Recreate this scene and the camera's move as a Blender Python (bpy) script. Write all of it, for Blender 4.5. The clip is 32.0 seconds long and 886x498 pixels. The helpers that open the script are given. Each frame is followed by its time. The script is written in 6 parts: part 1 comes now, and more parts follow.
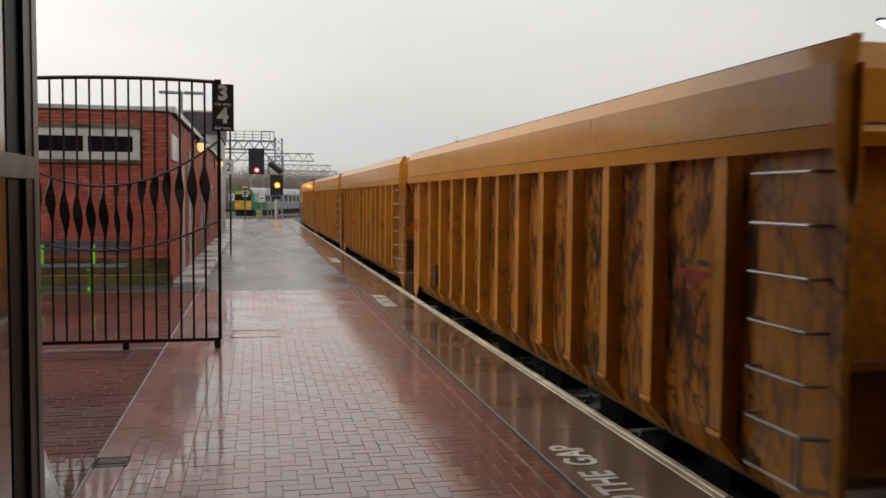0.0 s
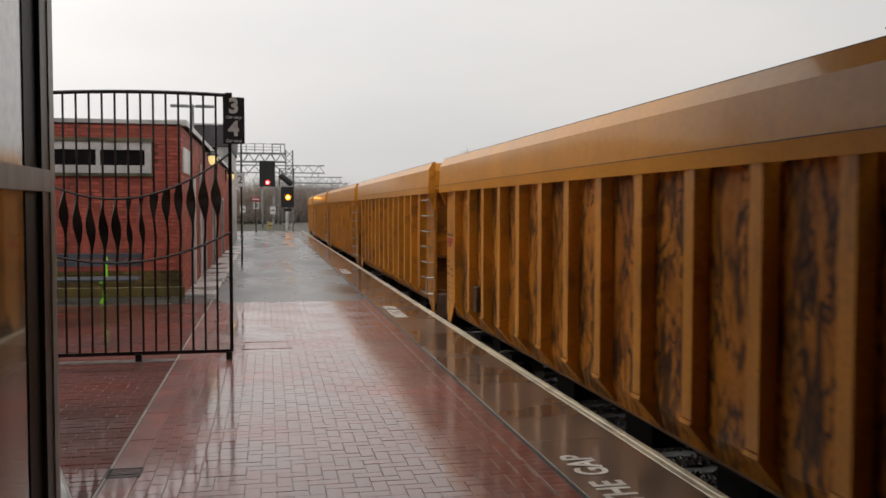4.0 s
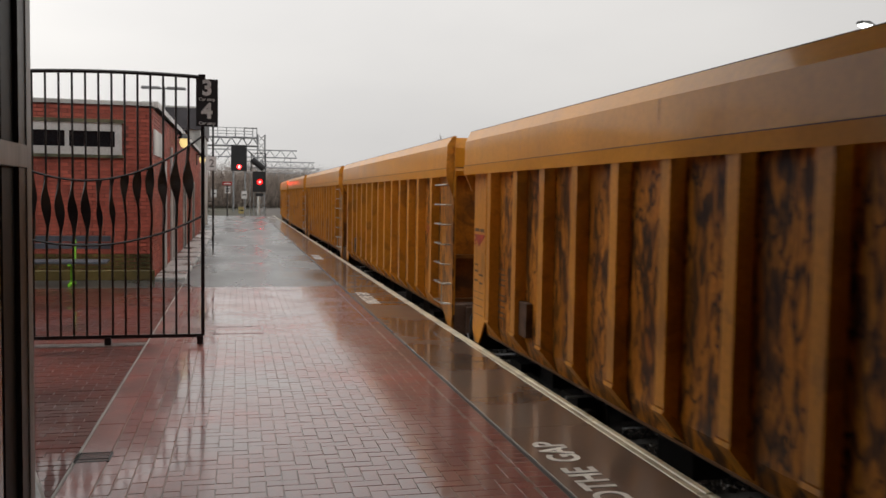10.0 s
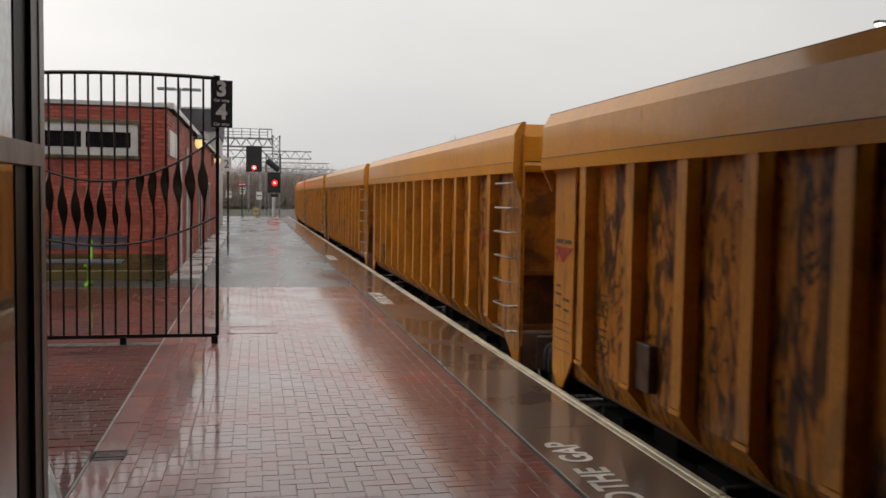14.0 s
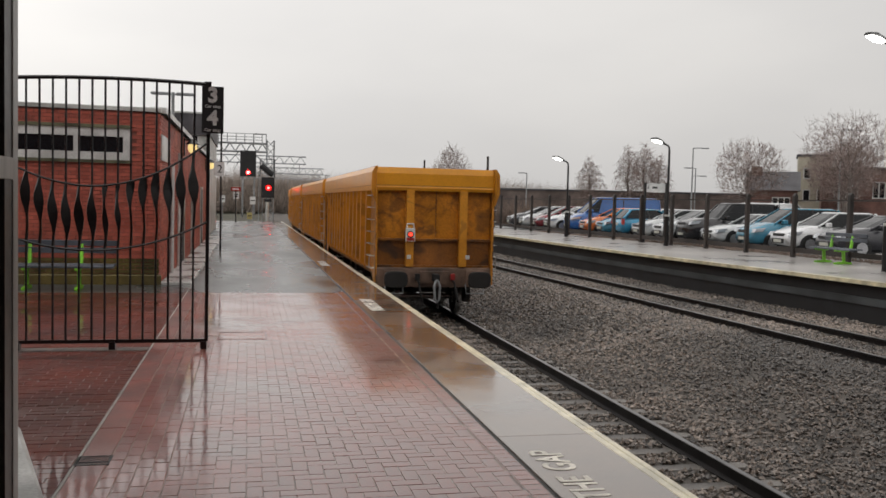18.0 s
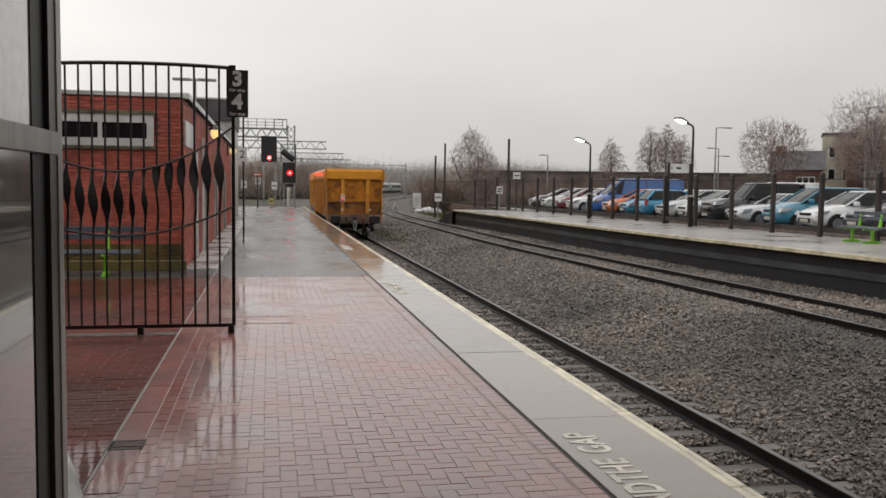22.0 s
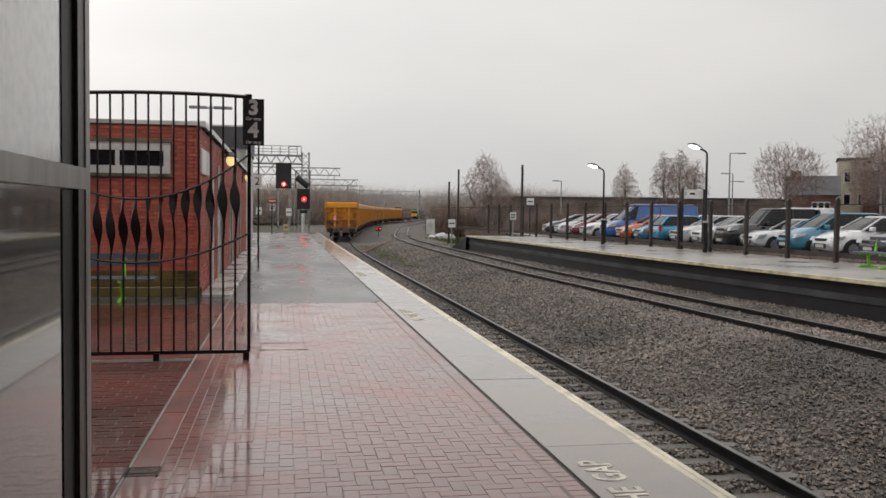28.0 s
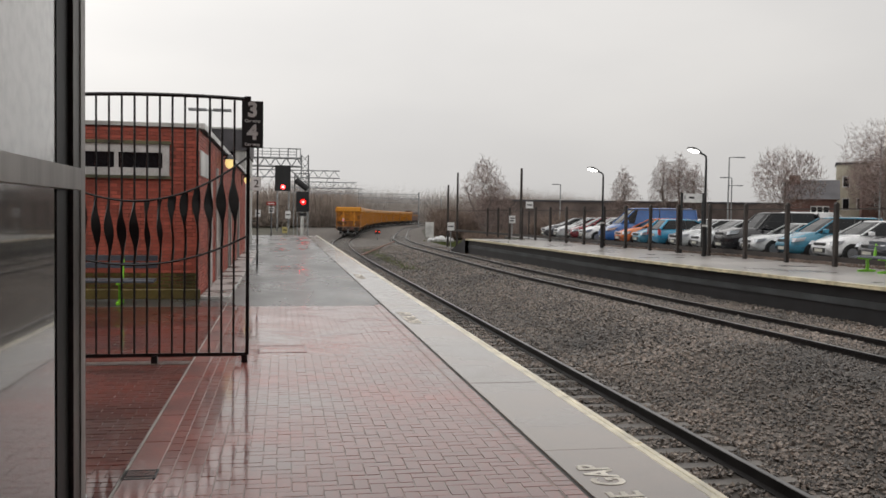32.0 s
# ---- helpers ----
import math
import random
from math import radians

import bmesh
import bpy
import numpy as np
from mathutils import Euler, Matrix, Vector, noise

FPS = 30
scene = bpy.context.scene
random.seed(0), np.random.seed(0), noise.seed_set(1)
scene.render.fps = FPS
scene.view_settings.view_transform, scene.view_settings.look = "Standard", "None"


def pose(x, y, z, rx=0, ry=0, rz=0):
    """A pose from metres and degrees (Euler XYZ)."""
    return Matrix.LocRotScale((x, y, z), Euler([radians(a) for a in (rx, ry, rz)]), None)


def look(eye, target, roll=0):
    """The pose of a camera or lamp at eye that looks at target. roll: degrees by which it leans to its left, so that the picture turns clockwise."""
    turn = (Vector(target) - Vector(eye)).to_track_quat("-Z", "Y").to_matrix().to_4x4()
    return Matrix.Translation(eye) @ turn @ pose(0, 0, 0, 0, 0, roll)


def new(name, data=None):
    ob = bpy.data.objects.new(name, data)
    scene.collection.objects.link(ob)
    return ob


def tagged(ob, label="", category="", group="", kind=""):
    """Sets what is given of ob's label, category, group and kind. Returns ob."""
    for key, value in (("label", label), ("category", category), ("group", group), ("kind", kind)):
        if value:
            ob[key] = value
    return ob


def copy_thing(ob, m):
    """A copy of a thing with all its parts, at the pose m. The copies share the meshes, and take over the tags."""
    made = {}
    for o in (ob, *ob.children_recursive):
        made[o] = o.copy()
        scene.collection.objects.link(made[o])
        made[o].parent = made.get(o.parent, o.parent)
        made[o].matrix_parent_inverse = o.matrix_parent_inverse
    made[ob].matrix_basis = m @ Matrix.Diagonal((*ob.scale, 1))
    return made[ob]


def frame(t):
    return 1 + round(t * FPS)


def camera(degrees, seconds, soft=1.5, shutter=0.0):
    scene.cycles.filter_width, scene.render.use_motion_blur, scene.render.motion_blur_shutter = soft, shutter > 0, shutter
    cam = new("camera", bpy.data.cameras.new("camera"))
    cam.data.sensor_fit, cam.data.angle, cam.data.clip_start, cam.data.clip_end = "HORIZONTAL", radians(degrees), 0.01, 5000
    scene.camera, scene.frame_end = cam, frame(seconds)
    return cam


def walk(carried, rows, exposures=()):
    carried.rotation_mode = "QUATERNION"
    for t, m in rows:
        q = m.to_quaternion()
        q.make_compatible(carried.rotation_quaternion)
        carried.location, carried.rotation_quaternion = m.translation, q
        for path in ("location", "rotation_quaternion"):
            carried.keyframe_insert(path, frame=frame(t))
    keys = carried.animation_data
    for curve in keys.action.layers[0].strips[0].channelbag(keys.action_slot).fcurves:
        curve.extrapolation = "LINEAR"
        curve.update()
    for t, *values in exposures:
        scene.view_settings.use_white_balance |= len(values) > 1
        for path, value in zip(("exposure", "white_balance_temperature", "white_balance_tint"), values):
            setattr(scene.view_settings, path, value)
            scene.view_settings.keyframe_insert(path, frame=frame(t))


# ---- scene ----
cam = camera(53.0, 32.0, soft=1.6, shutter=0.25)
PATH = [
    (0, (0.0121, 0.0126, 1.7853), (0.4225, 1.9667, 1.6701), 0.43),
    (0.5, (0.0144, 0.0103, 1.7808), (0.4254, 1.9644, 1.6687), 0.53),
    (1, (0.0176, 0.0042, 1.7828), (0.4365, 1.9569, 1.6759), 0.59),
    (1.5, (0.0185, -0.0069, 1.7835), (0.4343, 1.9471, 1.688), 0.51),
    (2, (0.0225, -0.0125, 1.784), (0.4297, 1.9434, 1.6908), 0.2),
    (2.5, (0.0231, -0.0216, 1.7836), (0.4206, 1.9365, 1.6947), 0.09),
    (3, (0.0193, -0.0238, 1.7848), (0.4089, 1.9357, 1.6934), -0.0),
    (3.5, (0.015, -0.02, 1.7825), (0.4034, 1.9398, 1.6915), 0.03),
    (5.5, (0.01, -0.0146, 1.7865), (0.3889, 1.9472, 1.7007), 0.22),
    (6, (0.0041, -0.0136, 1.7832), (0.3813, 1.9489, 1.7023), 0.32),
    (6.5, (-0.0004, -0.0141, 1.785), (0.385, 1.947, 1.7112), 0.45),
    (7, (-0.0076, -0.0112, 1.7778), (0.3883, 1.948, 1.7064), 0.53),
    (7.5, (-0.0105, -0.0102, 1.7777), (0.3936, 1.947, 1.6999), 0.44),
    (8, (-0.0106, -0.0066, 1.7722), (0.3997, 1.949, 1.6865), 0.39),
    (8.5, (-0.006, -0.0104, 1.7734), (0.4084, 1.9438, 1.6764), 0.31),
    (9, (-0.0061, 0.0043, 1.773), (0.4059, 1.9586, 1.6694), 0.32),
    (9.5, (-0.0027, 0.0026, 1.772), (0.4326, 1.9518, 1.6657), 0.68),
    (10, (-0.0078, 0.0034, 1.7736), (0.4409, 1.9488, 1.6553), 0.89),
    (10.5, (-0.0149, -0.0021, 1.7757), (0.4269, 1.9448, 1.6561), 0.99),
    (11, (-0.0095, -0.0204, 1.7705), (0.4861, 1.9135, 1.6506), 1.29),
    (11.5, (-0.0184, -0.0385, 1.7743), (0.5516, 1.8746, 1.6513), 1.18),
    (12, (0.0022, -0.025, 1.7729), (0.486, 1.9135, 1.6834), 0.7),
    (12.5, (0.008, -0.0155, 1.7715), (0.47, 1.9273, 1.662), 0.86),
    (13, (0.0067, -0.0057, 1.7725), (0.4359, 1.9448, 1.6652), 0.93),
    (13.5, (0.004, -0.0039, 1.7711), (0.4245, 1.9482, 1.6608), 0.94),
    (14, (0.0015, -0.0097, 1.7698), (0.4188, 1.9428, 1.6528), 0.89),
    (14.5, (-0.0026, -0.0087, 1.7698), (0.3987, 1.9469, 1.6497), 0.89),
    (16.5, (-0.0147, -0.0203, 1.7731), (0.3895, 1.9363, 1.6826), 1.32),
    (17, (-0.0102, -0.0167, 1.778), (0.3859, 1.942, 1.6963), 1.15),
    (17.5, (0.0233, -0.0461, 1.7829), (0.4355, 1.9089, 1.6931), 1.3),
    (18, (0.0474, -0.0573, 1.7877), (0.4777, 1.8931, 1.6851), 1.39),
    (18.5, (0.0541, -0.0399, 1.769), (0.3639, 1.933, 1.6608), 0.33),
    (19, (0.0727, -0.0529, 1.786), (0.3803, 1.9194, 1.6608), -0.0),
    (19.5, (0.037, 0.009, 1.7765), (0.4176, 1.9677, 1.6397), 0.35),
    (20, (-0.0064, 0.0295, 1.7609), (0.3979, 1.9847, 1.6428), -0.19),
    (20.5, (-0.0068, 0.0429, 1.7627), (0.3778, 1.9991, 1.6027), 0.61),
    (21, (-0.0087, 0.0458, 1.7675), (0.3649, 2.0055, 1.6259), 0.67),
    (21.5, (-0.0067, 0.035, 1.7657), (0.3766, 1.9932, 1.629), 0.77),
    (22, (-0.008, 0.0305, 1.7664), (0.3769, 1.9881, 1.6261), 0.76),
    (22.5, (-0.0077, 0.0237, 1.7724), (0.3741, 1.9825, 1.6397), 0.73),
    (23, (-0.0078, 0.0318, 1.7728), (0.3736, 1.9914, 1.6529), 0.74),
    (23.5, (-0.0059, 0.0293, 1.7693), (0.3754, 1.9896, 1.6598), 0.71),
    (24, (-0.0103, 0.0274, 1.7713), (0.3689, 1.9882, 1.664), 0.65),
    (24.5, (-0.0118, 0.0292, 1.7709), (0.3594, 1.9918, 1.6689), 0.62),
    (25, (-0.0169, 0.0169, 1.7771), (0.3523, 1.9805, 1.6881), 0.65),
    (25.5, (-0.0157, 0.0107, 1.7779), (0.3547, 1.9745, 1.6988), 0.67),
    (27.5, (-0.02, -0.01, 1.7784), (0.3436, 1.9551, 1.6994), 0.67),
    (28, (-0.0188, -0.0055, 1.7795), (0.3358, 1.9611, 1.6966), 0.65),
    (28.5, (-0.0171, 0.0057, 1.7754), (0.3326, 1.9731, 1.6914), 0.66),
    (29, (-0.0169, 0.0096, 1.776), (0.3266, 1.9778, 1.6869), 0.61),
    (29.5, (-0.0147, 0.0187, 1.7736), (0.3287, 1.9869, 1.6829), 0.57),
    (30, (-0.0182, 0.0159, 1.7743), (0.3279, 1.9836, 1.683), 0.71),
    (30.5, (-0.0186, 0.012, 1.7724), (0.3297, 1.9793, 1.6808), 0.73),
    (31, (-0.0154, 0.0115, 1.7753), (0.3372, 1.978, 1.6829), 0.69),
    (31.5, (-0.0202, 0.0124, 1.7764), (0.3336, 1.979, 1.6903), 0.77),
    (32, (-0.0157, 0.0128, 1.7772), (0.3411, 1.9793, 1.7014), 0.83),
]
walk(cam, [(t, look(eye, target, roll)) for t, eye, target, roll in PATH])

# ---------------------------------------------------------------- light
world = bpy.data.worlds.new("overcast_sky")
scene.world = world
world.use_nodes = True
wn, wl = world.node_tree.nodes, world.node_tree.links
wn.clear()
w_out = wn.new("ShaderNodeOutputWorld")
w_bg = wn.new("ShaderNodeBackground")
w_sky = wn.new("ShaderNodeTexSky")
w_sky.sky_type = "NISHITA"
w_sky.sun_disc = False
w_sky.sun_elevation, w_sky.sun_rotation = radians(28), radians(-40)
w_sky.air_density, w_sky.dust_density = 1.0, 4.0
w_hsv = wn.new("ShaderNodeHueSaturation")
w_hsv.inputs["Saturation"].default_value = 0.12
w_hsv.inputs["Value"].default_value = 0.10
w_co = wn.new("ShaderNodeTexCoord")
w_map = wn.new("ShaderNodeMapping")
w_map.inputs["Scale"].default_value = (1.2, 1.2, 3.2)
w_noise = wn.new("ShaderNodeTexNoise")
w_noise.inputs["Scale"].default_value = 1.6
w_noise.inputs["Detail"].default_value = 5
w_noise.inputs["Roughness"].default_value = 0.45
w_ramp = wn.new("ShaderNodeValToRGB")
w_ramp.color_ramp.elements[0].position, w_ramp.color_ramp.elements[0].color = 0.3, (0.71, 0.695, 0.685, 1)
w_ramp.color_ramp.elements[1].position, w_ramp.color_ramp.elements[1].color = 0.7, (0.87, 0.845, 0.815, 1)
w_mix = wn.new("ShaderNodeMix")
w_mix.data_type = "RGBA"
w_mix.inputs[0].default_value = 0.9
wl.new(w_sky.outputs[0], w_hsv.inputs["Color"])
wl.new(w_co.outputs["Generated"], w_map.inputs[0])
wl.new(w_map.outputs[0], w_noise.inputs["Vector"])
wl.new(w_noise.outputs[0], w_ramp.inputs[0])
wl.new(w_hsv.outputs[0], w_mix.inputs[6])
wl.new(w_ramp.outputs[0], w_mix.inputs[7])
w_sep = wn.new("ShaderNodeSeparateXYZ")
w_side = wn.new("ShaderNodeMapRange")
w_side.inputs[1].default_value, w_side.inputs[2].default_value = -0.1, 0.75
w_side.inputs[3].default_value, w_side.inputs[4].default_value = 1.02, 0.80
w_mul = wn.new("ShaderNodeMix")
w_mul.data_type, w_mul.blend_type = "RGBA", "MULTIPLY"
w_mul.inputs[0].default_value = 1.0
wl.new(w_co.outputs["Generated"], w_sep.inputs[0])
wl.new(w_sep.outputs[0], w_side.inputs[0])
wl.new(w_mix.outputs[2], w_mul.inputs[6])
wl.new(w_side.outputs[0], w_mul.inputs[7])
# an overcast sky grows brighter towards the zenith
w_rise = wn.new("ShaderNodeMapRange")
w_rise.inputs[1].default_value, w_rise.inputs[2].default_value = 0.0, 1.0
w_rise.inputs[3].default_value, w_rise.inputs[4].default_value = 0.84, 1.75
w_up = wn.new("ShaderNodeMix")
w_up.data_type, w_up.blend_type = "RGBA", "MULTIPLY"
w_up.inputs[0].default_value = 1.0
w_up.clamp_result = False
wl.new(w_sep.outputs[2], w_rise.inputs[0])
wl.new(w_mul.outputs[2], w_up.inputs[6])
wl.new(w_rise.outputs[0], w_up.inputs[7])
wl.new(w_up.outputs[2], w_bg.inputs[0])
w_bg.inputs[1].default_value = 1.08
wl.new(w_bg.outputs[0], w_out.inputs[0])
sun = new("sun", bpy.data.lights.new("sun", "SUN"))
sun.data.energy, sun.data.angle, sun.data.color = 0.25, radians(25), (1.0, 0.95, 0.9)
sun.matrix_world = look((-28, 14, 40), (0, 10, 0))

# ---------------------------------------------------------------- materials


def mat(name, base, rough=0.6, metal=0.0, var=0.25, scale=6.0, bump=0.15, bscale=40.0, spec=0.5, dark=None, stretch=(1, 1, 1),
        emit=None, power=0.0, coat=0.0, island=0.0, objrand=0.0, rvar=0.0, fine=0.35, film=0.0, sheen=(0.03, 0.16)):
    """A worn surface: base colour varied by two noises, with relief."""
    m = bpy.data.materials.new(name)
    m.use_nodes = True
    n, l = m.node_tree.nodes, m.node_tree.links
    b = n["Principled BSDF"]
    b.inputs["Roughness"].default_value, b.inputs["Metallic"].default_value = rough, metal
    b.inputs["Specular IOR Level"].default_value = spec
    b.inputs["Coat Weight"].default_value = coat
    b.inputs["Coat Roughness"].default_value = 0.12
    co = n.new("ShaderNodeTexCoord")
    mp = n.new("ShaderNodeMapping")
    mp.inputs["Scale"].default_value = stretch
    l.new(co.outputs["Object"], mp.inputs[0])
    big, small = n.new("ShaderNodeTexNoise"), n.new("ShaderNodeTexNoise")
    big.inputs["Scale"].default_value, big.inputs["Detail"].default_value = scale * 0.22, 6
    small.inputs["Scale"].default_value, small.inputs["Detail"].default_value = bscale, 4
    l.new(mp.outputs[0], big.inputs["Vector"])
    l.new(mp.outputs[0], small.inputs["Vector"])
    dk = dark if dark else tuple(c * (1 - var) * 0.7 for c in base)
    r = n.new("ShaderNodeValToRGB")
    r.color_ramp.elements[0].position, r.color_ramp.elements[0].color = 0.34, (*dk, 1)
    r.color_ramp.elements[1].position, r.color_ramp.elements[1].color = 0.66, (*[min(1, c * (1 + var * 0.4)) for c in base], 1)
    l.new(big.outputs[0], r.inputs[0])
    mul = n.new("ShaderNodeMix")
    mul.data_type, mul.blend_type = "RGBA", "MULTIPLY"
    mul.inputs[0].default_value = fine
    l.new(r.outputs[0], mul.inputs[6])
    r2 = n.new("ShaderNodeValToRGB")
    r2.color_ramp.elements[0].position, r2.color_ramp.elements[0].color = 0.3, (0.35, 0.35, 0.35, 1)
    r2.color_ramp.elements[1].position, r2.color_ramp.elements[1].color = 0.62, (1.1, 1.1, 1.1, 1)
    l.new(small.outputs[0], r2.inputs[0])
    l.new(r2.outputs[0], mul.inputs[7])
    last = mul.outputs[2]
    if island or objrand:
        h = n.new("ShaderNodeHueSaturation")
        mr = n.new("ShaderNodeMapRange")
        amp = island or objrand
        mr.inputs[3].default_value, mr.inputs[4].default_value = 1 - amp, 1 + amp
        if island:
            g = n.new("ShaderNodeNewGeometry")
            l.new(g.outputs["Random Per Island"], mr.inputs[0])
        else:
            g = n.new("ShaderNodeObjectInfo")
            l.new(g.outputs["Random"], mr.inputs[0])
        l.new(mr.outputs[0], h.inputs["Value"])
        l.new(last, h.inputs["Color"])
        last = h.outputs[0]
    l.new(last, b.inputs["Base Color"])
    if rvar:
        rr = n.new("ShaderNodeMapRange")
        rr.inputs[1].default_value, rr.inputs[2].default_value = 0.35, 0.65
        rr.inputs[3].default_value, rr.inputs[4].default_value = max(0.02, rough - rvar), rough + rvar
        l.new(big.outputs[0], rr.inputs[0])
        l.new(rr.outputs[0], b.inputs["Roughness"])
    if bump:
        bp = n.new("ShaderNodeBump")
        bp.inputs["Strength"].default_value, bp.inputs["Distance"].default_value = bump, 0.01
        l.new(small.outputs[0], bp.inputs["Height"])
        l.new(bp.outputs[0], b.inputs["Normal"])
    if film:
        # a film of rain water, rippled and uneven
        pool, wave = n.new("ShaderNodeTexNoise"), n.new("ShaderNodeTexNoise")
        pool.inputs["Scale"].default_value, pool.inputs["Detail"].default_value = 1.3, 5
        wave.inputs["Scale"].default_value, wave.inputs["Detail"].default_value = 9.0, 3
        wave.inputs["Distortion"].default_value = 0.6
        geo = n.new("ShaderNodeNewGeometry")
        l.new(geo.outputs["Position"], pool.inputs["Vector"])
        l.new(geo.outputs["Position"], wave.inputs["Vector"])
        wb = n.new("ShaderNodeBump")
        wb.inputs["Strength"].default_value, wb.inputs["Distance"].default_value = film, 0.01
        l.new(wave.outputs[0], wb.inputs["Height"])
        l.new(wb.outputs[0], b.inputs["Coat Normal"])
        cr = n.new("ShaderNodeMapRange")
        cr.inputs[1].default_value, cr.inputs[2].default_value = 0.38, 0.62
        cr.inputs[3].default_value, cr.inputs[4].default_value = sheen
        l.new(pool.outputs[0], cr.inputs[0])
        l.new(cr.outputs[0], b.inputs["Coat Roughness"])
    if emit:
        b.inputs["Emission Color"].default_value = (*emit, 1)
        b.inputs["Emission Strength"].default_value = power
    return m


def streaked(name, base, rust, soot, amount=0.5, rough=0.45, scrawl=0.0, bump=0.12, var=0.3, spec=0.4, wet=0.0):
    """Painted wagon steel: runs of rust from above, soot low down and scraped dark strokes."""
    m = mat(name, base, rough=rough, var=var, scale=5, bump=bump, spec=spec, dark=tuple(c * (1 - var) for c in base), bscale=25, rvar=0.10 if var > 0.15 else 0.02, fine=0.35 * min(1.0, var / 0.3))
    n, l = m.node_tree.nodes, m.node_tree.links
    b = n["Principled BSDF"]
    src = b.inputs["Base Color"].links[0].from_socket
    co = n.new("ShaderNodeTexCoord")
    info = n.new("ShaderNodeObjectInfo")
    add = n.new("ShaderNodeVectorMath")
    sc = n.new("ShaderNodeVectorMath")
    sc.operation = "SCALE"
    sc.inputs[0].default_value = (37.0, 91.0, 13.0)
    l.new(info.outputs["Random"], sc.inputs["Scale"])
    l.new(co.outputs["Object"], add.inputs[0])
    l.new(sc.outputs[0], add.inputs[1])

    def layer(src, stretch, scale, lo, hi, colour, strength, rot=(0, 0, 0), detail=5, warp=0.0):
        mp = n.new("ShaderNodeMapping")
        mp.inputs["Scale"].default_value, mp.inputs["Rotation"].default_value = stretch, rot
        l.new(add.outputs[0], mp.inputs[0])
        t = n.new("ShaderNodeTexNoise")
        t.inputs["Scale"].default_value, t.inputs["Detail"].default_value = scale, detail
        t.inputs["Distortion"].default_value = warp
        l.new(mp.outputs[0], t.inputs["Vector"])
        mr = n.new("ShaderNodeMapRange")
        mr.inputs[1].default_value, mr.inputs[2].default_value, mr.inputs[4].default_value = lo, hi, strength
        l.new(t.outputs[0], mr.inputs[0])
        mx = n.new("ShaderNodeMix")
        mx.data_type = "RGBA"
        l.new(mr.outputs[0], mx.inputs[0])
        l.new(src, mx.inputs[6])
        mx.inputs[7].default_value = (*colour, 1)
        return mx.outputs[2]

    out = layer(src, (1, 2.2, 0.35), 1.6, 0.5, 0.72, rust, 0.75 * amount)
    out = layer(out, (1, 7, 0.8), 2.0, 0.55, 0.7, rust, 0.6 * amount)
    out = layer(out, (1, 4.2, 1.3), 1.3, 0.60 - 0.07 * amount, 0.66 - 0.04 * amount, soot, 0.95 * amount, rot=(0.75, 0, 0), detail=3, warp=0.8)
    out = layer(out, (1, 5.0, 1.5), 1.1, 0.63 - 0.06 * amount, 0.68 - 0.04 * amount, soot, 0.8 * amount, rot=(-0.5, 0, 0), detail=3, warp=1.2)
    if scrawl:
        # thin dark scrapes, bunched in places
        def noise(stretch, scale, warp, rot):
            mp = n.new("ShaderNodeMapping")
            mp.inputs["Scale"].default_value, mp.inputs["Rotation"].default_value = stretch, rot
            l.new(add.outputs[0], mp.inputs[0])
            t = n.new("ShaderNodeTexNoise")
            t.inputs["Scale"].default_value, t.inputs["Detail"].default_value, t.inputs["Distortion"].default_value = scale, 2, warp
            l.new(mp.outputs[0], t.inputs["Vector"])
            return t.outputs[0]

        for rot, sc_ in (((0.5, 0, 0), 1.9), ((-0.35, 0, 0), 3.2)):
            line = n.new("ShaderNodeValToRGB")
            e = line.color_ramp.elements
            e[0].position, e[0].color = 0.45, (0, 0, 0, 1)
            e[1].position, e[1].color = 0.55, (0, 0, 0, 1)
            e.new(0.5).color = (1, 1, 1, 1)
            l.new(noise((1, 2.4, 0.8), sc_, 0.7, rot), line.inputs[0])
            mask = n.new("ShaderNodeMapRange")
            mask.inputs[1].default_value, mask.inputs[2].default_value, mask.inputs[4].default_value = 0.42, 0.50, scrawl
            l.new(noise((1, 1, 1), 1.1, 0.2, rot), mask.inputs[0])
            f = n.new("ShaderNodeMath")
            f.operation = "MULTIPLY"
            l.new(line.outputs[0], f.inputs[0])
            l.new(mask.outputs[0], f.inputs[1])
            mx = n.new("ShaderNodeMix")
            mx.data_type = "RGBA"
            l.new(f.outputs[0], mx.inputs[0])
            l.new(out, mx.inputs[6])
            mx.inputs[7].default_value = (*soot, 1)
            out = mx.outputs[2]
    l.new(out, b.inputs["Base Color"])
    b.inputs["Coat Weight"].default_value, b.inputs["Coat Roughness"].default_value = wet, 0.10
    return m


M_paver = mat("wet_red_block_paving", (0.215, 0.043, 0.028), rough=0.4, var=0.35, scale=3, bump=0.1, bscale=40, island=0.12, rvar=0.08, spec=0.35, coat=1.0, film=0.09, sheen=(0.05, 0.18))
M_paver_one = mat("wet_red_paving_block", (0.215, 0.043, 0.028), rough=0.4, var=0.35, scale=3, bump=0.1, bscale=40, objrand=0.12, rvar=0.08, spec=0.35, coat=1.0, film=0.09, sheen=(0.05, 0.18))
M_paver_old = mat("wet_dark_red_brick_paving", (0.115, 0.018, 0.008), rough=0.4, var=0.35, scale=4, bump=0.12, bscale=30, island=0.12, rvar=0.1, spec=0.15, coat=0.65, film=0.06, sheen=(0.02, 0.06))
M_joint = mat("sandy_wet_joint", (0.23, 0.14, 0.11), rough=0.5, var=0.25, scale=10, bump=0.2, bscale=120, spec=0.4, coat=0.3)
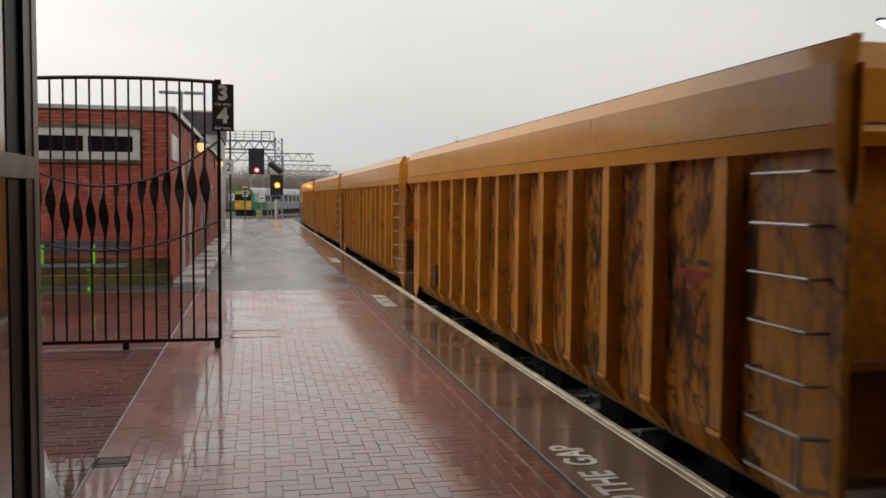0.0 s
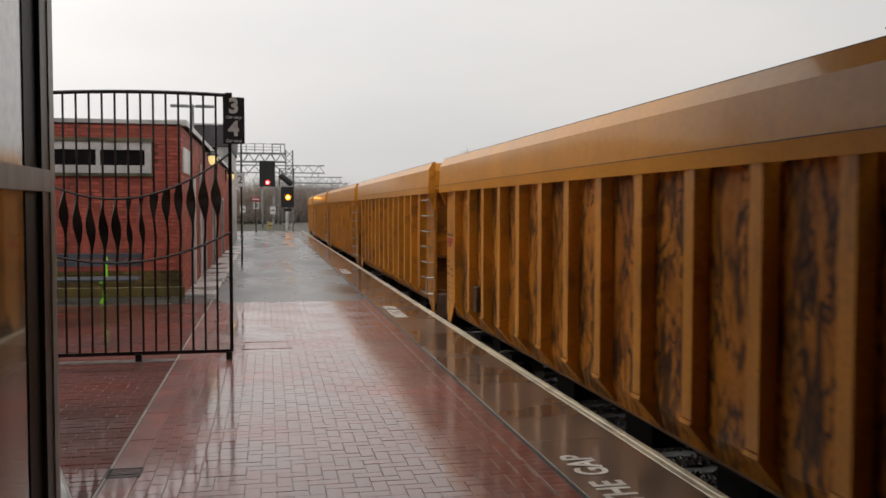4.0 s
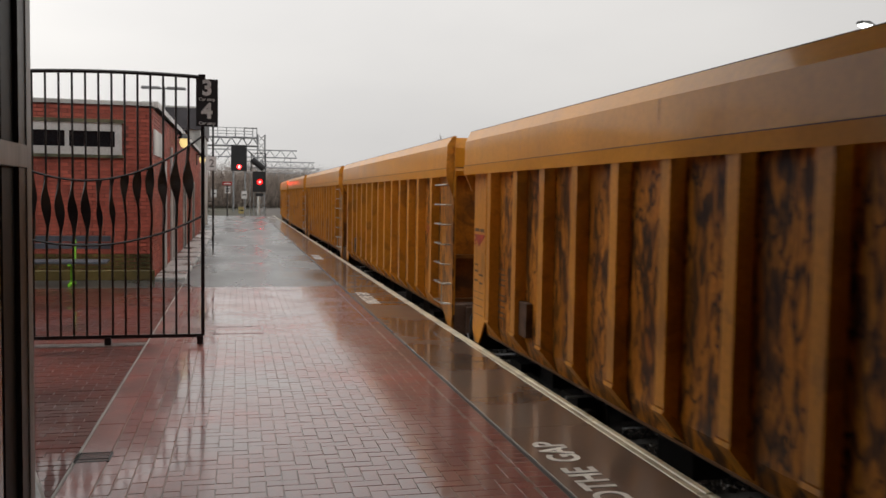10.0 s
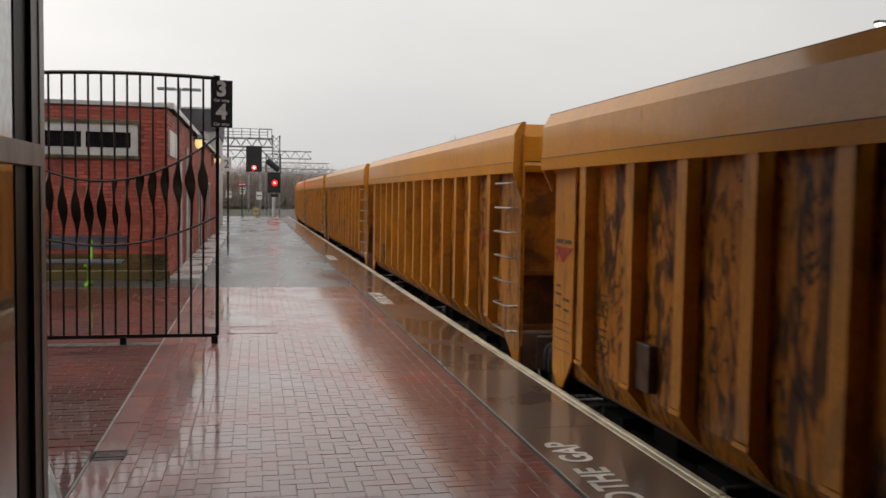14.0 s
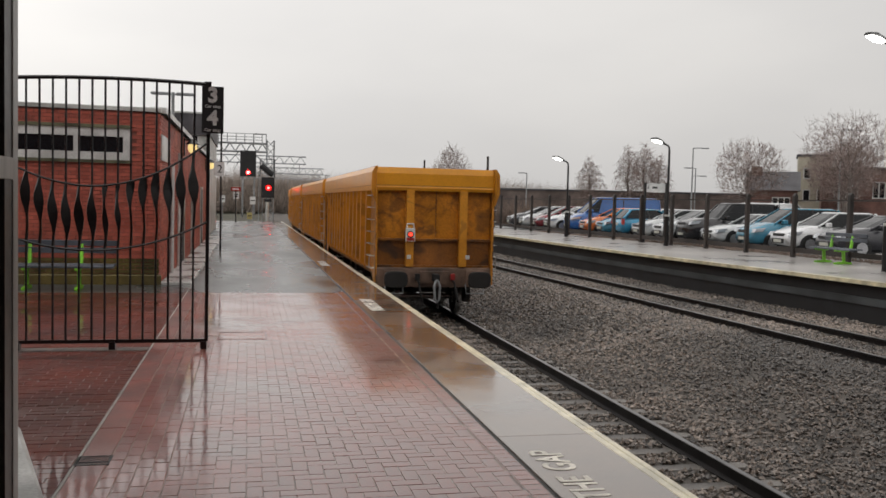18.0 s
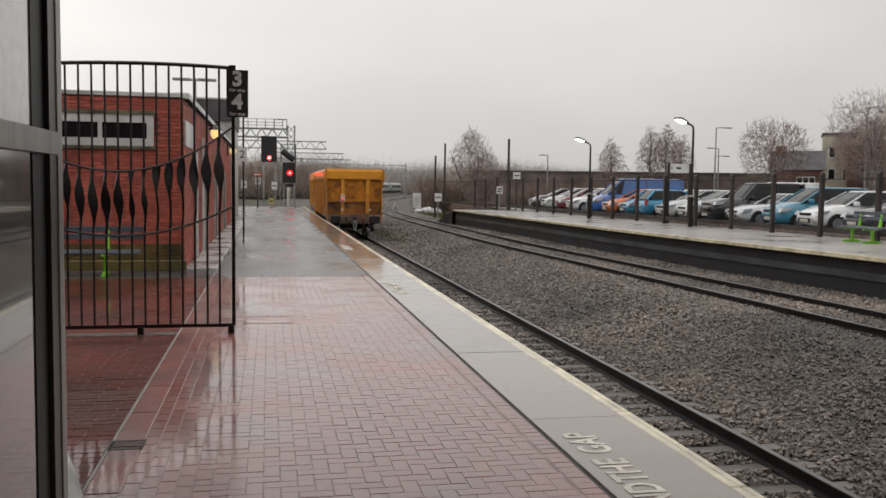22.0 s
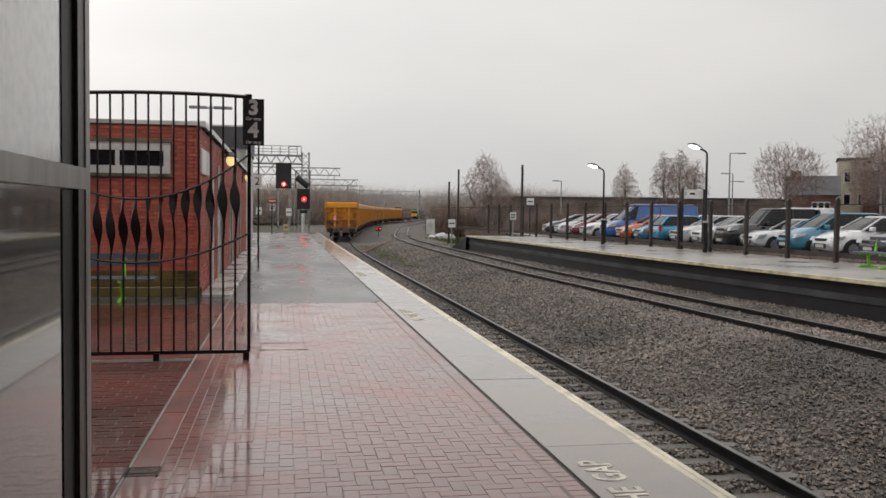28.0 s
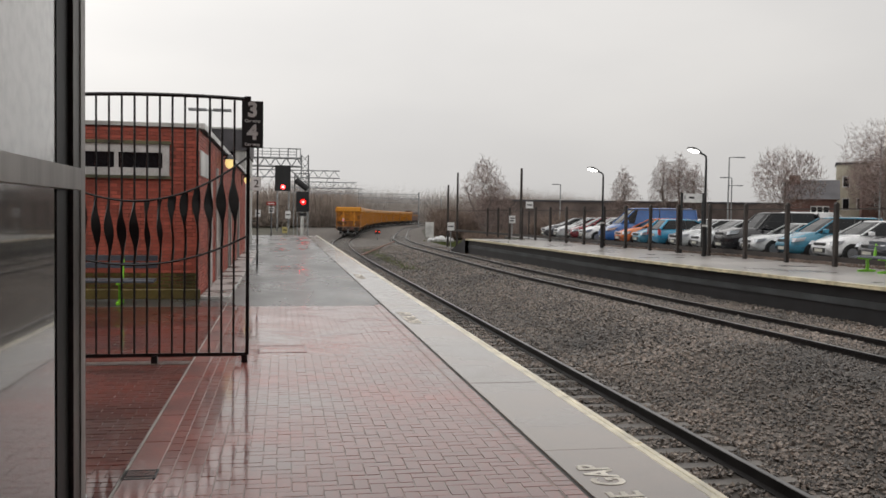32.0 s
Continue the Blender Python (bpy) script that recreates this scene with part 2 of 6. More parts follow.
M_joint_dark = mat("dark_wet_joint", (0.12, 0.033, 0.021), rough=0.5, var=0.4, scale=6, bump=0.2, bscale=60, coat=0.4, film=0.12)
M_grit = mat("wet_grey_grit", (0.10, 0.075, 0.062), rough=0.6, var=0.6, scale=30, bump=1.0, bscale=70)
M_platform_far = mat("wet_pale_platform_surface", (0.38, 0.355, 0.335), rough=0.35, var=0.25, scale=2, bump=0.05, bscale=60, rvar=0.12, spec=0.6, coat=0.35)
M_asphalt = mat("wet_grey_asphalt", (0.095, 0.097, 0.097), rough=0.28, var=0.5, scale=2.2, bump=0.15, bscale=120, rvar=0.14, spec=0.6, stretch=(1, 0.4, 1))
M_edge = mat("wet_buff_edge_slab", (0.20, 0.145, 0.108), rough=0.3, var=0.3, scale=3, bump=0.06, bscale=100, rvar=0.06, spec=0.3, island=0.06, coat=1.0, film=0.11)
M_white_line = mat("worn_cream_line_paint", (0.80, 0.71, 0.49), rough=0.3, var=0.18, scale=14, bump=0.12, bscale=90, coat=0.5)
M_letter = mat("faded_white_floor_paint", (0.86, 0.81, 0.72), rough=0.6, var=0.08, scale=20, bump=0.05, fine=0.1, spec=0.3)
M_crack = mat("dark_wet_crack", (0.03, 0.025, 0.022), rough=0.6)
M_channel = mat("red_concrete_channel", (0.20, 0.042, 0.026), rough=0.4, var=0.35, scale=8, bump=0.3, bscale=60, coat=0.7, film=0.12, sheen=(0.04, 0.16))
M_concrete = mat("weathered_concrete", (0.36, 0.34, 0.31), rough=0.6, var=0.35, scale=4, bump=0.4, bscale=60)
M_concrete_wet = mat("wet_pale_concrete", (0.48, 0.46, 0.44), rough=0.3, var=0.35, scale=4, bump=0.3, bscale=60, rvar=0.1)
M_sleeper = mat("dirty_concrete_sleeper", (0.15, 0.135, 0.12), rough=0.5, var=0.5, scale=5, bump=0.5, bscale=50)
M_ballast = mat("grey_brown_ballast_bed", (0.12, 0.104, 0.09), rough=0.85, var=0.5, scale=6, bump=1.0, bscale=22)
M_stone = mat("grey_brown_ballast_stone", (0.15, 0.118, 0.095), rough=0.4, var=0.5, scale=1.2, bump=0.3, bscale=60, island=0.85, coat=0.25)
M_earth = mat("dark_winter_earth", (0.075, 0.07, 0.045), rough=0.9, var=0.5, scale=1, bump=0.6, bscale=4)
M_rail = mat("wet_black_rail_side", (0.012, 0.010, 0.010), spec=0.25, rough=0.45, var=0.4, scale=8, bump=0.3)
M_railtop = mat("polished_rail_head", (0.13, 0.127, 0.125), rough=0.3, metal=0.9, var=0.15, bump=0.05)
M_wall_dark = mat("grimy_platform_wall", (0.06, 0.066, 0.07), rough=0.6, var=0.4, scale=3, bump=0.3)
M_black = mat("black_gloss_paint", (0.012, 0.012, 0.013), rough=0.3, var=0.3, bump=0.1)
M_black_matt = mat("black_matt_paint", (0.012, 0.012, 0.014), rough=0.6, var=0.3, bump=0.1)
M_white = mat("white_paint", (0.76, 0.76, 0.74), rough=0.4, var=0.12, scale=5, bump=0.05)
M_white_dull = mat("grubby_white_paint", (0.62, 0.62, 0.59), rough=0.5, var=0.25, scale=6, bump=0.15)
M_sign_white = mat("white_sign_face", (0.8, 0.8, 0.79), rough=0.35, var=0.05, bump=0.0)
M_alu = mat("brushed_aluminium_frame", (0.66, 0.63, 0.59), rough=0.4, metal=0.15, var=0.12, scale=6, bump=0.06, stretch=(1, 1, 0.1))
M_steel = mat("galvanised_steel", (0.38, 0.39, 0.40), rough=0.45, metal=0.6, var=0.2, bump=0.1)
M_silver = mat("bright_worn_rung", (0.50, 0.48, 0.45), rough=0.4, metal=0.6, var=0.2, bump=0.05)
M_brick = mat("red_brick", (0.50, 0.115, 0.074), rough=0.55, var=0.2, scale=8, bump=0.5, bscale=70, objrand=0.22)
# Red toned down so that distant brickwork looks hazed.
M_brick_far = mat("red_brown_brickwork", (0.21, 0.105, 0.085), rough=0.7, var=0.35, scale=3, bump=0.4, bscale=30)
M_brick_i = mat("red_brick_courses", (0.50, 0.115, 0.074), rough=0.55, var=0.2, scale=8, bump=0.5, bscale=70, island=0.22)
M_mortar = mat("dark_red_mortar", (0.33, 0.115, 0.085), rough=0.8, var=0.3, bump=0.4, bscale=90)
M_moss = mat("mossy_sill", (0.16, 0.155, 0.09), rough=0.8, var=0.5, scale=12, bump=0.6)
M_mossbrick = mat("algae_stained_brick", (0.17, 0.125, 0.035), rough=0.5, var=0.5, scale=5, bump=0.5, island=0.25)
M_glass_dark = mat("dark_window_glass", (0.012, 0.013, 0.016), rough=0.1, var=0.1, bump=0.0, spec=0.35)
M_glass_car = mat("car_window_glass", (0.012, 0.014, 0.016), rough=0.1, var=0.1, bump=0.0, spec=0.28)
# Lifted grey base also stands in for reflections in the lower pane.
M_glass_shelter = mat("shelter_glass", (0.16, 0.155, 0.145), rough=0.03, var=0.15, scale=3, bump=0.0, spec=1.0, coat=1.0)
M_rubber = mat("black_rubber_seal", (0.01, 0.01, 0.01), rough=0.5, var=0.2, bump=0.05)
M_bench = mat("blue_grey_bench_slat", (0.10, 0.115, 0.14), rough=0.45, var=0.25, bump=0.1)
M_lime = mat("lime_green_bench_leg", (0.30, 0.80, 0.05), rough=0.4, var=0.12, bump=0.05)
M_yellow = streaked("yellow_wagon_side", (0.54, 0.20, 0.022), (0.20, 0.055, 0.013), (0.022, 0.011, 0.008), amount=0.85, scrawl=1.0, wet=0.1, spec=0.2)
M_yellow_clean = streaked("yellow_wagon_hood", (0.68, 0.29, 0.022), (0.45, 0.17, 0.022), (0.30, 0.11, 0.025), amount=0.10, rough=0.36, bump=0.04, var=0.12, spec=0.16, wet=0.4)
M_yellow_rib = streaked("yellow_wagon_rib", (0.64, 0.26, 0.020), (0.27, 0.09, 0.016), (0.12, 0.06, 0.02), amount=0.4, bump=0.06, var=0.2, wet=0.15)
M_yellow_corner = streaked("scuffed_yellow_corner_plate", (0.60, 0.24, 0.022), (0.24, 0.08, 0.016), (0.05, 0.03, 0.02), amount=0.55, bump=0.08, var=0.25, scrawl=0.7, wet=0.15)
M_yellow_end = streaked("stained_yellow_wagon_end", (0.60, 0.225, 0.02), (0.16, 0.05, 0.016), (0.045, 0.025, 0.018), amount=0.6, scrawl=0.3, spec=0.25)
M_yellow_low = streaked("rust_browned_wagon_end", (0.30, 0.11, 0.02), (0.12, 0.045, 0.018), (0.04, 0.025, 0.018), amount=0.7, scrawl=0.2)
M_headstock = mat("rusty_headstock", (0.19, 0.115, 0.08), rough=0.6, var=0.55, scale=9, bump=0.3)
M_under = mat("near_black_underframe", (0.014, 0.012, 0.011), rough=0.8, var=0.5, bump=0.4)
M_wheel = mat("brown_wheel_steel", (0.075, 0.055, 0.045), rough=0.5, metal=0.4, var=0.4)
M_tread = mat("bright_wheel_tread", (0.5, 0.49, 0.48), rough=0.25, metal=0.9, var=0.1, bump=0.0)
M_red = mat("red_paint", (0.42, 0.025, 0.02), rough=0.4, var=0.2, bump=0.05)
M_mark_dark = mat("grimed_dark_lettering", (0.10, 0.055, 0.03), rough=0.5, var=0.5, scale=30)
M_seam = mat("grimy_weld_seam", (0.16, 0.07, 0.02), rough=0.6)
M_red_faded = mat("faded_red_paint", (0.36, 0.035, 0.02), rough=0.5, var=0.5, scale=30)
M_lamp_red = mat("lit_red_lens", (0.5, 0.02, 0.01), rough=0.3, bump=0, emit=(1.0, 0.06, 0.03), power=2.0)
M_sig_red = mat("lit_red_signal_lens", (0.6, 0.02, 0.02), rough=0.3, bump=0, emit=(1.0, 0.03, 0.03), power=5)
M_sig_core = mat("lit_signal_core", (0.9, 0.5, 0.5), rough=0.3, bump=0, emit=(1.0, 0.45, 0.4), power=5)
# Dim glowing disc that draws the bloom around the signal's bright core.
M_lamp_bloom = mat("lamp_bloom_disc", (0.8, 0.8, 0.8), rough=0.3, bump=0, emit=(1.0, 0.95, 0.9), power=2.2)
M_lamp_core = mat("bright_lamp_core", (0.9, 0.9, 0.9), rough=0.3, bump=0, emit=(1.0, 0.95, 0.9), power=55)
M_lamp_white = mat("lit_white_lantern", (0.8, 0.8, 0.8), rough=0.3, bump=0, emit=(1.0, 0.98, 0.92), power=5)
M_lamp_warm = mat("lit_warm_lantern", (0.8, 0.6, 0.2), rough=0.3, bump=0, emit=(1.0, 0.74, 0.30), power=0.9)
M_tyre = mat("black_tyre", (0.015, 0.015, 0.015), rough=0.8, var=0.3)
M_hub = mat("alloy_wheel", (0.5, 0.5, 0.52), rough=0.3, metal=0.7, var=0.1, bump=0)
M_headlamp = mat("clear_headlamp", (0.55, 0.57, 0.6), rough=0.12, metal=0.4, var=0.1, bump=0)
M_plate = mat("pale_number_plate", (0.68, 0.68, 0.6), rough=0.4, var=0.05, bump=0)
M_plastic = mat("dark_grille_plastic", (0.02, 0.02, 0.022), rough=0.5, bump=0.1)
# Bark and twigs lightened for haze over the far trees.
M_bark = mat("grey_brown_bark", (0.25, 0.21, 0.19), rough=0.8, var=0.35, bump=0.3)
M_twig = mat("red_brown_winter_twigs", (0.30, 0.225, 0.20), rough=0.8, var=0.3, bump=0.0, island=0.3)
M_bush = mat("winter_scrub", (0.25, 0.185, 0.15), rough=0.85, var=0.4, bump=0.0, island=0.35)
# Brown made paler to put the distance haze into the colour.
M_wood_haze = mat("haze_paled_winter_woods", (0.40, 0.335, 0.29), rough=0.9, var=0.3, bump=0.0, island=0.35)
M_grass = mat("rough_winter_grass", (0.10, 0.12, 0.035), rough=0.85, var=0.4, bump=0.0, island=0.4)
M_fence_post = mat("dark_brown_fence_post", (0.035, 0.026, 0.022), rough=0.6, var=0.4)
M_render = mat("cream_render_wall", (0.52, 0.48, 0.38), rough=0.7, var=0.15, scale=2, bump=0.1)
M_slate = mat("dark_slate_roof", (0.075, 0.07, 0.078), rough=0.55, var=0.3, scale=3, bump=0.3)
M_loco = mat("maroon_locomotive_paint", (0.10, 0.018, 0.016), rough=0.35, var=0.3)
M_gold = mat("gold_band_paint", (0.45, 0.22, 0.05), rough=0.4, var=0.2)
M_green = mat("green_train_paint", (0.03, 0.24, 0.15), rough=0.3, var=0.15, bump=0.05)
M_grey_train = mat("pale_grey_train_paint", (0.42, 0.44, 0.45), rough=0.35, var=0.15, bump=0.05)
M_yellow_front = mat("yellow_train_front", (0.78, 0.50, 0.03), rough=0.35, var=0.12, bump=0.05)
M_bag = mat("white_sack_plastic", (0.7, 0.7, 0.7), rough=0.5, var=0.2, bump=0.2)


def stained_glass(name, c):
    """Clear coloured glass for a lamp."""
    m = bpy.data.materials.new(name)
    m.use_nodes = True
    n, l = m.node_tree.nodes, m.node_tree.links
    tr = n.new("ShaderNodeBsdfTransparent")
    tr.inputs[0].default_value = (*c, 1)
    l.new(tr.outputs[0], n["Material Output"].inputs[0])
    return m


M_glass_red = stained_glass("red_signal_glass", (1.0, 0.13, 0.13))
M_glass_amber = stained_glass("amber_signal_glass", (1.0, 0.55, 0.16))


def paint(name, c):
    return mat(name, c, rough=0.22, var=0.12, scale=3, bump=0.02, coat=0.6)


# ---------------------------------------------------------------- builders
class Form:
    """Collects simple solids into one mesh."""

    def __init__(self):
        self.v, self.f, self.k = [], [], []

    def add(self, verts, faces, k=0):
        o = len(self.v)
        self.v += [tuple(p) for p in verts]
        self.f += [tuple(i + o for i in q) for q in faces]
        self.k += [k] * len(faces)
        return self

    def box(self, x0, x1, y0, y1, z0, z1, k=0):
        v = [(x0, y0, z0), (x1, y0, z0), (x1, y1, z0), (x0, y1, z0), (x0, y0, z1), (x1, y0, z1), (x1, y1, z1), (x0, y1, z1)]
        return self.add(v, [(3, 2, 1, 0), (4, 5, 6, 7), (0, 1, 5, 4), (1, 2, 6, 5), (2, 3, 7, 6), (3, 0, 4, 7)], k)

    def slab(self, x0, x1, y0, y1, z0, z1, c=0.004, k=0):
        """A box with its top edges chamfered by c."""
        v = [(x0, y0, z0), (x1, y0, z0), (x1, y1, z0), (x0, y1, z0), (x0, y0, z1 - c), (x1, y0, z1 - c), (x1, y1, z1 - c), (x0, y1, z1 - c),
             (x0 + c, y0 + c, z1), (x1 - c, y0 + c, z1), (x1 - c, y1 - c, z1), (x0 + c, y1 - c, z1)]
        f = [(0, 1, 5, 4), (1, 2, 6, 5), (2, 3, 7, 6), (3, 0, 4, 7), (4, 5, 9, 8), (5, 6, 10, 9), (6, 7, 11, 10), (7, 4, 8, 11), (8, 9, 10, 11)]
        return self.add(v, f, k)

    def prism(self, poly, a, b, axis="y", k=0):
        """A polygon (two coordinates) drawn out from a to b along an axis."""
        n = len(poly)

        def at(p, t):
            return (p[0], t, p[1]) if axis == "y" else ((t, p[0], p[1]) if axis == "x" else (p[0], p[1], t))

        v = [at(p, a) for p in poly] + [at(p, b) for p in poly]
        f = [tuple(range(n))[::-1], tuple(range(n, 2 * n))]
        f += [(i, (i + 1) % n, n + (i + 1) % n, n + i) for i in range(n)]
        return self.add(v, f, k)

    def rod(self, p, q, r, r2=None, n=8, k=0):
        """A round bar from p to q."""
        p, q = Vector(p), Vector(q)
        d = (q - p)
        if d.length < 1e-6:
            return self
        d.normalize()
        a = d.orthogonal().normalized()
        b = d.cross(a)
        r2 = r if r2 is None else r2
        v = []
        for c, rr in ((p, r), (q, r2)):
            for i in range(n):
                t = 2 * math.pi * i / n
                v.append(c + (a * math.cos(t) + b * math.sin(t)) * rr)
        f = [(i, (i + 1) % n, n + (i + 1) % n, n + i) for i in range(n)]
        if n > 3:
            f += [tuple(range(n))[::-1], tuple(range(n, 2 * n))]
        return self.add(v, f, k)

    def pipe(self, pts, r, n=8, k=0):
        pts = [Vector(p) for p in pts]
        rings, a = [], None
        for i, p in enumerate(pts):
            d = (pts[min(i + 1, len(pts) - 1)] - pts[max(i - 1, 0)])
            if d.length < 1e-6:
                d = pts[i] - pts[i - 1]
            d.normalize()
            a = d.orthogonal() if a is None else a - d * a.dot(d)
            if a.length < 1e-3:
                a = d.orthogonal()
            a.normalize()
            b = d.cross(a)
            rings.append([p + (a * math.cos(t) + b * math.sin(t)) * r for t in [2 * math.pi * j / n for j in range(n)]])
        return self.loft(rings, k)

    def loft(self, rings, k=0, caps=True):
        """Skins closed rings of equal length."""
        n = len(rings[0])
        v = [p for r in rings for p in r]
        f = []
        for j in range(len(rings) - 1):
            f += [(j * n + i, j * n + (i + 1) % n, (j + 1) * n + (i + 1) % n, (j + 1) * n + i) for i in range(n)]
        if caps:
            f += [tuple(range(n))[::-1], tuple(range((len(rings) - 1) * n, len(rings) * n))]
        return self.add(v, f, k)

    def mesh(self, name, mats, smooth=False):
        me = bpy.data.meshes.new(name)
        me.from_pydata(self.v, [], self.f)
        for m in (mats if isinstance(mats, (list, tuple)) else [mats]):
            me.materials.append(m)
        if any(self.k):
            me.polygons.foreach_set("material_index", self.k)
        if smooth:
            me.polygons.foreach_set("use_smooth", [True] * len(self.f))
        bm = bmesh.new()
        bm.from_mesh(me)
        bmesh.ops.recalc_face_normals(bm, faces=bm.faces)
        bm.to_mesh(me)
        bm.free()
        me.update()
        return me


def part(name, form, material, parent=None, label="", smooth=False, at=None):
    ob = new(name, form.mesh(name, material, smooth) if isinstance(form, Form) else form)
    if parent is not None:
        ob.parent = parent
    if at is not None:
        ob.matrix_basis = at
    if label:
        ob["label"] = label
    return ob


def thing(name, label, category, group="", at=None):
    ob = new(name)
    ob.empty_display_size = 0.2
    if at is not None:
        ob.matrix_basis = at
    return tagged(ob, label, category, group)


def setting(name, form, material, label="", category=""):
    return tagged(part(name, form, material), label, category, kind="structure")


def bevel(ob, w=0.01, seg=2):
    m = ob.modifiers.new("bevel", "BEVEL")
    m.width, m.segments, m.limit_method = w, seg, "ANGLE"
    return ob


def words(text, size, at, parent, material, name="lettering", depth=0.001, align="CENTER", bold=0.0):
    """Lettering in the built-in font, turned into a mesh."""
    cu = bpy.data.curves.new(name, "FONT")
    cu.offset = bold
    cu.body, cu.size, cu.extrude, cu.align_x, cu.align_y = text, size, depth, align, "CENTER"
    tmp = bpy.data.objects.new("tmp", cu)
    me = bpy.data.meshes.new_from_object(tmp)
    bpy.data.objects.remove(tmp)
    me.materials.clear()
    me.materials.append(material)
    ob = new(name, me)
    ob.parent = parent
    ob.matrix_basis = at
    return ob


# ---------------------------------------------------------------- the lines of the place
RAIL = -0.915                        # rail head below the platform's surface
EDGE = 2.82                          # platform edge


def glide(knots):
    """A smooth curve through (y, x) knots."""
    ys = np.array([k[0] for k in knots], float)
    xs = np.array([k[1] for k in knots], float)
    d = np.gradient(xs, ys)

    def at(y):
        i = int(np.clip(np.searchsorted(ys, y) - 1, 0, len(ys) - 2))
        h = ys[i + 1] - ys[i]
        t = (y - ys[i]) / h
        if t < 0 or t > 1:
            j = 0 if t < 0 else -1
            return float(xs[j] + d[j] * (y - ys[j]))
        return float((2 * t**3 - 3 * t**2 + 1) * xs[i] + (t**3 - 2 * t**2 + t) * h * d[i] + (-2 * t**3 + 3 * t**2) * xs[i + 1] + (t**3 - t**2) * h * d[i + 1])

    return at


track_a = glide([(-160, 4.33), (-60, 4.33), (0, 4.33), (30, 4.33), (55, 4.33), (70, 4.65), (88, 5.75), (108, 8.0), (150, 13.3), (200, 21.8), (250, 34.6), (320, 53), (420, 79)])
track_b = glide([(-136, 12.5), (0, 11.4), (14.6, 10.88), (25, 10.45), (34, 10.06), (51, 10.0), (74, 10.9), (95, 12.6), (130, 17.4), (170, 23.6), (215, 33.0), (280, 49), (420, 86)])
edge_b = glide([(-60, 14.8), (0, 14.2), (18.7, 13.6), (24.6, 13.1), (32.3, 12.6), (42.5, 12.3), (52, 11.95), (58, 11.75)])
PB = 0.27                            # the far platform lies higher


def rail_b(y):
    """Rail head of the far line, which falls to the near line's level."""
    t = min(1.0, max(0.0, (y - 45) / 60))
    return -0.54 + (RAIL + 0.54) * t * t * (3 - 2 * t)


def bed_z(x, y):
    """The ballast's surface climbs from the near line to the far one."""
    lo, hi = RAIL - 0.17, rail_b(y) - 0.17
    t = min(1.0, max(0.0, (x - 6.0) / 3.0))
    return lo + (hi - lo) * t * t * (3 - 2 * t)

# ---------------------------------------------------------------- ground and platforms
setting("ground", Form().add([(-900, -400, -1.25), (900, -400, -1.25), (900, 1800, -1.25), (-900, 1800, -1.25)], [(0, 1, 2, 3)]), M_earth,
        "dark wet earth around the railway", "ground")


def sheet(xa, xb, ys, z):
    """A strip of ground between two lines."""
    f = Form()
    v = []
    for y in ys:
        v += [(xa(y), y, z), (xb(y), y, z)]
    f.add(v, [(2 * i, 2 * i + 1, 2 * i + 3, 2 * i + 2) for i in range(len(ys) - 1)])
    return f


ys_long = [-60 + 5 * i for i in range(87)]
bed = Form()
cols = 15
for y in ys_long:
    xa = min(2.6, track_a(y) - 1.9) if y > 72 else 2.55
    xb = (edge_b(y) + 0.3) if y < 58 else max(track_b(y) + 3.2, 12.0)
    bed.v += [(xa + (xb - xa) * i / (cols - 1), y, bed_z(xa + (xb - xa) * i / (cols - 1), y)) for i in range(cols)]
bed.f = [(r * cols + i, r * cols + i + 1, (r + 1) * cols + i + 1, (r + 1) * cols + i) for r in range(len(ys_long) - 1) for i in range(cols - 1)]
bed.k = [0] * len(bed.f)
setting("ballast_bed", bed, M_ballast, "grey-brown ballast bed between the platforms", "ground")

# the island platform that carries the camera
plat = setting("platform", Form().box(-14, 2.5, -40, 72, -1.25, -0.055), M_concrete, "long wet station platform", "platform")
setting("old_paving_bed", Form().box(-14, -1.062, -12, 17.2, -0.055, -0.007), M_joint_dark, "dark wet joints under the old bricks", "paving")
setting("platform_paving_bed", Form().box(-1.062, 1.915, -12, 17.2, -0.055, -0.0022), M_joint, "sandy joints under the block paving", "paving")
pave_asphalt = Form()
pave_asphalt.add([(-1.02, 17.2, -0.004), (1.66, 17.2, -0.004), (1.915, 17.7, -0.004), (1.915, 72, -0.004), (-1.02, 72, -0.004)], [(0, 1, 2, 3, 4)])
pave_asphalt.box(-14, -1.02, 17.2, 72, -0.055, -0.006).box(-1.02, 1.915, 17.2, 72, -0.055, -0.012)
setting("asphalt_surface", pave_asphalt, M_asphalt, "wet grey asphalt with drying patches", "paving")
strip = Form()
y = -12.0
random.seed(3)
while y < 72:
    n = 2.4 + random.random() * 0.5
    strip.slab(1.955, 2.692, y, min(72, y + n - 0.008), -0.06, random.uniform(-0.002, 0.001), 0.003)
    y += n
setting("platform_edge_strip", strip, M_edge, "wet buff edge slabs beside the tracks", "paving")
coping = thing("platform_coping", "worn cream painted coping along the platform edge", "coping")
coping["kind"] = "structure"
y, k = -6.0, 0
while y < 72:
    n = 1.8
    stone = Form().slab(2.696, 2.752, y, y + n - 0.012, -0.20, 0.0, 0.005).slab(2.757, EDGE, y, y + n - 0.012, -0.20, -0.001, 0.012)
    part("coping_stone", stone, M_white_line, coping)
    y += n
setting("platform_front_wall", Form().box(2.5, 2.62, -40, 72, -1.25, -0.2).box(2.45, 2.696, -40, 72, -0.2, -0.062), M_wall_dark, "sooty brick face under the platform edge", "wall")
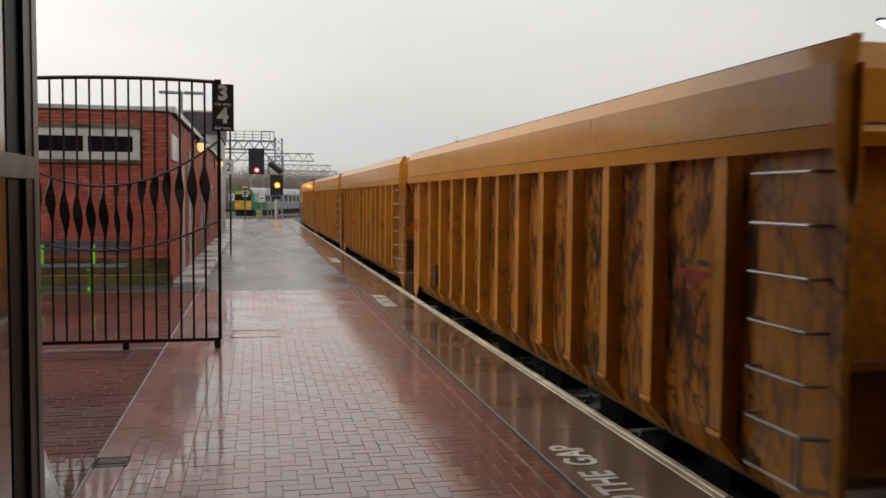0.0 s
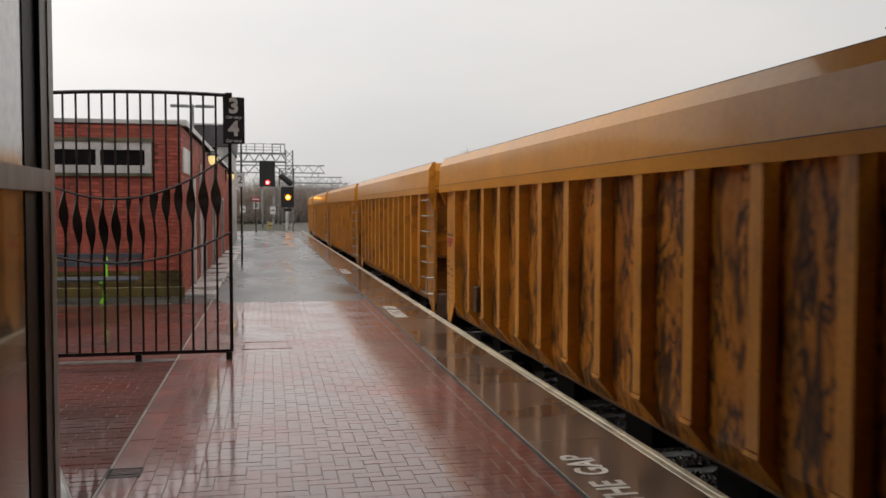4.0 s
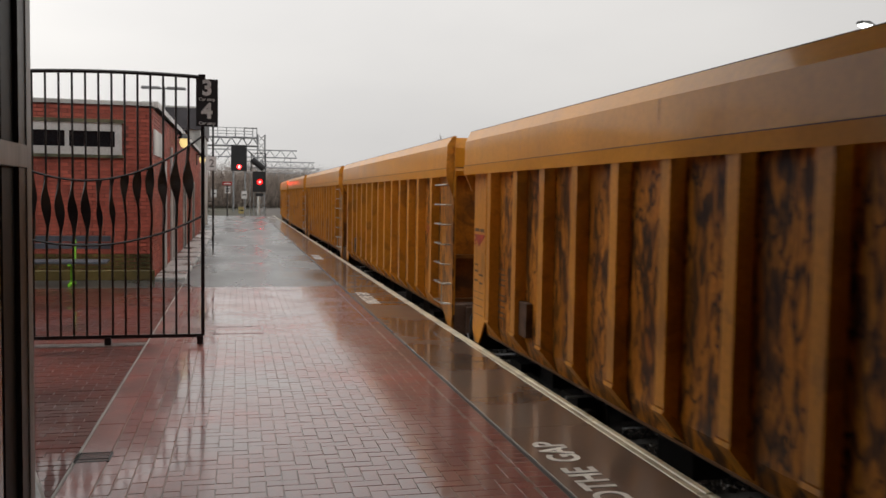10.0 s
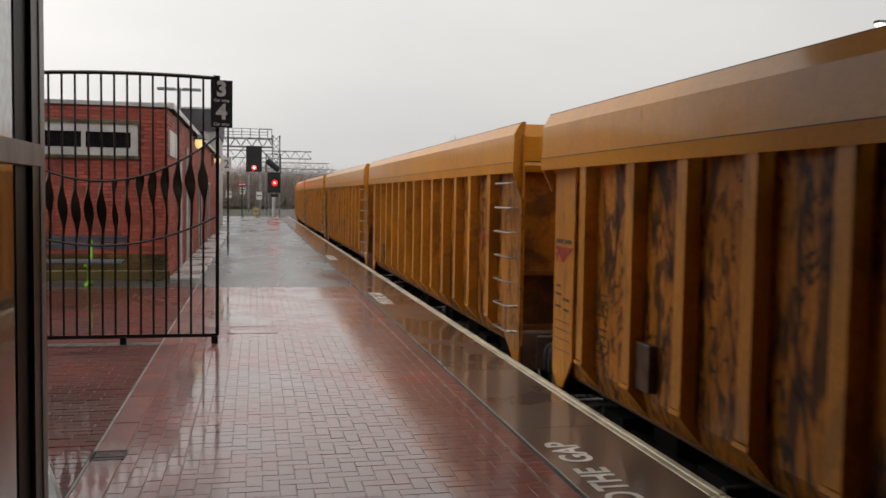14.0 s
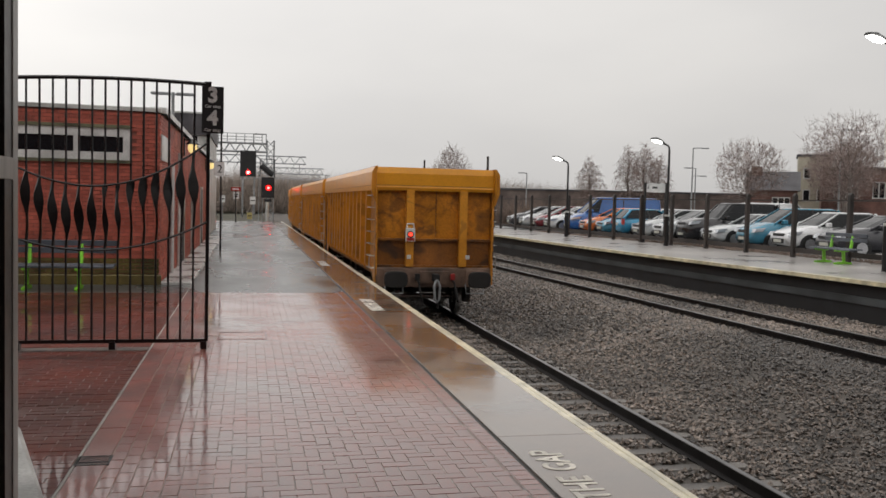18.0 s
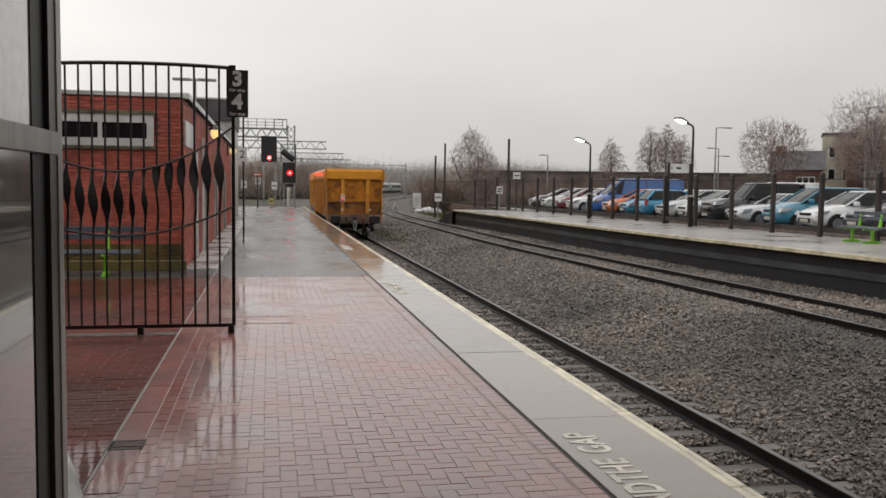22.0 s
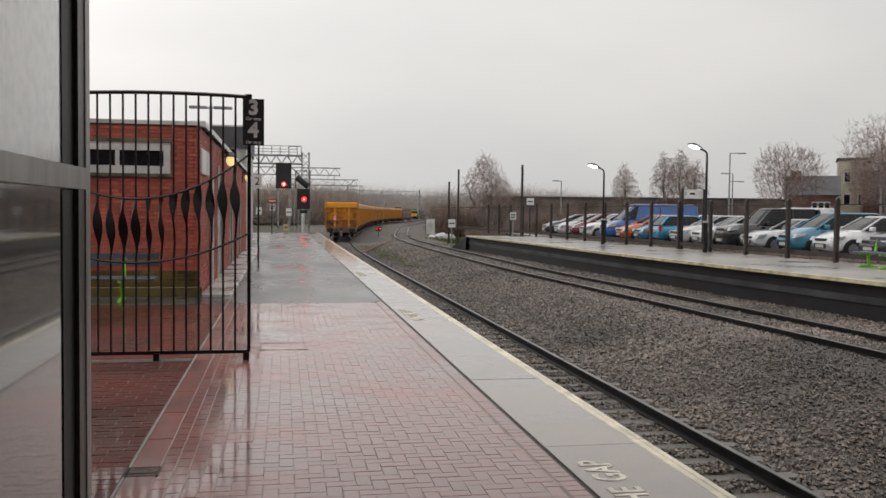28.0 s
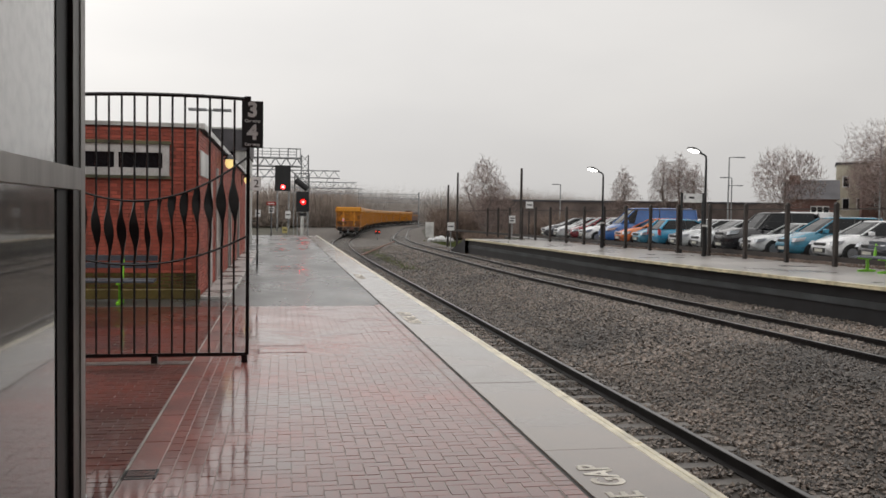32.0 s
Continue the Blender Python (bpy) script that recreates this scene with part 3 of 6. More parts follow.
setting("platform_joint", Form().box(1.916, 1.954, -12, 72, -0.06, -0.014), M_crack, "dark open joint beside the paving", "joint")

# herringbone block paving; the nearest blocks are single pieces
paving = thing("block_paving", "wet red block paving laid in herringbone", "paving")
paving["kind"] = "structure"
block_meshes = []
for i in range(6):
    random.seed(40 + i)
    c = 0.002
    b = Form().slab(-0.0979, 0.0979, -0.0479, 0.0479, -0.05, 0.0, c)
    block_meshes.append(b.mesh("paving_block", M_paver_one))
rest, course = Form(), Form()
random.seed(9)
count = 0
U = 0.1
X0, X1, Y0, Y1 = -0.44, 1.78, 4.0, 17.18
for i in range(-4, 160):
    for j in range(-4, 60):
        # 90 degree herringbone on a grid of block widths
        s = (i + j) % 4
        if s == 0:
            w, h = 2, 1
        elif s == 2:
            w, h = 1, 2
        else:
            continue
        x, y = X0 + j * U, Y0 + i * U
        xa, xb, ya, yb = max(X0, x), min(X1, x + w * U), max(Y0, y), min(Y1, y + h * U)
        if xb - xa < 0.03 or yb - ya < 0.03:
            continue
        dz = random.uniform(-0.0008, 0.0012)
        whole = abs((xb - xa) - w * U) < 1e-6 and abs((yb - ya) - h * U) < 1e-6
        if whole and 5.0 < y < 7.6 and 0.1 < x < 1.75 and count < 300:
            ob = new("paving_block", block_meshes[count % 6])
            ob.parent = paving
            ob.matrix_basis = pose((xa + xb) / 2, (ya + yb) / 2, dz, random.uniform(-0.2, 0.2), random.uniform(-0.2, 0.2), 0 if w == 2 else 90)
            count += 1
        else:
            rest.slab(xa + 0.0021, xb - 0.0021, ya + 0.0021, yb - 0.0021, -0.05, dz, 0.002)
for j in range(4):
    for i in range(66):
        x, y = -0.842 + j * 0.1, 4.0 + i * 0.2 + (0.1 if j % 2 else 0)
        rest.slab(x + 0.002, x + 0.098, y + 0.002, min(17.18, y + 0.198), -0.05, random.uniform(-0.001, 0.0015), 0.003)
tagged(part("paving_blocks", rest, M_paver, paving), kind="stuff")
for k in range(134):
    y = 4.0 + k * 0.1
    course.slab(1.783, 1.913, y + 0.003, y + 0.097, -0.05, random.uniform(-0.002, 0.001), 0.004)
tagged(part("edging_course", course, M_paver, paving, "row of single blocks along the edge"), kind="stuff")

# older, darker paving behind the drain channel
old = thing("old_brick_paving", "old dark red brick paving, wet and uneven", "paving")
old["kind"] = "structure"
f = Form()
random.seed(12)
for i in range(132):
    y = 3.6 + i * 0.1025
    for j in range(29):
        x = -1.065 - j * 0.205 - (0.1025 if i % 2 else 0)
        f.slab(x - 0.2035, x - 0.0015, y + 0.0015, y + 0.101, -0.05, random.uniform(-0.003, 0.002), 0.003)
    if i % 2:
        f.slab(-1.166, -1.0665, y + 0.0015, y + 0.101, -0.05, random.uniform(-0.003, 0.002), 0.003)
tagged(part("old_bricks", f, M_paver_old, old), kind="stuff")
chan = Form()
for i in range(15):
    y = 3.4 + i * 0.92
    chan.slab(-1.042, -0.845, y, y + 0.91, -0.05, 0.002, 0.006)
setting("drain_channel", chan, M_channel, "red concrete drain channel across the paving", "drain channel")
setting("channel_border", Form().slab(-1.062, -1.044, 3.4, 30, -0.05, 0.004, 0.003), M_concrete, "pale mortar line along the drain channel", "mortar")
grate = thing("drain_grate", "black cast-iron drain grating set in the channel", "drain grate", at=pose(-0.945, 6.2, 0) @ Matrix.Diagonal((0.86, 0.86, 1, 1)))
part("frame", Form().box(-0.13, 0.13, -0.13, -0.115, -0.02, 0.004).box(-0.13, 0.13, 0.115, 0.13, -0.02, 0.004).box(-0.13, -0.115, -0.13, 0.13, -0.02, 0.004)
     .box(0.115, 0.13, -0.13, 0.13, -0.02, 0.004).box(-0.115, 0.115, -0.115, 0.115, -0.02, -0.002), M_black_matt, grate)
for i in range(7):
    part("bar", Form().box(-0.115, 0.115, -0.1 + i * 0.033 - 0.008, -0.1 + i * 0.033 + 0.008, -0.02, 0.003), M_rail, grate)
cover = thing("inspection_cover", "dark steel inspection cover flush with the paving", "manhole cover", at=pose(0.0, 11.75, 0))
part("rim", Form().box(-0.31, 0.31, -0.31, -0.29, -0.02, 0.003).box(-0.31, 0.31, 0.29, 0.31, -0.02, 0.003).box(-0.31, -0.29, -0.31, 0.31, -0.02, 0.003).box(0.29, 0.31, -0.31, 0.31, -0.02, 0.003), M_paver_old, cover)

setting("grit_strip", Form().slab(-3.7, -1.066, 10.66, 10.9, -0.02, 0.0035, 0.003), M_grit, "strip of wet grit under the railing gate", "grit")

# painted warning along the edge strip
for y0 in (0.0, 10.05, 20.1):
    warn = thing("platform_warning", "faded white painted warning on the edge strip", "floor marking", at=pose(2.178, 5.0 + y0, 0.002))
    warn["kind"] = "structure"
    for text, y in (("MIND", -0.70), ("THE", -0.04), ("GAP", 0.55)):
        words(text, 0.315, pose(0, y, 0, 0, 0, 90) @ Matrix.Diagonal((0.80, 1, 1, 1)), warn, M_letter, depth=0.0012, align="LEFT", bold=0.007)

# ---------------------------------------------------------------- railing gate with the car stop sign
GY = 10.78
gate = thing("railing_gate", "black wrought-iron railing gate with twisted leaf bars", "gate", at=pose(0, GY, 0))


def top_z(x):
    return 3.128 - 0.028 * ((x + 1.25) / 1.0) ** 2


def chain(x, lo, rise, x_low=-1.72):
    return lo + rise * ((x - x_low) / 1.1) ** 2


xs = [-0.42 - 3.2 * i / 32 for i in range(33)]
part("top_rail", Form().pipe([(x, 0, top_z(x)) for x in xs], 0.022, n=6), M_black, gate)
part("bottom_rail", Form().box(-3.62, -0.42, -0.02, 0.02, 0.075, 0.115), M_black, gate)
part("upper_swag", Form().pipe([(x, -0.02, chain(x, 1.89, 0.385)) for x in xs if x > -2.95], 0.013, n=6), M_black, gate)
part("lower_swag", Form().pipe([(x, -0.02, chain(x, 1.15, 0.25)) for x in xs if x > -2.95], 0.013, n=6), M_black, gate)
part("upper_swag", Form().pipe([(x, -0.02, chain(x, 1.89, 0.385, -4.2)) for x in xs if x <= -2.9], 0.013, n=6), M_black, gate)
part("lower_swag", Form().pipe([(x, -0.02, chain(x, 1.15, 0.25, -4.2)) for x in xs if x <= -2.9], 0.013, n=6), M_black, gate)
# heights of the leaves on the bars, from the gate post on; two bars carry a pair of small ones
LEAF_Z = (1.92, 1.90, 1.86, 1.90, 1.87, 1.91, 1.97, 1.90, 1.56, 1.54, 1.56, 1.60, 1.72, 1.80, 1.90)
random.seed(21)
for i in range(23):
    x = -0.575 - i * 0.1405
    lowest = -1.72 if x > -2.95 else -4.2
    a, b = chain(x, 1.15, 0.25, lowest), chain(x, 1.89, 0.385, lowest)
    part("lower_bar", Form().rod((x, 0, 0.09), (x, 0, a), 0.0135, n=6), M_black, gate)
    part("upper_bar", Form().rod((x, 0, b), (x, 0, top_z(x)), 0.0135, n=6), M_black, gate)
    pair = i in (6, 7)
    mids = ((LEAF_Z[i], 0.17), (LEAF_Z[i] - 0.42, 0.20)) if pair else ((LEAF_Z[i % 15] if i < 15 else 1.75, 0.27 + 0.03 * random.random()),)
    wide = (0.052, 0.05, 0.046)[i] if i < 3 else (0.022 if pair else 0.042)
    rings, turn = [], random.uniform(0.1, 0.5)
    for j in range(25):
        t = j / 24
        z = a + (b - a) * t
        u = max(max(0.0, 1 - abs(z - m_) / h_) for m_, h_ in mids)
        w = 0.012 + wide * (u * u * (3 - 2 * u))
        d = 0.010 * (1 - u) + 0.004
        an = turn + (t - 0.5) * 1.0
        ca, sa = math.cos(an), math.sin(an)
        bow = 0.012 * math.sin(math.pi * t * 2)
        rings.append([(x + bow + ca * p - sa * q, sa * p + ca * q, z) for p, q in ((-w, -d), (w, -d), (w, d), (-w, d))])
    part("twisted_leaf", Form().loft(rings), M_black, gate, "flattened, twisted iron leaf")
for x in (-0.445, -1.47, -2.5, -3.55):
    part("foot", Form().box(x - 0.035, x + 0.035, -0.05, 0.05, 0, 0.09), M_black, gate)
part("gate_post", Form().box(-0.435, -0.395, -0.02, 0.02, 0.09, 3.05), M_black, gate)
part("post_cap", Form().box(-0.46, -0.385, -0.025, 0.025, 3.05, 3.14), M_black, gate)

stop = thing("car_stop_sign", "black car stop sign with white figures 3 and 4", "sign", at=pose(-0.366, GY - 0.03, 2.812))
part("plate", Form().box(-0.123, 0.123, -0.018, -0.002, -0.272, 0.272), M_black_matt, stop)
face = pose(0, -0.019, 0, 90, 0, 0)
for text, size, x, z in (("3", 0.235, 0.0, 0.165), ("Car stop", 0.048, 0.0, 0.04), ("4", 0.235, 0.0, -0.10), ("Car stop", 0.048, 0.0, -0.235)):
    ob = words(text, size, pose(x, -0.0195, z, 90, 0, 0), stop, M_sign_white, "numeral" if len(text) == 1 else "lettering", bold=0.010 if len(text) == 1 else 0.0012)
    if len(text) > 1:
        ob.matrix_basis = ob.matrix_basis @ Matrix.Diagonal((1.05, 1, 1, 1))

# ---------------------------------------------------------------- shelter beside the camera
shelter = thing("waiting_shelter", "aluminium-framed glazed waiting shelter", "shelter")
SX = -0.372
part("corner_post", Form().box(SX - 0.05, SX + 0.004, 1.685, 1.72, 0, 2.6), M_alu, shelter)
part("glazing_bar", Form().box(SX - 0.045, SX + 0.002, 1.635, 1.685, 0.12, 2.6), mat("bronze_bar", (0.12, 0.10, 0.09), rough=0.4, metal=0.3), shelter, "brown anodised glazing bar")
part("seal", Form().box(SX - 0.04, SX - 0.006, 1.555, 1.635, 0.12, 2.6), M_rubber, shelter)
part("transom", Form().prism([(SX - 0.05, 1.809), (SX + 0.006, 1.8125), (SX + 0.006, 1.851), (SX - 0.05, 1.855)], -1.2, 1.684), M_alu, shelter)
part("lower_pane", Form().box(SX - 0.016, SX - 0.008, -1.2, 1.56, 0.12, 1.812), M_glass_shelter, shelter, "reflecting glass pane")
# Pale base colour also carries the sky reflected in the upper pane.
part("upper_pane", Form().box(SX - 0.016, SX - 0.008, -1.2, 1.56, 1.85, 2.6), mat("sky_paled_frosted_pane", (0.86, 0.87, 0.85), rough=0.1, var=0.1, scale=4, bump=0.01, coat=1.0), shelter, "upper panel with the sky's pale reflection in its colour")
part("bottom_rail", Form().box(SX - 0.05, SX + 0.004, -1.2, 1.685, 0.0, 0.12), M_alu, shelter)
part("back_wall", Form().box(-1.9, -1.8, -1.2, 1.72, 0, 2.6), M_wall_dark, shelter, "dark inner wall")
part("side_wall", Form().box(-1.8, SX - 0.05, 1.69, 1.72, 0, 2.6), M_wall_dark, shelter)
part("roof", Form().box(-2.0, SX + 0.03, -1.3, 1.72, 2.6, 2.7), M_alu, shelter)
plinth = Form()
plinth.add([(-1.62, 7.15, 0), (-1.12, 5.52, 0), (-0.83, 4.5, 0), (-2.4, 4.5, 0), (-1.65, 7.10, 0.05), (-1.15, 5.50, 0.05), (-0.86, 4.5, 0.05), (-2.4, 4.5, 0.05)],
           [(0, 1, 5, 4), (1, 2, 6, 5), (4, 5, 6, 7), (2, 3, 7, 6), (3, 0, 4, 7)])
tagged(part("concrete_plinth", plinth, M_white_dull), "low pale concrete plinth on the paving", "plinth")

# ---------------------------------------------------------------- brick platform building
BY, BX = 18.74, -1.70
house = thing("platform_building", "single-storey red brick platform building with flat roof", "building")
FZ = 3.48
bricks_done = [0]
WL, WR, WZ0, WZ1 = -4.45, -2.27, 2.49, 3.12
core = Form().box(-9.5, WL, BY + 0.02, BY + 0.3, 0, FZ).box(WR, BX - 0.02, BY + 0.02, BY + 0.3, 0, FZ).box(WL, WR, BY + 0.02, BY + 0.3, 0, WZ0).box(WL, WR, BY + 0.02, BY + 0.3, WZ1, FZ)
core.box(BX - 0.3, BX - 0.02, BY + 0.02, 42, 0, FZ).box(-9.5, -9.2, BY + 0.02, 42, 0, FZ).box(-9.5, BX - 0.02, 41.7, 42, 0, FZ)
part("wall", core, M_mortar, house, "mortar core of the walls")
part("roof", Form().box(-9.6, BX - 0.05, BY + 0.05, 42, FZ, FZ + 0.04), M_slate, house)
part("coping", Form().slab(-9.6, BX + 0.02, BY - 0.04, BY + 0.28, FZ + 0.0, FZ + 0.085, 0.01), M_white_dull, house, "grubby white parapet coping")
part("fascia", Form().slab(BX - 0.22, BX + 0.10, BY + 0.285, 42, FZ + 0.0, FZ + 0.13, 0.01), M_white, house, "white fascia board")
# front wall bricks: single pieces right of the window, courses elsewhere
brick_mesh = Form().box(-0.105, 0.105, -0.012, 0.03, -0.031, 0.031).mesh("brick", M_brick)
half_mesh = Form().box(-0.05, 0.05, -0.012, 0.03, -0.031, 0.031).mesh("brick", M_brick)
front, low = Form(), Form()
random.seed(5)
single = 0
for r in range(46):
    z = 0.0375 + 0.075 * r
    for c in range(36):
        x = BX - 0.0 - 0.1125 - 0.225 * c + (0.1125 if r % 2 else 0)
        xa, xb = max(x - 0.105, -9.5), min(x + 0.105, BX)
        if xb - xa < 0.04 or (xa < WR and xb > WL and WZ0 - 0.02 < z < WZ1 + 0.03) or z > FZ:
            continue
        dz = random.uniform(-0.003, 0.003)
        if x > -3.2 and single < 290 and 0.65 < z and xb - xa > 0.2:
            ob = new("brick", brick_mesh)
            ob.parent = house
            ob.matrix_basis = pose(x, BY + 0.012 + dz, z)
            single += 1
        else:
            (low if z < 0.55 else front).box(xa, xb, BY + dz, BY + 0.03, z - 0.031, z + 0.031)
tagged(part("front_brickwork", front, M_brick_i, house), kind="stuff")
tagged(part("stained_brickwork", low, M_mossbrick, house, "algae-stained lower courses"), kind="stuff")
side = Form()
for r in range(46):
    z = 0.0375 + 0.075 * r
    for c in range(104):
        y = BY + 0.03 + 0.1125 + 0.225 * c + (0.1125 if r % 2 else 0)
        dz = random.uniform(-0.003, 0.003)
        side.box(BX - 0.03, BX + dz, y - 0.105, y + 0.105, z - 0.031, z + 0.031)
tagged(part("side_brickwork", side, M_brick_i, house), kind="stuff")
# the window
win = part("window", Form().box(WL, WR, BY - 0.02, BY + 0.05, WZ0, 2.645).box(WL, WR, BY - 0.02, BY + 0.05, 2.955, WZ1)
           .box(WR - 0.13, WR, BY - 0.02, BY + 0.05, 2.645, 2.955).box(WL, WL + 0.1, BY - 0.02, BY + 0.05, 2.645, 2.955)
           .box(-3.33, -3.25, BY - 0.02, BY + 0.05, 2.645, 2.955), M_white, house, "white-framed strip window")
part("pane", Form().box(-3.25, WR - 0.13, BY + 0.01, BY + 0.03, 2.645, 2.955), M_glass_dark, win)
part("pane", Form().box(WL + 0.1, -3.33, BY + 0.01, BY + 0.03, 2.645, 2.955), M_glass_dark, win)
part("lintel", Form().slab(WL - 0.1, WR + 0.03, BY - 0.05, BY + 0.05, WZ1 + 0.0, WZ1 + 0.07), M_moss, house, "mossy drip board over the window")
part("sill", Form().slab(WL - 0.05, WR + 0.03, BY - 0.06, BY + 0.05, WZ0 - 0.065, WZ0), M_moss, house, "mossy stone sill")
part("plinth_course", Form().slab(-9.5, BX + 0.05, BY - 0.05, BY + 0.0, 0, 0.2, 0.02), M_mossbrick, house, "green algae-covered plinth")
# side wall fittings
part("notice_board", Form().box(BX, BX + 0.03, 18.95, 20.9, 2.53, 3.05), M_white, house, "white notice board")
part("downpipe", Form().rod((BX + 0.06, 21.1, 0.05), (BX + 0.06, 21.1, 2.5), 0.05), M_white, house, "white downpipe")
part("downpipe", Form().rod((BX + 0.06, 23.2, 0.05), (BX + 0.06, 23.2, FZ - 0.6), 0.035), M_white, house, "white downpipe")
for yy in (24.5, 29.0, 34.5):
    d = part("doorway", Form().box(BX + 0.0, BX + 0.03, yy, yy + 1.0, 0.02, 2.1), M_black_matt, house, "dark red door")
    part("door_frame", Form().box(BX, BX + 0.05, yy - 0.08, yy, 0.02, 2.18).box(BX, BX + 0.05, yy + 1.0, yy + 1.08, 0.02, 2.18).box(BX, BX + 0.05, yy, yy + 1.0, 2.1, 2.18), M_white_dull, d)
setting("building_kerb", Form().slab(BX + 0.02, -1.06, 18.7, 42, -0.05, 0.055, 0.02), M_concrete_wet, "wet pale concrete strip along the building", "kerb")


def wall_lantern(y, z):
    t = thing("wall_lantern", "black wall lantern with a lit amber globe", "wall lamp", group="wall lanterns", at=pose(BX, y, z))
    ring = [i * math.pi / 5 for i in range(10)]
    part("bracket", Form().box(0.0, 0.04, -0.05, 0.05, -0.2, 0.28).box(0.04, 0.30, -0.02, 0.02, 0.22, 0.26), M_black, t)
    part("hood", Form().loft([[(0.24 + r * math.cos(a), r * math.sin(a), zz) for a in ring] for r, zz in ((0.03, 0.25), (0.10, 0.21), (0.19, 0.14), (0.20, 0.12))]), M_black, t)
    part("globe", Form().loft([[(0.24 + r * math.cos(a), r * math.sin(a), zz) for a in ring] for r, zz in ((0.11, 0.12), (0.13, 0.02), (0.10, -0.08), (0.04, -0.13))]), M_lamp_warm, t, "lit amber globe", smooth=True)
    return t


wall_lantern(25.5, 3.12)
wall_lantern(38.0, 3.1)

# bench against the front wall
bench = thing("platform_bench", "blue-grey slatted bench with lime green legs", "bench", at=pose(-3.35, 17.75, 0))
for z, y in ((0.86, 0.32), (0.72, 0.30), (0.46, 0.10), (0.45, -0.06), (0.44, -0.22)):
    part("slat", Form().slab(-0.95, 0.95, y - (0.02 if z > 0.6 else 0.065), y + (0.02 if z > 0.6 else 0.065), z - (0.055 if z > 0.6 else 0.02), z + (0.055 if z > 0.6 else 0.02), 0.006), M_bench, bench)
for x in (-0.62, 0.30):
    part("leg", Form().prism([(-0.28, 0), (0.3, 0), (0.3, 0.05), (0.08, 0.08), (0.06, 0.36), (0.28, 0.40), (0.36, 0.88), (0.31, 0.9), (0.22, 0.44), (-0.28, 0.42), (-0.28, 0.38), (-0.02, 0.36), (0.0, 0.08), (-0.28, 0.05)], x - 0.03, x + 0.03, axis="x"), M_lime, bench, "lime green cast leg")

# block behind, with a dark upper band
back = thing("station_block", "white rendered station block with dark slate band", "building", at=pose(0, 44, 0))
part("wall", Form().box(-3.55, -1.78, 0, 10, -0.0, 4.75), M_white_dull, back)
part("upper_band", Form().box(-3.6, -1.72, -0.12, 10.1, 4.75, 5.75), M_slate, back, "dark slate-hung upper band")
part("roof_edge", Form().box(-3.65, -1.68, -0.16, 10.2, 5.75, 5.83), M_white_dull, back)
for x in (-2.75,):
    w = part("window", Form().box(x - 0.5, x + 0.5, -0.03, 0.05, 4.0, 4.8), M_white, back)
    part("pane", Form().box(x - 0.42, x + 0.42, -0.045, -0.03, 4.08, 4.72), M_glass_dark, w)

# twin-arm lamp behind the roof
twin = thing("twin_arm_lamp", "grey lamp post with two flat lamp heads", "street lamp", at=pose(-2.35, 30, 0))
part("pole", Form().rod((0, 0, 3.6), (0, 0, 5.15), 0.05), M_steel, twin)
for s in (-1, 1):
    part("arm", Form().rod((0, 0, 5.08), (s * 0.35, 0, 5.1), 0.025), M_steel, twin)
    part("lamp_head", Form().slab(min(s * 0.1, s * 0.68), max(s * 0.1, s * 0.68), -0.12, 0.12, 5.06, 5.14, 0.02), M_steel, twin)
part("base_pole", Form().rod((0, 0, 0), (0, 0, 3.62), 0.06), M_steel, twin)

# platform number sign on its post
num = thing("platform_number_sign", "white platform sign with a black figure 2 on a slim post", "sign", at=pose(-0.86, 30.0, 0))
part("post", Form().rod((0.04, 0, 0), (0.04, 0, 4.1), 0.03), M_black, num)
part("plate", Form().box(-0.19, 0.15, -0.06, -0.035, 2.50, 2.95), M_sign_white, num)
words("2", 0.36, pose(0.0, -0.0615, 2.72, 90, 0, 0), num, M_black, "numeral")


def post_sign(name, label, x, y, z0, z1, w, m_face, bars=2, mat_bar=None, post=None, ground=0.0):
    t = thing(name, label, "sign", at=pose(x, y, ground))
    part("post", Form().rod((0, 0.03, 0), (0, 0.03, z1 - 0.02), 0.04), post or M_steel, t)
    part("plate", Form().slab(-w / 2, w / 2, -0.02, 0.0, z0, z1, 0.002), m_face, t)
    for i in range(bars):
        z = z1 - (z1 - z0) * (i + 1) / (bars + 1)
        part("line_of_writing", Form().box(-w * 0.36, w * (0.36 - 0.1 * (i % 2)), -0.026, -0.021, z - 0.04, z + 0.04), mat_bar or M_black_matt, t)
    return t


post_sign("red_sign", "red warning sign on a dark post at the platform end", -0.85, 69, 2.35, 2.62, 0.7, M_red, 1, M_sign_white, M_black)
post_sign("white_sign", "small white sign with black writing", -0.82, 69.6, 1.75, 2.25, 0.42, M_sign_white, 2)
post_sign("white_sign", "small white sign on a post by the railing", -1.85, 70, 1.45, 2.0, 0.42, M_sign_white, 1)
post_sign("white_sign", "small white sign on a thin post", 0.42, 70, 1.35, 1.95, 0.42, M_sign_white, 1)
post_sign("yellow_sign", "low yellow warning board at the platform end", 0.2, 70.5, 0.2, 0.7, 0.42, mat("faded_yellow_sign", (0.62, 0.52, 0.20), rough=0.5), 1)
rail_end = thing("end_railing", "short black platform-end railing on posts", "railing", at=pose(-1.9, 71, 0))
for i in range(5):
    part("post", Form().rod((-2.4 + i * 0.6, 0, 0), (-2.4 + i * 0.6, 0, 1.1), 0.03), M_black, rail_end)
part("rail", Form().rod((-2.4, 0, 1.1), (0, 0, 1.1), 0.03), M_black, rail_end)
part("rail", Form().rod((-2.4, 0, 0.6), (0, 0, 0.6), 0.025), M_black, rail_end)
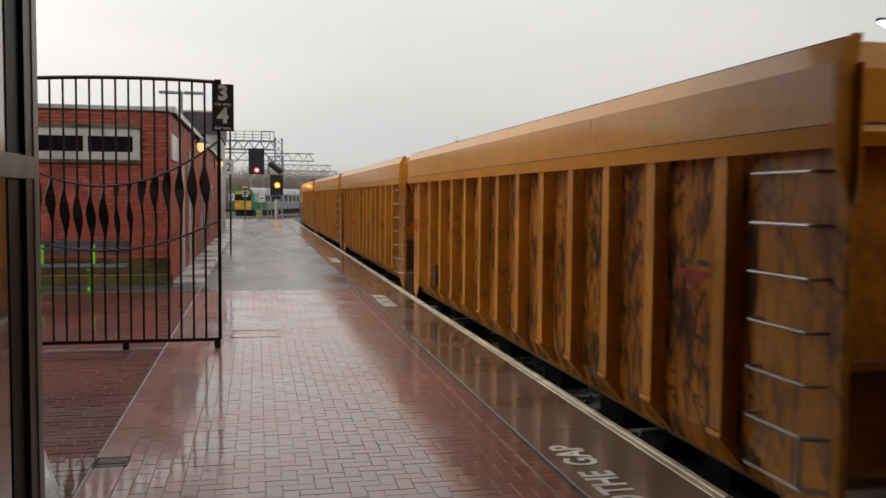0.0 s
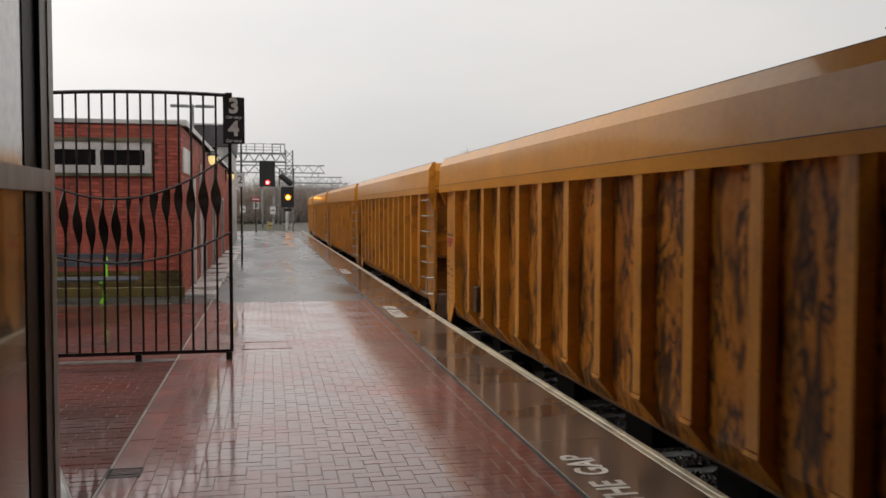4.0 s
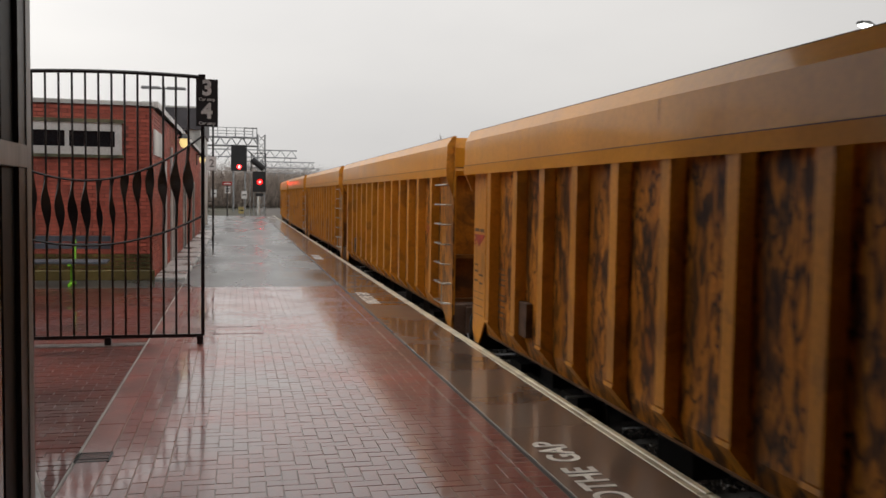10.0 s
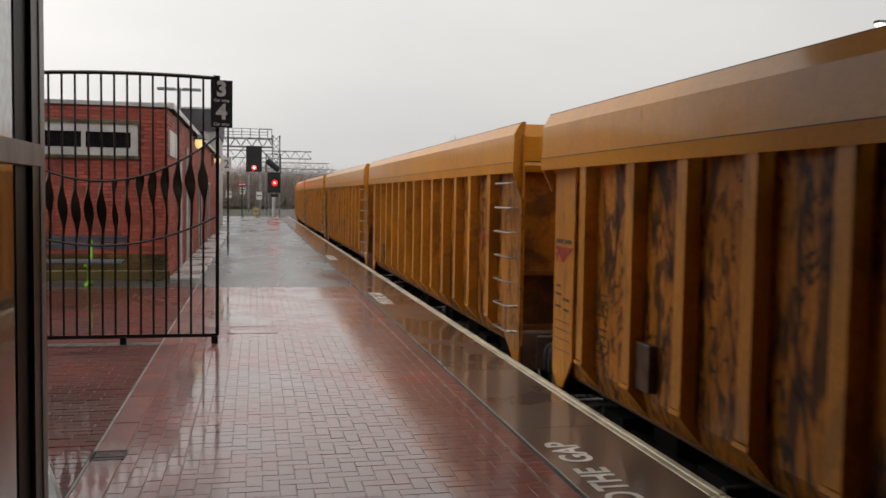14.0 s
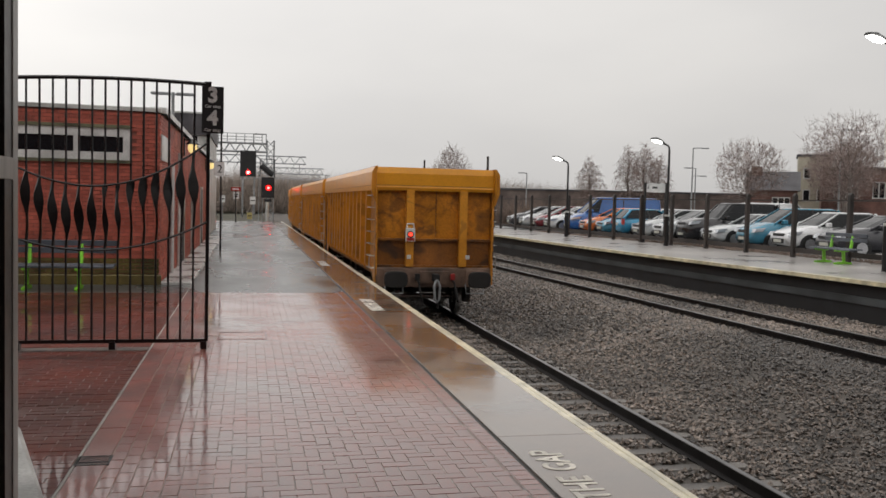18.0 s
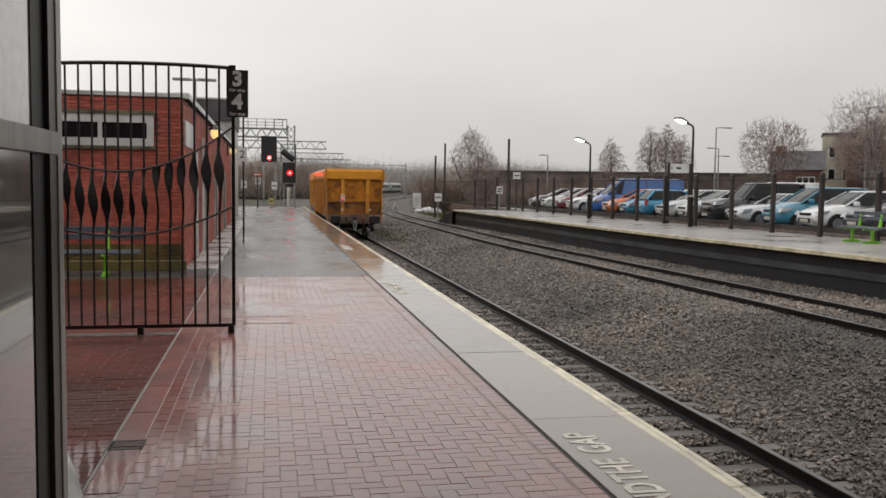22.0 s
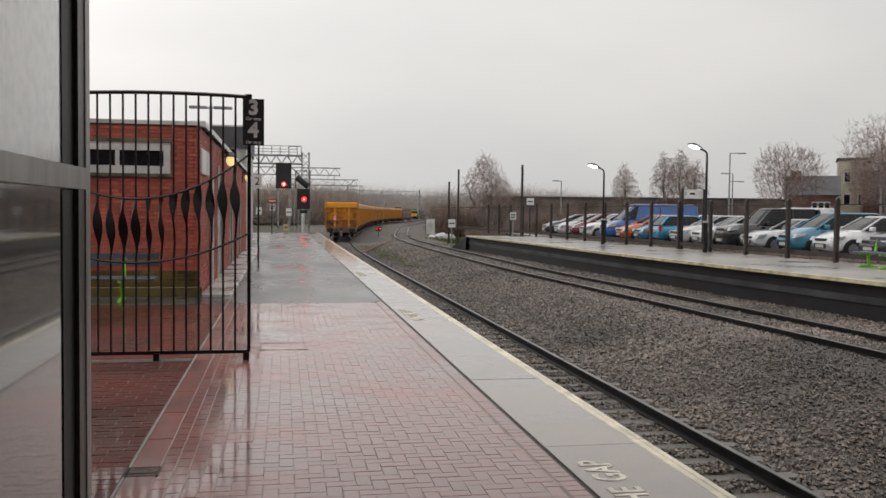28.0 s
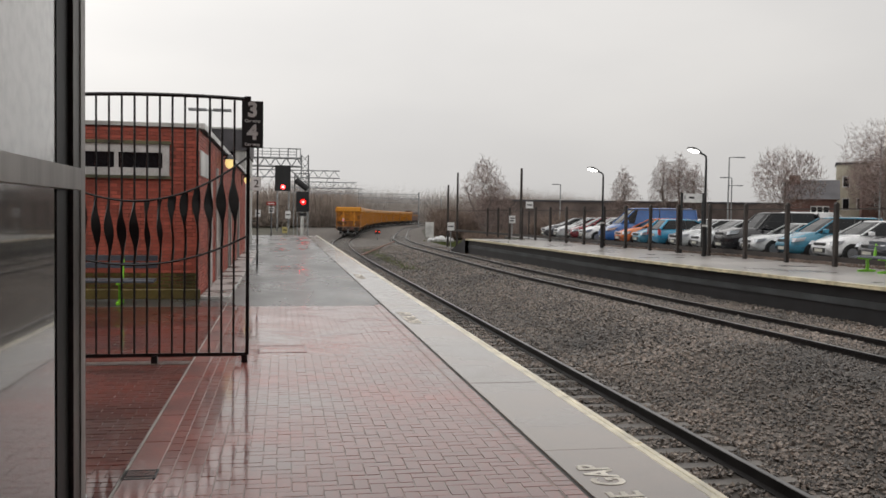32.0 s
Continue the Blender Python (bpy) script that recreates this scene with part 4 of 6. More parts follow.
# ramp at the end of the platform
setting("platform_end_ramp", Form().prism([(72, -1.25), (79, -1.25), (79, -1.2), (72, -0.06)], -6, 2.5, axis="x"), M_concrete, "concrete ramp at the end of the platform", "ramp")


def lens(name, x, y, z, r, m, parent, depth=0.02):
    return part(name, Form().rod((x, y, z), (x, y - depth, z), r, n=16), m, parent, "glowing red lens" if m in (M_sig_red, M_sig_core) else "")


# colour light signal at the platform end
sig = thing("colour_light_signal", "black colour light signal with one lit round lens", "signal", at=pose(1.68, 75.0, -1.2))
part("post", Form().rod((-0.05, 0.2, 0), (-0.05, 0.2, 3.2), 0.13), M_white_dull, sig, "pale signal post")
part("head", Form().slab(-0.56, 0.50, 0.03, 0.2, 3.1, 4.78, 0.03).box(-0.56, -0.53, -0.05, 0.03, 3.1, 4.78).box(0.47, 0.50, -0.05, 0.03, 3.1, 4.78)
     .box(-0.53, 0.47, -0.05, 0.03, 3.1, 3.11).box(-0.53, 0.47, -0.05, 0.03, 4.75, 4.78), M_black_matt, sig)
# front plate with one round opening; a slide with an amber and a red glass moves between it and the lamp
rim = [math.pi * (i + 0.5) / 16 for i in range(32)]


def square(a):
    k = 1 / max(abs(math.cos(a)) / 0.5, abs(math.sin(a)) / 0.83)
    return (-0.03 + k * math.cos(a), 3.94 + k * math.sin(a))


plate_f = Form()
for y_ in (-0.05, -0.075):
    plate_f.v += [(0.02 + 0.24 * math.cos(a), y_, 3.92 + 0.24 * math.sin(a)) for a in rim] + [(square(a)[0], y_, square(a)[1]) for a in rim]
for i in range(32):
    j = (i + 1) % 32
    plate_f.f += [(i, j, 32 + j, 32 + i), (64 + j, 64 + i, 96 + i, 96 + j), (i, j, 64 + j, 64 + i), (32 + i, 32 + j, 96 + j, 96 + i)]
plate_f.k = [0] * len(plate_f.f)
part("front_plate", plate_f, M_black_matt, sig)
part("lamp", Form().rod((0.02, 0.02, 3.92), (0.02, 0.0, 3.92), 0.27, n=20), M_lamp_bloom, sig, "dim glowing disc for the bloom round the lamp")
part("lamp_core", Form().rod((0.02, -0.004, 3.92), (0.02, -0.012, 3.92), 0.10, n=16), M_lamp_core, sig, "bright lamp")
# Added slide: stands in for the lamp itself changing from amber to red.
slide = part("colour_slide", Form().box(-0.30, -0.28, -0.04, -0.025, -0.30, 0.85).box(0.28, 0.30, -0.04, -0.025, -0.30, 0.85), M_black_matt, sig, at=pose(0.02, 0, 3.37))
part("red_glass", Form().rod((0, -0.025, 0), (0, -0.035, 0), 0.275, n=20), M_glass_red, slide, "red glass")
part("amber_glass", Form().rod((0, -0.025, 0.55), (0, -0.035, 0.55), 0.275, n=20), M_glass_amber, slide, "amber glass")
part("hood", Form().loft([[(0.02 + r * math.cos(a), yy, 3.92 + r * math.sin(a)) for a in [math.pi * i / 8 for i in range(9)]] + [(0.02 + (r + 0.03) * math.cos(a), yy, 3.92 + (r + 0.03) * math.sin(a)) for a in [math.pi * i / 8 for i in range(8, -1, -1)]] for r, yy in ((0.36, -0.05), (0.34, -0.45))]), M_black_matt, sig)
part("route_indicator", Form().rod((-0.62, 0.05, 5.75), (0.38, 0.05, 4.98), 0.25, n=10), M_black_matt, sig, "slanted dark route indicator tube")
part("cage", Form().pipe([(-0.68, 0.1, 4.78), (-0.68, 0.1, 6.28), (0.50, 0.1, 6.28), (0.50, 0.1, 4.78)], 0.045, n=6), M_black_matt, sig)
part("ladder", Form().rod((-0.45, 0.35, 0.5), (-0.45, 0.35, 4.6), 0.04).rod((-0.75, 0.35, 0.5), (-0.75, 0.35, 4.6), 0.04), M_steel, sig)
part("plate", Form().box(-0.3, 0.3, -0.02, 0.02, 2.75, 3.0), M_black_matt, sig)


def truss(name, x0, x1, y, z0, z1, n, parent, r=0.06, deep=0.0):
    f = Form()
    for dy in ((0.0, deep) if deep else (0.0,)):
        f.rod((x0, y + dy, z0), (x1, y + dy, z0), r, n=5).rod((x0, y + dy, z1), (x1, y + dy, z1), r, n=5)
        for i in range(n):
            a, b = x0 + (x1 - x0) * i / n, x0 + (x1 - x0) * (i + 1) / n
            m = (a + b) / 2
            f.rod((a, y + dy, z0), (m, y + dy, z1), r * 0.7, n=4).rod((m, y + dy, z1), (b, y + dy, z0), r * 0.7, n=4)
    return part(name, f, M_steel, parent)


gantry = thing("signal_gantry", "galvanised lattice signal gantry over the tracks", "gantry", at=pose(0, 98, -1.2))
truss("lattice_beam", -14, 2.1, 0, 8.05, 8.95, 14, gantry, 0.09, 0.9)
hand = Form()
for z in (9.3, 9.6, 9.95):
    hand.rod((-14, 0, z), (1.5, 0, z), 0.035, n=5)
for i in range(18):
    hand.rod((-14 + i * 0.91, 0, 8.95), (-14 + i * 0.91, 0, 9.95), 0.045, n=5)
part("walkway_railing", hand, M_steel, gantry)
for yy in (-0.3, 0.6):
    part("walkway_cage", Form().pipe([(0.6, yy, 8.6), (0.6, yy, 9.95), (1.9, yy, 9.95), (1.9, yy, 8.6)], 0.05, n=5), M_steel, gantry)
col = Form()
for x in (2.0, 2.75):
    col.rod((x, 0, 0), (x, 0, 9.3), 0.08, n=5)
for i in range(11):
    col.rod((2.0, 0, 0.5 + i * 0.8), (2.75, 0, 1.3 + i * 0.8), 0.045, n=4).rod((2.75, 0, 0.5 + i * 0.8), (2.0, 0, 1.3 + i * 0.8), 0.045, n=4)
part("lattice_column", col, M_steel, gantry)
part("stay", Form().rod((-0.9, 0, 8.05), (-2.2, 0, 6.6), 0.06, n=5), M_steel, gantry)
part("stay", Form().rod((0.5, 0, 8.0), (2.0, 0, 6.6), 0.08, n=5), M_steel, gantry)
sig2 = thing("gantry_signal", "black signal head hung from the gantry, showing red", "signal", at=pose(0.05, 97.4, -1.2))
part("head", Form().slab(-0.85, 0.8, 0, 0.3, 5.35, 8.1, 0.03), M_black_matt, sig2)
part("hanger", Form().box(-0.1, 0.1, 0.3, 0.75, 7.4, 8.1), M_steel, sig2)
lens("red_light", 0.0, -0.01, 5.78, 0.24, M_sig_red, sig2)
lens("red_light_core", 0.0, -0.035, 5.78, 0.12, M_sig_core, sig2, 0.01)

# overhead line portals down the line
for y, x0, x1, z, nn in ((118, -12, 7.4, 7.75, 14), (146, -1, 12.0, 7.25, 10), (172, 1, 15.4, 7.0, 10), (215, 18, 33, 7.1, 12), (240, 16, 43, 6.3, 18)):
    p = thing("overhead_line_portal", "grey lattice portal carrying overhead wires", "gantry", group="overhead line portals", at=pose(0, y, -1.2))
    truss("lattice_beam", x0, x1, 0, z - 0.1, z + 0.85, nn, p, 0.08)
    part("mast", Form().rod((x0 + 0.2, 0, 0), (x0 + 0.2, 0, z + 1.4), 0.16, n=6), M_steel, p)
    if y > 200:
        part("mast", Form().rod((x1 - 0.2, 0, 0), (x1 - 0.2, 0, z + 1.4), 0.16, n=6), M_steel, p)
    for i in range(3):
        xx = x1 - 1.4 - i * 3.6
        part("insulator_arm", Form().rod((xx, 0, z), (xx - 0.5, 0, z - 1.0), 0.05, n=4).rod((xx + 0.6, 0, z), (xx + 0.6, 0, z - 1.3), 0.05, n=4), M_steel, p)

# ---------------------------------------------------------------- tracks
def heading(path, y):
    d = path(y + 0.5) - path(y - 0.5)
    return math.atan2(d, 1.0)


sleeper_mesh = Form().prism([(-0.13, -0.12), (0.13, -0.12), (0.10, 0.04), (-0.10, 0.04)], -1.25, 1.25, axis="x").mesh("sleeper", M_sleeper)
clip_mesh = Form().box(-0.05, 0.05, -0.05, 0.05, 0.0, 0.05).mesh("rail_clip", M_rail)
RAILPROF = [(-0.07, -0.158), (0.07, -0.158), (0.07, -0.145), (0.012, -0.125), (0.010, -0.04), (0.036, -0.028), (0.036, -0.006), (0.028, 0.0), (-0.028, 0.0), (-0.036, -0.006), (-0.036, -0.028), (-0.010, -0.04), (-0.012, -0.125), (-0.07, -0.145)]


def lay_track(path, y0, y1, ys0, ys1, label, zf=lambda y: RAIL):
    t = thing("railway_track", label, "railway track")
    t["kind"] = "structure"
    for s in (-0.752, 0.752):
        rings = []
        y = y0
        while y <= y1:
            a = heading(path, y)
            cx, cy = path(y) + s * math.cos(a), y - s * math.sin(a)
            rings.append([(cx + u * math.cos(a), cy - u * math.sin(a), zf(y) + v) for u, v in RAILPROF])
            y += 1.0 if y < 60 else 4.0
        f = Form().loft(rings)
        n = len(RAILPROF)
        # the running surface is polished
        for q, face in enumerate(f.f):
            if len(face) == 4 and {i % n for i in face} <= {6, 7, 8, 9}:
                f.k[q] = 1
        part("rail", f, [M_rail, M_railtop], t)
    y, k = ys0, 0
    while y < ys1:
        a = heading(path, y)
        ob = new("sleeper", sleeper_mesh)
        ob.parent = t
        ob.matrix_basis = pose(path(y), y, zf(y) - 0.195, 0, 0, -math.degrees(a))
        y += 0.65
    return t


lay_track(track_a, -60, 420, 3.0, 120, "running line beside the platform, polished rails on concrete sleepers")
lay_track(track_b, -60, 420, 12.0, 120, "far running line, rails on concrete sleepers", rail_b)
cross = thing("crossover_rail", "rusty crossover rail between the lines", "rail")
pts = [(5.1 + 5.4 * t, 58 + 26 * t, RAIL + 0.02 + 0.12 * t) for t in [i / 10 for i in range(11)]]
part("rail", Form().pipe(pts, 0.05, n=6), mat("orange_rusty_rail", (0.22, 0.09, 0.05), rough=0.6), cross)

# loose ballast: real stones, thickest near the platform
def stones(n, x0, x1, y0, y1, size, seed, z=RAIL - 0.165, keep=None):
    rng = np.random.default_rng(seed)
    xx = rng.uniform(x0, x1, n)
    yy = y0 + (y1 - y0) * rng.random(n) ** 1.5
    if keep is not None:
        ok = keep(xx, yy)
        xx, yy = xx[ok], yy[ok]
    n = len(xx)
    base = np.array([(1, 0, 0), (-1, 0, 0), (0, 1, 0), (0, -1, 0), (0, 0, 1), (0, 0, -1)], float)
    tri = np.array([(0, 2, 4), (2, 1, 4), (1, 3, 4), (3, 0, 4), (2, 0, 5), (1, 2, 5), (3, 1, 5), (0, 3, 5)])
    s = size * rng.uniform(0.55, 1.25, (n, 1, 1))
    v = base[None] * s * rng.uniform(0.55, 1.15, (n, 6, 1)) + rng.normal(0, 0.18, (n, 6, 3)) * s
    v[:, :, 2] *= 0.75
    an = rng.uniform(0, 6.28, n)
    ca, sa = np.cos(an)[:, None], np.sin(an)[:, None]
    vx, vy = v[:, :, 0] * ca - v[:, :, 1] * sa, v[:, :, 0] * sa + v[:, :, 1] * ca
    v[:, :, 0], v[:, :, 1] = vx + xx[:, None], vy + yy[:, None]
    v[:, :, 2] += np.array([bed_z(a, b) for a, b in zip(xx, yy)])[:, None] + 0.005 + rng.uniform(-0.01, 0.03, (n, 1)) + size * 0.3
    me = bpy.data.meshes.new("ballast_stones")
    me.from_pydata(v.reshape(-1, 3).tolist(), [], (tri[None] + 6 * np.arange(n)[:, None, None]).reshape(-1, 3).tolist())
    me.materials.append(M_stone)
    return tagged(new("ballast_stones", me), "loose grey-brown ballast stones between the tracks", "ballast", kind="stuff")


def between(xx, yy):
    a = np.abs(xx - 4.3)
    under = ((a < 1.28) & (np.abs(((yy - 3.0) % 0.65) - 0.325) > 0.19)) | (np.abs(a - 0.752) < 0.09)
    return ~under


stones(95000, 2.9, 12.6, 5.0, 30, 0.034, 31, keep=between)
stones(40000, 2.9, 13.2, 16, 76, 0.052, 32, keep=between)
stones(20000, 8.8, 13.7, 12, 34, 0.042, 33, keep=lambda x, y: np.abs(np.abs(x - 10.75 + (y - 14) * 0.04) - 0.752) > 0.16)

# ---------------------------------------------------------------- the freight train
L2 = 6.365                      # half the length of a wagon's body
TOP = 3.515
PITCH = 13.7


def build_wagon():
    w = thing("box_wagon", "yellow high-sided bogie box wagon, scraped and rust-streaked", "freight wagon", group="wagons of the freight train")

    def lay(s, y0, y1, z0, z1, x=1.381, t=0.003):
        """A thin mark on a side."""
        return Form().box(min(s * x, s * (x + t)), max(s * x, s * (x + t)), y0, y1, z0, z1)

    for s in (-1, 1):
        # side sheets lie between the ribs, the skirt slopes inwards
        body = Form().prism([(s * 1.35, 3.02), (s * 1.38, 3.02), (s * 1.38, 1.17), (s * 1.33, 1.0), (s * 1.30, 1.0), (s * 1.35, 1.18)], -L2 + 0.02, L2 - 0.22)
        part("side_panel", body, M_yellow, w, "scraped yellow side sheet")
        hood = [(s * 1.510, 2.965), (s * 1.516, 3.078), (s * 1.506, 3.084), (s * 1.500, 3.39), (s * 1.432, TOP), (s * 1.39, TOP), (s * 1.43, 3.36), (s * 1.44, 2.99)]
        hd = part("hood", Form().prism(hood, -L2 - 0.02, L2 - 0.05), M_yellow_clean, w, "smooth yellow top extension")
        part("seam", Form().box(min(s * 1.49, s * 1.5175), max(s * 1.49, s * 1.5175), -L2 - 0.01, L2 - 0.055, 3.078, 3.085), M_seam, hd)
        part("top_edge", Form().box(min(s * 1.395, s * 1.428), max(s * 1.395, s * 1.428), -L2 - 0.01, L2 - 0.055, TOP, TOP + 0.008), M_seam, hd, "grimy top edge")
        for k in (-3.1, 0.9, 4.0):
            part("joint", Form().prism([(s * 1.48, 3.1), (s * 1.505, 3.1), (s * 1.502, 3.38), (s * 1.48, 3.38)], k, k + 0.02), M_yellow_rib, hd)
        for i in range(13):
            y = -L2 + (1.06 if i == 0 else (11.55 if i == 12 else 2.07 + 0.848 * (i - 1)))
            rib = part("rib", Form().prism([(s * 1.37, 2.99), (s * 1.490, 2.99), (s * 1.498, 2.98), (s * 1.498, 1.26), (s * 1.47, 1.21), (s * 1.37, 1.13)], y - 0.07, y + 0.07), M_yellow_rib, w, "pressed yellow side rib")
            part("rib_bracket", Form().prism([(s * 1.37, 1.17), (s * 1.505, 1.25), (s * 1.512, 1.22), (s * 1.34, 1.02), (s * 1.32, 1.03)], y - 0.085, y + 0.085), M_yellow_rib, rib)
        part("skirt_edge", Form().box(min(s * 1.30, s * 1.335), max(s * 1.30, s * 1.335), -L2 + 0.6, L2 - 0.6, 0.98, 1.0), M_seam, w, "grimy skirt edge")
        for e in (-1, 1):
            ya, yb = (L2 - 0.76, L2 - 0.22) if e > 0 else (-L2 + 0.76, -L2 - 0.035)
            foot = [(yb, 1.0), (yb - 0.13, 0.86), (yb - 0.3, 0.86), (ya, 1.17)] if e > 0 else [(yb, 0.80), (yb + 0.2, 0.80), (ya, 1.22)]
            part("corner_plate", Form().prism([(yb, 2.98)] + foot + [(ya, 2.98)], s * 1.384, s * 1.408, axis="x"), M_yellow_rib if e > 0 else M_yellow_corner, w, "slanted corner plate")
            part("corner_post", Form().box(min(s * 1.365, s * 1.405), max(s * 1.365, s * 1.405), min(yb - e * 0.002, yb - e * 0.06), max(yb - e * 0.002, yb - e * 0.06), 1.02, 2.97), M_yellow_rib, w)
            if e < 0:
                gus = Form().prism([(s * 1.385, TOP + 0.012), (s * 1.435, TOP + 0.012), (s * 1.515, 3.40), (s * 1.528, 3.08), (s * 1.525, 2.95), (s * 1.42, 2.66), (s * 1.40, 2.66), (s * 1.40, 3.42)], yb - 0.045, yb - 0.02)
                gus.box(min(s * 1.405, s * 1.42), max(s * 1.405, s * 1.42), yb - 0.10, yb - 0.044, 2.68, 3.38)
                part("gusset", gus, M_yellow_rib, w, "folded end gusset")
            else:
                part("gusset", Form().prism([(s * 1.40, 2.965), (s * 1.50, 2.965), (s * 1.41, 2.76), (s * 1.40, 2.76)], yb + 0.12, yb + 0.15), M_yellow_rib, w, "folded end gusset")
        # rungs at the trailing end
        for i in range(7):
            z = 1.165 + 0.281 * i
            ya, yb = -L2 + 0.09, -L2 + 0.71
            xx = s * 1.512
            part("rung", Form().pipe([(s * 1.40, ya, z), (s * 1.49, ya + 0.005, z), (xx, ya + 0.03, z), (xx, yb - 0.03, z), (s * 1.49, yb - 0.005, z), (s * 1.40, yb, z)], 0.0105, n=6), M_silver, w, "bright steel rung")
        part("hand_hold", Form().pipe([(s * 1.40, -L2 + 0.05, 1.46), (s * 1.52, -L2 + 0.13, 1.455), (s * 1.52, -L2 + 0.14, 1.18), (s * 1.40, -L2 + 0.05, 1.17)], 0.014, n=6), M_silver, w)
        # marks: a dark line of writing over a red triangle, at both ends of the side
        for y0, x in ((L2 - 0.50, 1.409), (-L2 + 1.58, 1.381)):
            mk = part("maker_mark", Form().prism([(y0 - 0.25, 2.22), (y0 + 0.25, 2.22), (y0 + 0.04, 2.07), (y0 + 0.0, 2.08)], s * x, s * (x + 0.003), axis="x"), M_red_faded, w, "faded red triangular mark")
            part("line_of_writing", lay(s, y0 + 0.03, y0 + 0.22, 2.255, 2.295, x), M_mark_dark, mk)
            part("line_of_writing", lay(s, y0 - 0.19, y0 - 0.02, 2.255, 2.295, x), M_mark_dark, mk)
            part("stripe", Form().prism([(y0 + 0.16, 2.16), (y0 + 0.25, 2.16), (y0 + 0.21, 2.07), (y0 + 0.19, 2.07)], s * x, s * (x + 0.003), axis="x"), M_red_faded, mk)
        for y0, z0, ww in ((L2 - 0.36, 1.84, 0.06), (L2 - 0.36, 1.76, 0.08), (L2 - 0.58, 1.72, 0.09), (L2 - 0.36, 1.64, 0.08), (L2 - 0.58, 1.62, 0.07)):
            part("line_of_writing", lay(s, y0 - ww, y0 + ww, z0 - 0.012, z0 + 0.012, 1.409), M_mark_dark, w)
        for z0 in (1.50, 1.42, 1.33, 1.22):
            part("table_line", lay(s, L2 - 0.68, L2 - 0.26, z0 - 0.003, z0 + 0.003, 1.409), M_mark_dark, w)
        for z0 in (1.30, 1.36, 1.43, 1.50, 1.56, 1.68, 1.74, 1.80, 1.86):
            part("table_line", lay(s, L2 - 1.52, L2 - 1.14, z0 - 0.010, z0 + 0.008), M_mark_dark, w)
        part("data_panel", lay(s, -L2 + 1.12, -L2 + 1.27, 1.22, 1.46), M_mark_dark, w, "small dark data panel")
        for j in range(4):
            part("line_of_writing", lay(s, -L2 + 1.135, -L2 + 1.255, 1.245 + 0.055 * j, 1.28 + 0.055 * j, 1.3845), M_bag, w)
        part("document_box", Form().slab(min(s * 1.38, s * 1.45), max(s * 1.38, s * 1.48), L2 - 2.5, L2 - 2.16, 1.24, 1.60, 0.01), M_mark_dark, w, "dark document box")
        part("solebar", Form().box(min(s * 0.80, s * 0.92), max(s * 0.80, s * 0.92), -L2 + 0.2, L2 - 0.2, 0.80, 0.94), M_under, w)
        for y in (-2.2, -0.4, 1.7):
            part("brake_gear", Form().box(min(s * 0.55, s * 0.88), max(s * 0.55, s * 0.88), y - 0.3, y + 0.3, 0.5, 0.8), M_under, w)
        part("brake_handle", Form().pipe([(s * 1.0, 2.9, 0.85), (s * 1.36, 2.9, 0.84), (s * 1.39, 2.95, 0.72), (s * 1.36, 3.0, 0.66)], 0.014, n=6), M_silver, w)
    part("floor", Form().box(-1.28, 1.28, -L2 + 0.05, L2 - 0.05, 0.94, 1.1), M_under, w)
    load = Form()
    random.seed(77)
    rings = []
    for j in range(15):
        y = -L2 + 0.3 + (2 * L2 - 0.6) * j / 14
        rings.append([(x, y, 3.1 + 0.30 * math.exp(-(x / 0.9) ** 2) * (0.6 + 0.5 * math.sin(j * 1.3)) + random.uniform(-0.05, 0.05)) for x in (-1.33, -0.9, -0.4, 0, 0.4, 0.9, 1.33)])
    load.add([p for r in rings for p in r], [(7 * j + i, 7 * j + i + 1, 7 * j + i + 8, 7 * j + i + 7) for j in range(14) for i in range(6)])
    part("load", load, M_ballast, w, "heaped dark stone load")
    for e in (-1, 1):
        y = L2 - 0.06 if e > 0 else -L2 - 0.035
        yi = y - e * 0.17

        def span(a, b):
            return min(a, b), max(a, b)

        part("end_panel", Form().box(-1.385, 1.385, *span(yi, yi - e * 0.03), 1.84, 3.0), M_yellow_end, w, "stained yellow end sheet")
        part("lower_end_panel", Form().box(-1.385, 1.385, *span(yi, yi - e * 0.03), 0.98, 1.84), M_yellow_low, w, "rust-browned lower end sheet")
        eh = Form().prism([(yi - e * 0.05, 2.98), (y - e * 0.02, 2.98), (y + e * 0.004, 3.05), (y - e * 0.012, 3.09), (y - e * 0.022, 3.37), (y - e * 0.08, TOP - 0.003), (yi - e * 0.05, TOP - 0.003), (yi - e * 0.05, 3.36)], -1, 1, axis="x")
        eh.v = [(x * (1.41 if zz < 3.375 else 1.385), yy, zz) for x, yy, zz in eh.v]
        part("end_hood", eh, M_yellow_clean, w, "smooth yellow end extension")
        part("end_seam", Form().box(-1.40, 1.40, *span(y - e * 0.016, y - e * 0.004), 3.09, 3.098), M_mark_dark, w)
        for x in (-0.60, 0.67):
            part("end_post", Form().box(x - 0.09, x + 0.09, *span(yi, y), 1.22, 2.99), M_yellow_rib, w)
        part("end_joint", Form().box(0.03, 0.045, *span(yi, yi + e * 0.012), 1.9, 2.98), M_yellow_low, w)
        for z in (1.84, 1.22):
            part("end_rib", Form().box(-1.38, 1.38, *span(yi, yi + e * 0.10), z - 0.025, z + 0.025), M_yellow_low, w)
        part("headstock", Form().slab(-1.36, 1.36, *span(y - e * 0.25, y - e * 0.02), 0.74, 1.19, 0.03), M_headstock, w, "rusty headstock beam")
